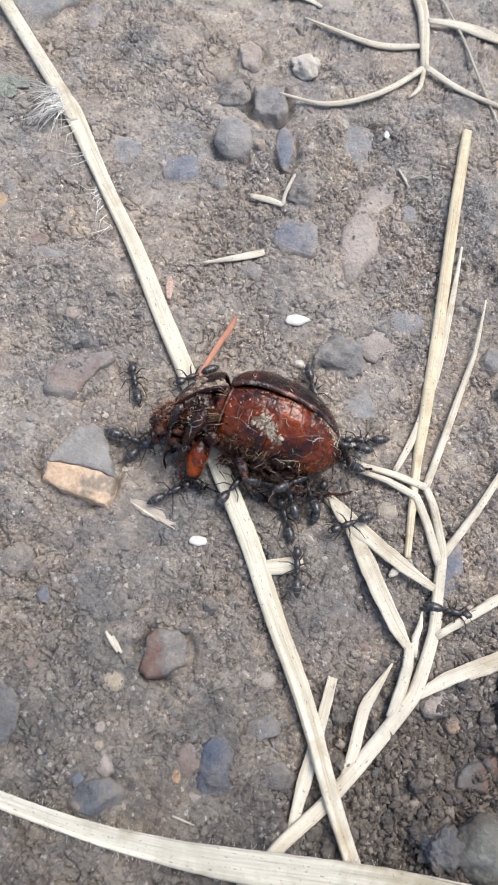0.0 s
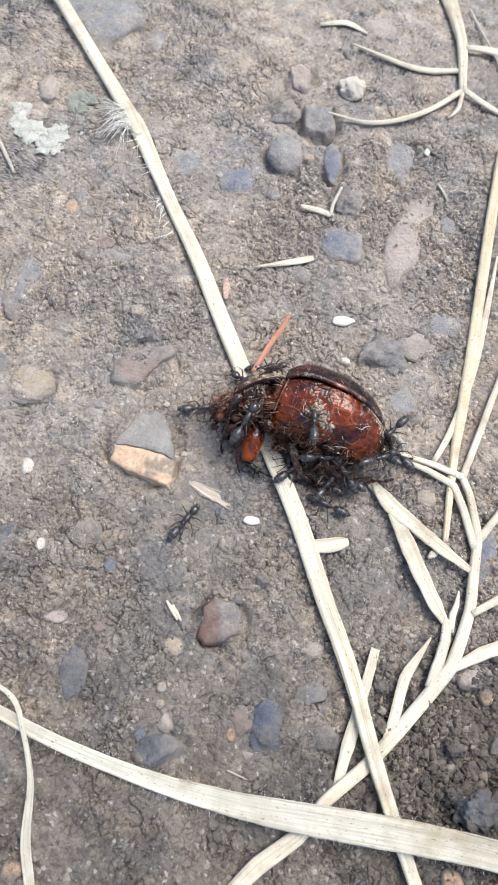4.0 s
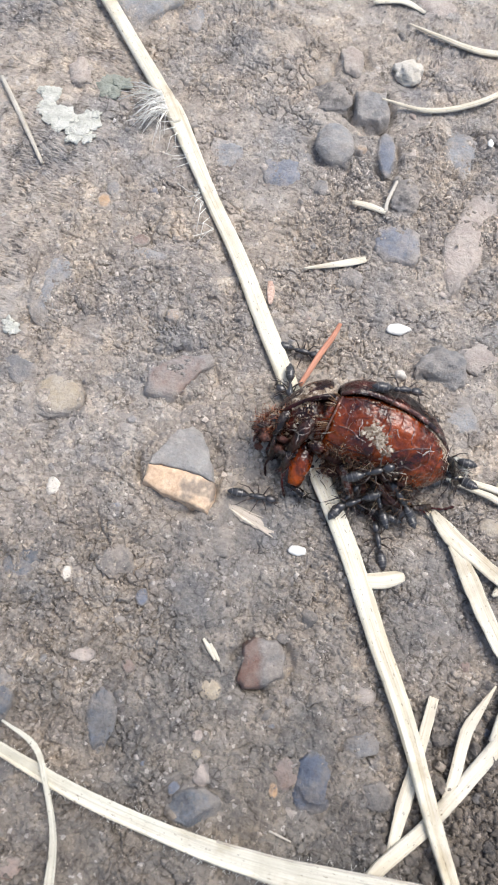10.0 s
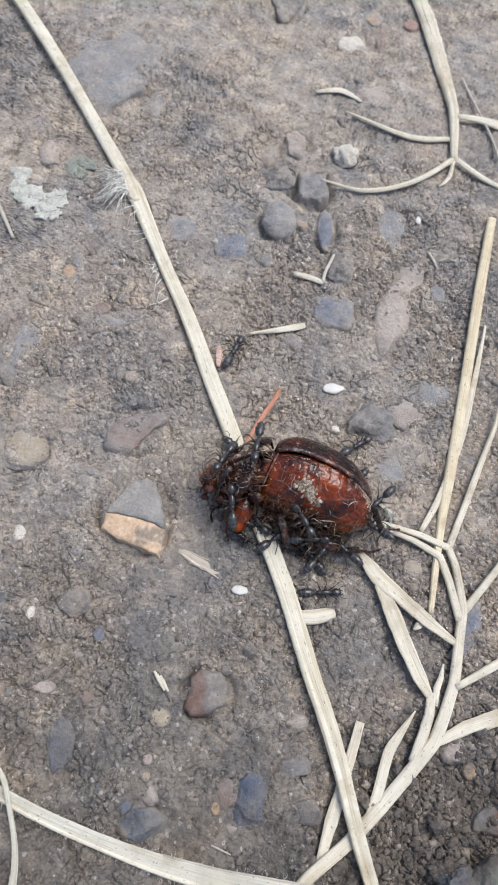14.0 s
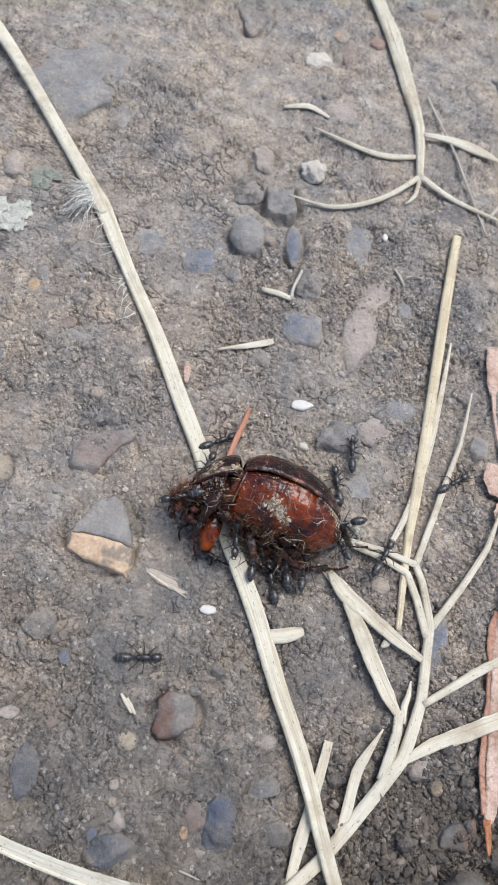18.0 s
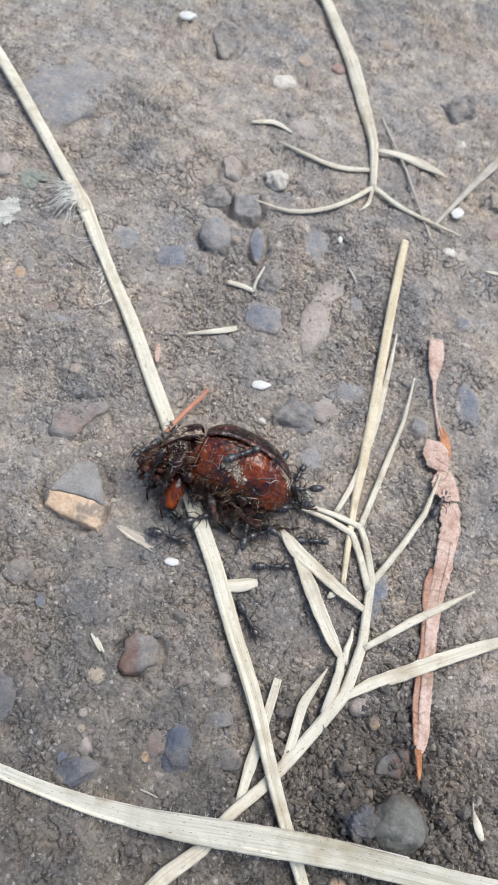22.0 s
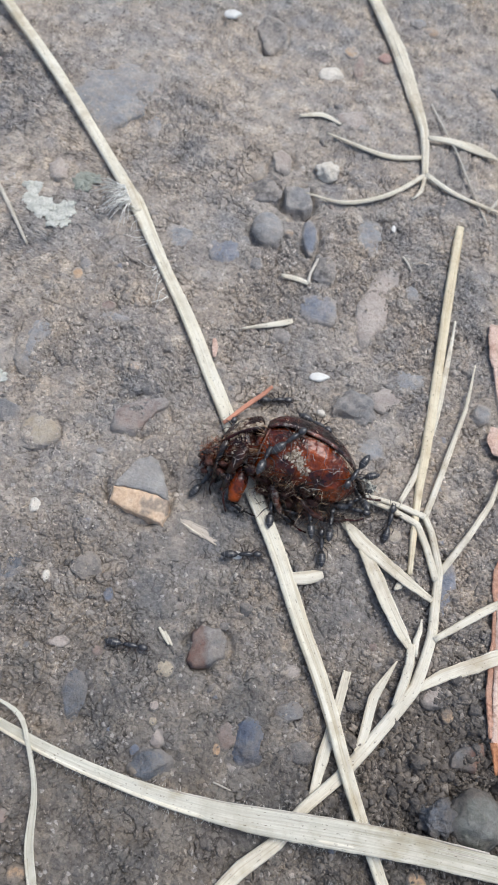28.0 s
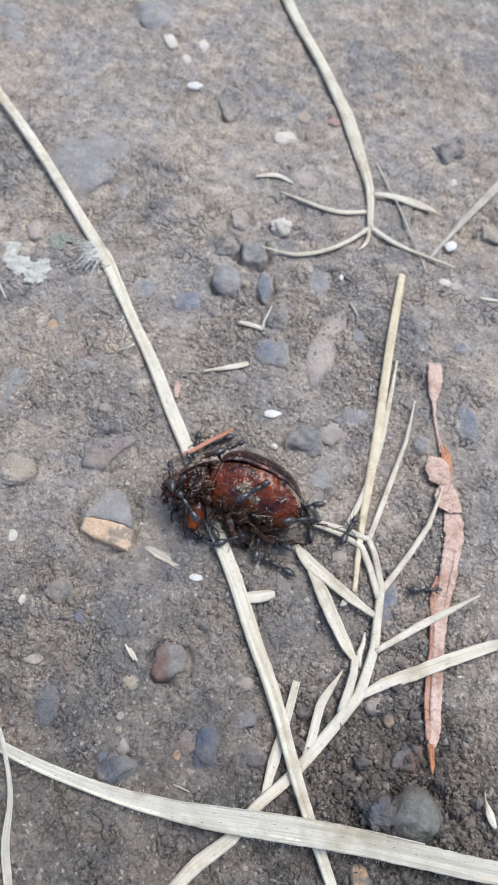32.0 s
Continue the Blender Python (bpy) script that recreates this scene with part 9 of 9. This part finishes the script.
    way = [
        (0, at(-12, -17, -0.3, 1, 4, 0)), (0.5, at(-10.8, -15.9, -0.3, -18, -3, 5)), (1, at(-9.5, -14.8, 4.9, -37, -9, 13)), (2, at(-9.5, -14.8, 4.9, -38, -5, 17)),
        (3, at(-10.4, -14.8, 3.7, -26, -1, 21)), (4, at(-11.4, -14.7, -0.1, -14, 2, 26)), (5, at(-12.3, -14.7, -0.1, -1, 3, 32)), (6, at(-12, -14.6, -0.3, 1, 4, 22)),
        (7, at(-11.9, -15.3, -0.2, -1, -3, 22)), (8, at(-9.7, -16.7, -0.3, 0, 0, 32)), (8.5, at(-11.4, -16.4, -0.3, -1, -2, 32)), (9, at(-13.1, -16.2, -0.1, -1, -4, 32)),
        (9.5, at(-10.5, -18.7, -0.7, -1, -1, 21)), (10, at(-7.8, -21.3, -0.8, -1, 2, 10)), (10.5, at(-5.3, -27, -0.8, -1, 2, 30)), (11, at(-2.8, -32.7, -0.8, -1, 3, 49)),
        (12, at(-2.7, -33.1, -0.7, -1, 3, 29)), (12.33, at(-2.8, -28, -0.7, 0, 1, 78)), (12.67, at(-3, -22.8, -0.7, -1, 0, 127)), (13, at(-3.2, -17.6, -0.3, -2, -1, 177)),
        (14, at(-3.2, -17.6, -0.3, -2, -1, 177)), (15, at(-4.5, -22.7, -0.7, -2, -1, 119)), (16, at(-5.8, -27.8, -0.7, -1, -1, 62)), (17, at(-7.1, -32.9, -0.7, -1, 0, 4)),
        (18, at(-7.1, -32.2, -1, 2, -2, 18)), (19, at(-7, -31.2, -0.7, -1, 4, 65)), (19.5, at(-4.3, -28.5, -0.7, 0, 3, 123)), (20, at(-1.6, -25.8, -0.3, 0, 1, -179)),
        (20.33, at(0.2, -25.4, -0.1, 0, 1, 130)), (20.67, at(2, -25.1, -0.2, 0, 0, 80)), (21, at(3.8, -24.7, 0.9, 0, 0, 29)), (21.5, at(6.6, -26.7, 0, 1, 2, -6)),
        (22, at(9.4, -28.7, -0.5, 0, 3, -41)), (22.5, at(7.7, -25.9, -0.1, 2, 1, -5)), (23, at(6.1, -23.2, -0.2, 2, -1, 31)), (24, at(6.3, -23.6, 0, 1, 2, 32)),
        (24.5, at(0.8, -21.6, 0.7, 2, 1, 56)), (25, at(-4.7, -19.5, -0.7, 3, -1, 80)), (25.5, at(-5.4, -18.4, 2.1, -5, -11, 119)), (26, at(-6, -17.3, 4.8, -17, -14, 161)),
        (27, at(-7.3, -17.3, 4.7, -10, -16, 113)), (28, at(-8.7, -17.2, -0.4, -4, -12, 66)), (29, at(-10, -17.2, -0.7, -2, -5, 20)), (30, at(-9.7, -19.1, -0.7, 0, 0, 51)),
        (30.5, at(-8.8, -17.2, 2.8, -10, -11, 69)), (31, at(-8, -15.3, 5.9, -23, -18, 89)), (32, at(-9.1, -14.1, 4.9, -23, 10, 114)),
    ]
    walk(ants[11], way)
    gait(ants[11], way, 11)
    way = [
        (0, at(5, -5, -0.2, -1, 2, -60)), (0.5, at(3.5, -6, -0.2, 1, 3, -53)), (1, at(2, -7, -0.5, 2, 3, -46)), (2, at(2, -7, -0.5, 3, 2, -32)),
        (3, at(2, -7, -0.5, 3, 2, -18)), (4, at(2, -7, -0.5, 4, 1, -5)), (5, at(2, -7, -0.5, 4, 0, 9)), (5.5, at(2.1, -4.9, -0.5, 0, 0, 16)),
        (6, at(2.2, -2.8, -0.5, -3, 1, 23)), (6.5, at(-0.6, -3.5, -0.6, 0, 0, 33)), (7, at(-3.3, -4.3, -0.6, 3, -1, 43)), (7.5, at(-1.8, -3.6, -0.3, 3, -1, 32)),
        (8, at(-0.2, -2.9, -0.5, 3, 0, 22)), (8.5, at(0.9, -5, -0.4, 3, 0, 22)), (9, at(2, -7, -0.5, 4, -1, 21)), (10, at(2, -7, -0.5, 4, -1, 21)),
        (11, at(2, -7, -0.5, 4, -1, 21)), (11.5, at(1.4, -5.4, -0.5, 2, -1, 21)), (12, at(0.8, -3.8, -0.5, 0, -2, 21)), (13, at(0.5, -3.9, -0.6, 1, -3, 21)),
        (13.5, at(3.2, -3.8, -0.4, 1, -1, 36)), (14, at(5.9, -3.7, -0.3, 2, 2, 51)), (15, at(6, -3.6, -0.4, 0, 1, 41)), (16, at(6.1, -3.5, -0.4, -1, 1, 31)),
        (17, at(6.2, -3.4, -0.4, -2, 1, 21)), (17.5, at(7.4, -2.2, -0.4, -1, -1, 63)), (18, at(8.7, -1.1, 0, 0, -3, 105)), (18.5, at(9.8, 0.2, -0.6, 0, -2, 78)),
        (19, at(11, 1.6, -0.6, 0, -1, 50)), (19.33, at(9.7, -1.7, -0.6, -1, 0, 0)), (19.67, at(8.3, -4.9, -0.4, -2, 0, -50)), (20, at(7, -8.2, -0.4, -3, -2, -100)),
        (21, at(7, -8.2, -0.4, -3, -2, -100)), (22, at(7, -8.2, -0.4, -3, -2, -100)), (23, at(7, -8.2, -0.4, -3, -2, -100)), (24, at(7, -8.2, -0.4, -3, -2, -100)),
        (25, at(7, -8.2, -0.4, -3, -2, -100)), (26, at(7, -8.2, -0.4, -3, -2, -100)), (27, at(7.6, -10.3, 6.4, -16, 6, -104)), (28, at(8.2, -12.5, 6.8, -29, 12, -109)),
        (29, at(8.8, -14.6, 4.4, -44, 17, -116)), (30, at(8.4, -13.4, 6.3, -13, 20, -50)), (30.33, at(6.6, -14, 7.1, 7, 14, -6)), (30.67, at(4.9, -14.6, 7.4, 18, -3, 34)),
        (31, at(3.1, -15.3, 7.7, 15, -23, 73)), (32, at(2.1, -13.8, 8.4, 12, -12, 48)),
    ]
    walk(ants[12], way)
    gait(ants[12], way, 12)
    way = [
        (0, at(6, -20, -0.7, 4, 2, 120)), (0.5, at(4.5, -20.1, -0.4, 3, 1, 124)), (1, at(3, -20.3, -0.2, 2, 0, 127)), (2, at(1.7, -18.7, 0.1, 21, -15, 111)),
        (3, at(0.8, -18, 2.1, 19, -15, 112)), (4, at(-0.2, -17.4, 0.1, 16, -15, 113)), (5, at(-1.2, -16.8, 4.1, 14, -15, 114)), (5.5, at(-0.4, -18.3, 0.7, 4, -10, 159)),
        (6, at(0.4, -19.8, 0.7, 0, 0, -158)), (6.33, at(0.2, -19.6, 0.6, 0, 0, -99)), (6.67, at(0.1, -19.3, 0.6, 0, 0, -39)), (7, at(-0.1, -19.1, 0.6, 0, 0, 21)),
        (8, at(0.3, -18.6, 0.5, -1, 3, 21)), (9, at(0.6, -18.9, 0.4, -1, 3, 21)), (9.33, at(1, -18.8, 0.4, -3, 10, -33)), (9.67, at(1.5, -18.6, 1.1, -10, 13, -88)),
        (10, at(1.9, -18.5, 1.2, -17, 9, -142)), (10.5, at(2.4, -18.2, 0.8, -29, -13, 175)), (11, at(2.8, -17.8, 0.8, -21, -37, 129)), (11.33, at(2.5, -17.8, 0.8, 3, -21, 70)),
        (11.67, at(2.1, -17.7, 0.8, 3, 5, 24)), (12, at(1.8, -17.6, 1.5, -17, 22, -28)), (13, at(3, -17.4, -0.5, -33, -14, 8)), (14, at(3.9, -17.2, 1.5, 9, -18, 17)),
        (15, at(6, -14.4, 7.4, 3, -15, 51)), (16, at(8.1, -11.6, 6.6, -1, -10, 83)), (17, at(10.1, -8.8, -0.4, -2, -3, 115)), (17.5, at(9.1, -7.2, -0.5, -2, -4, 115)),
        (18, at(8.1, -5.6, -0.5, -2, -5, 115)), (19, at(5.6, -5.3, -0.3, -3, 2, 106)), (19.33, at(4.4, -5.8, 0.1, -1, 0, 60)), (19.67, at(3.2, -6.4, -0.4, 1, 1, 13)),
        (20, at(2, -7, -0.5, 3, 2, -33)), (20.5, at(7.2, -8.3, -0.6, 1, 1, 8)), (21, at(12.3, -9.6, -0.6, -1, 0, 50)), (22, at(9.9, -8.7, -0.4, -3, 0, 79)),
        (22.5, at(6, -7.8, -0.5, -1, -2, 88)), (23, at(2, -7, -0.5, 0, -4, 97)), (23.5, at(6.1, -7.9, -0.5, -1, -4, 107)), (24, at(10.1, -8.7, -0.3, -1, -4, 116)),
        (24.5, at(9.1, -10.7, -0.3, 10, -10, 113)), (25, at(8.1, -12.6, 7, 22, -16, 108)), (25.33, at(8, -12.4, 7, 21, 4, 70)), (25.67, at(8, -12.2, 7, 7, 19, 28)),
        (26, at(8, -12.1, 7, -15, 20, -18)), (27, at(9.3, -13.3, 4.8, -9, 13, -5)), (28, at(10.6, -14.5, -0.4, -5, 6, 8)), (29, at(11.9, -15.6, -0.4, -2, -2, 20)),
        (29.5, at(12.1, -14.2, -0.3, -2, -1, 67)), (30, at(12.4, -12.7, 0.9, 0, 0, 114)), (30.5, at(13.9, -11.1, -0.6, -2, 0, 100)), (31, at(15.4, -9.4, -0.6, -3, 0, 85)),
        (31.5, at(16, -10.7, -0.4, -1, 0, 80)), (32, at(16.6, -12, 0.7, 0, 0, 75)),
    ]
    walk(ants[13], way)
    gait(ants[13], way, 13)
    # ants that stay feeding in one spot, shifting and turning a little
    spots = [(10.0, -13.9, 2.9, 6, 28, 150), (5.0, -17.9, 0.4, 12, -6, 95), (0.4, -18.3, 0.5, 4, 0, 70), (10.2, -10.3, 0.6, -4, 6, 215), (7.4, -17.0, 0.2, 0, 10, 130)]
    for k, (x, y, z, rx, ry, rz) in enumerate(spots):
        way = []
        for t in range(0, 33):
            u, v = 0.9 * t + 2.1 * k, 0.61 * t + 1.3 * k
            way.append((t, at(x + 0.55 * math.sin(u) + 0.3 * math.sin(2.3 * v), y + 0.4 * math.cos(v), z + 0.1 * math.sin(u), rx + 5 * math.sin(v), ry, rz + 24 * math.sin(0.7 * u) + 10 * math.cos(v))))
        walk(ants[14 + k], way)
        gait(ants[14 + k], way, 14 + k)


motions()
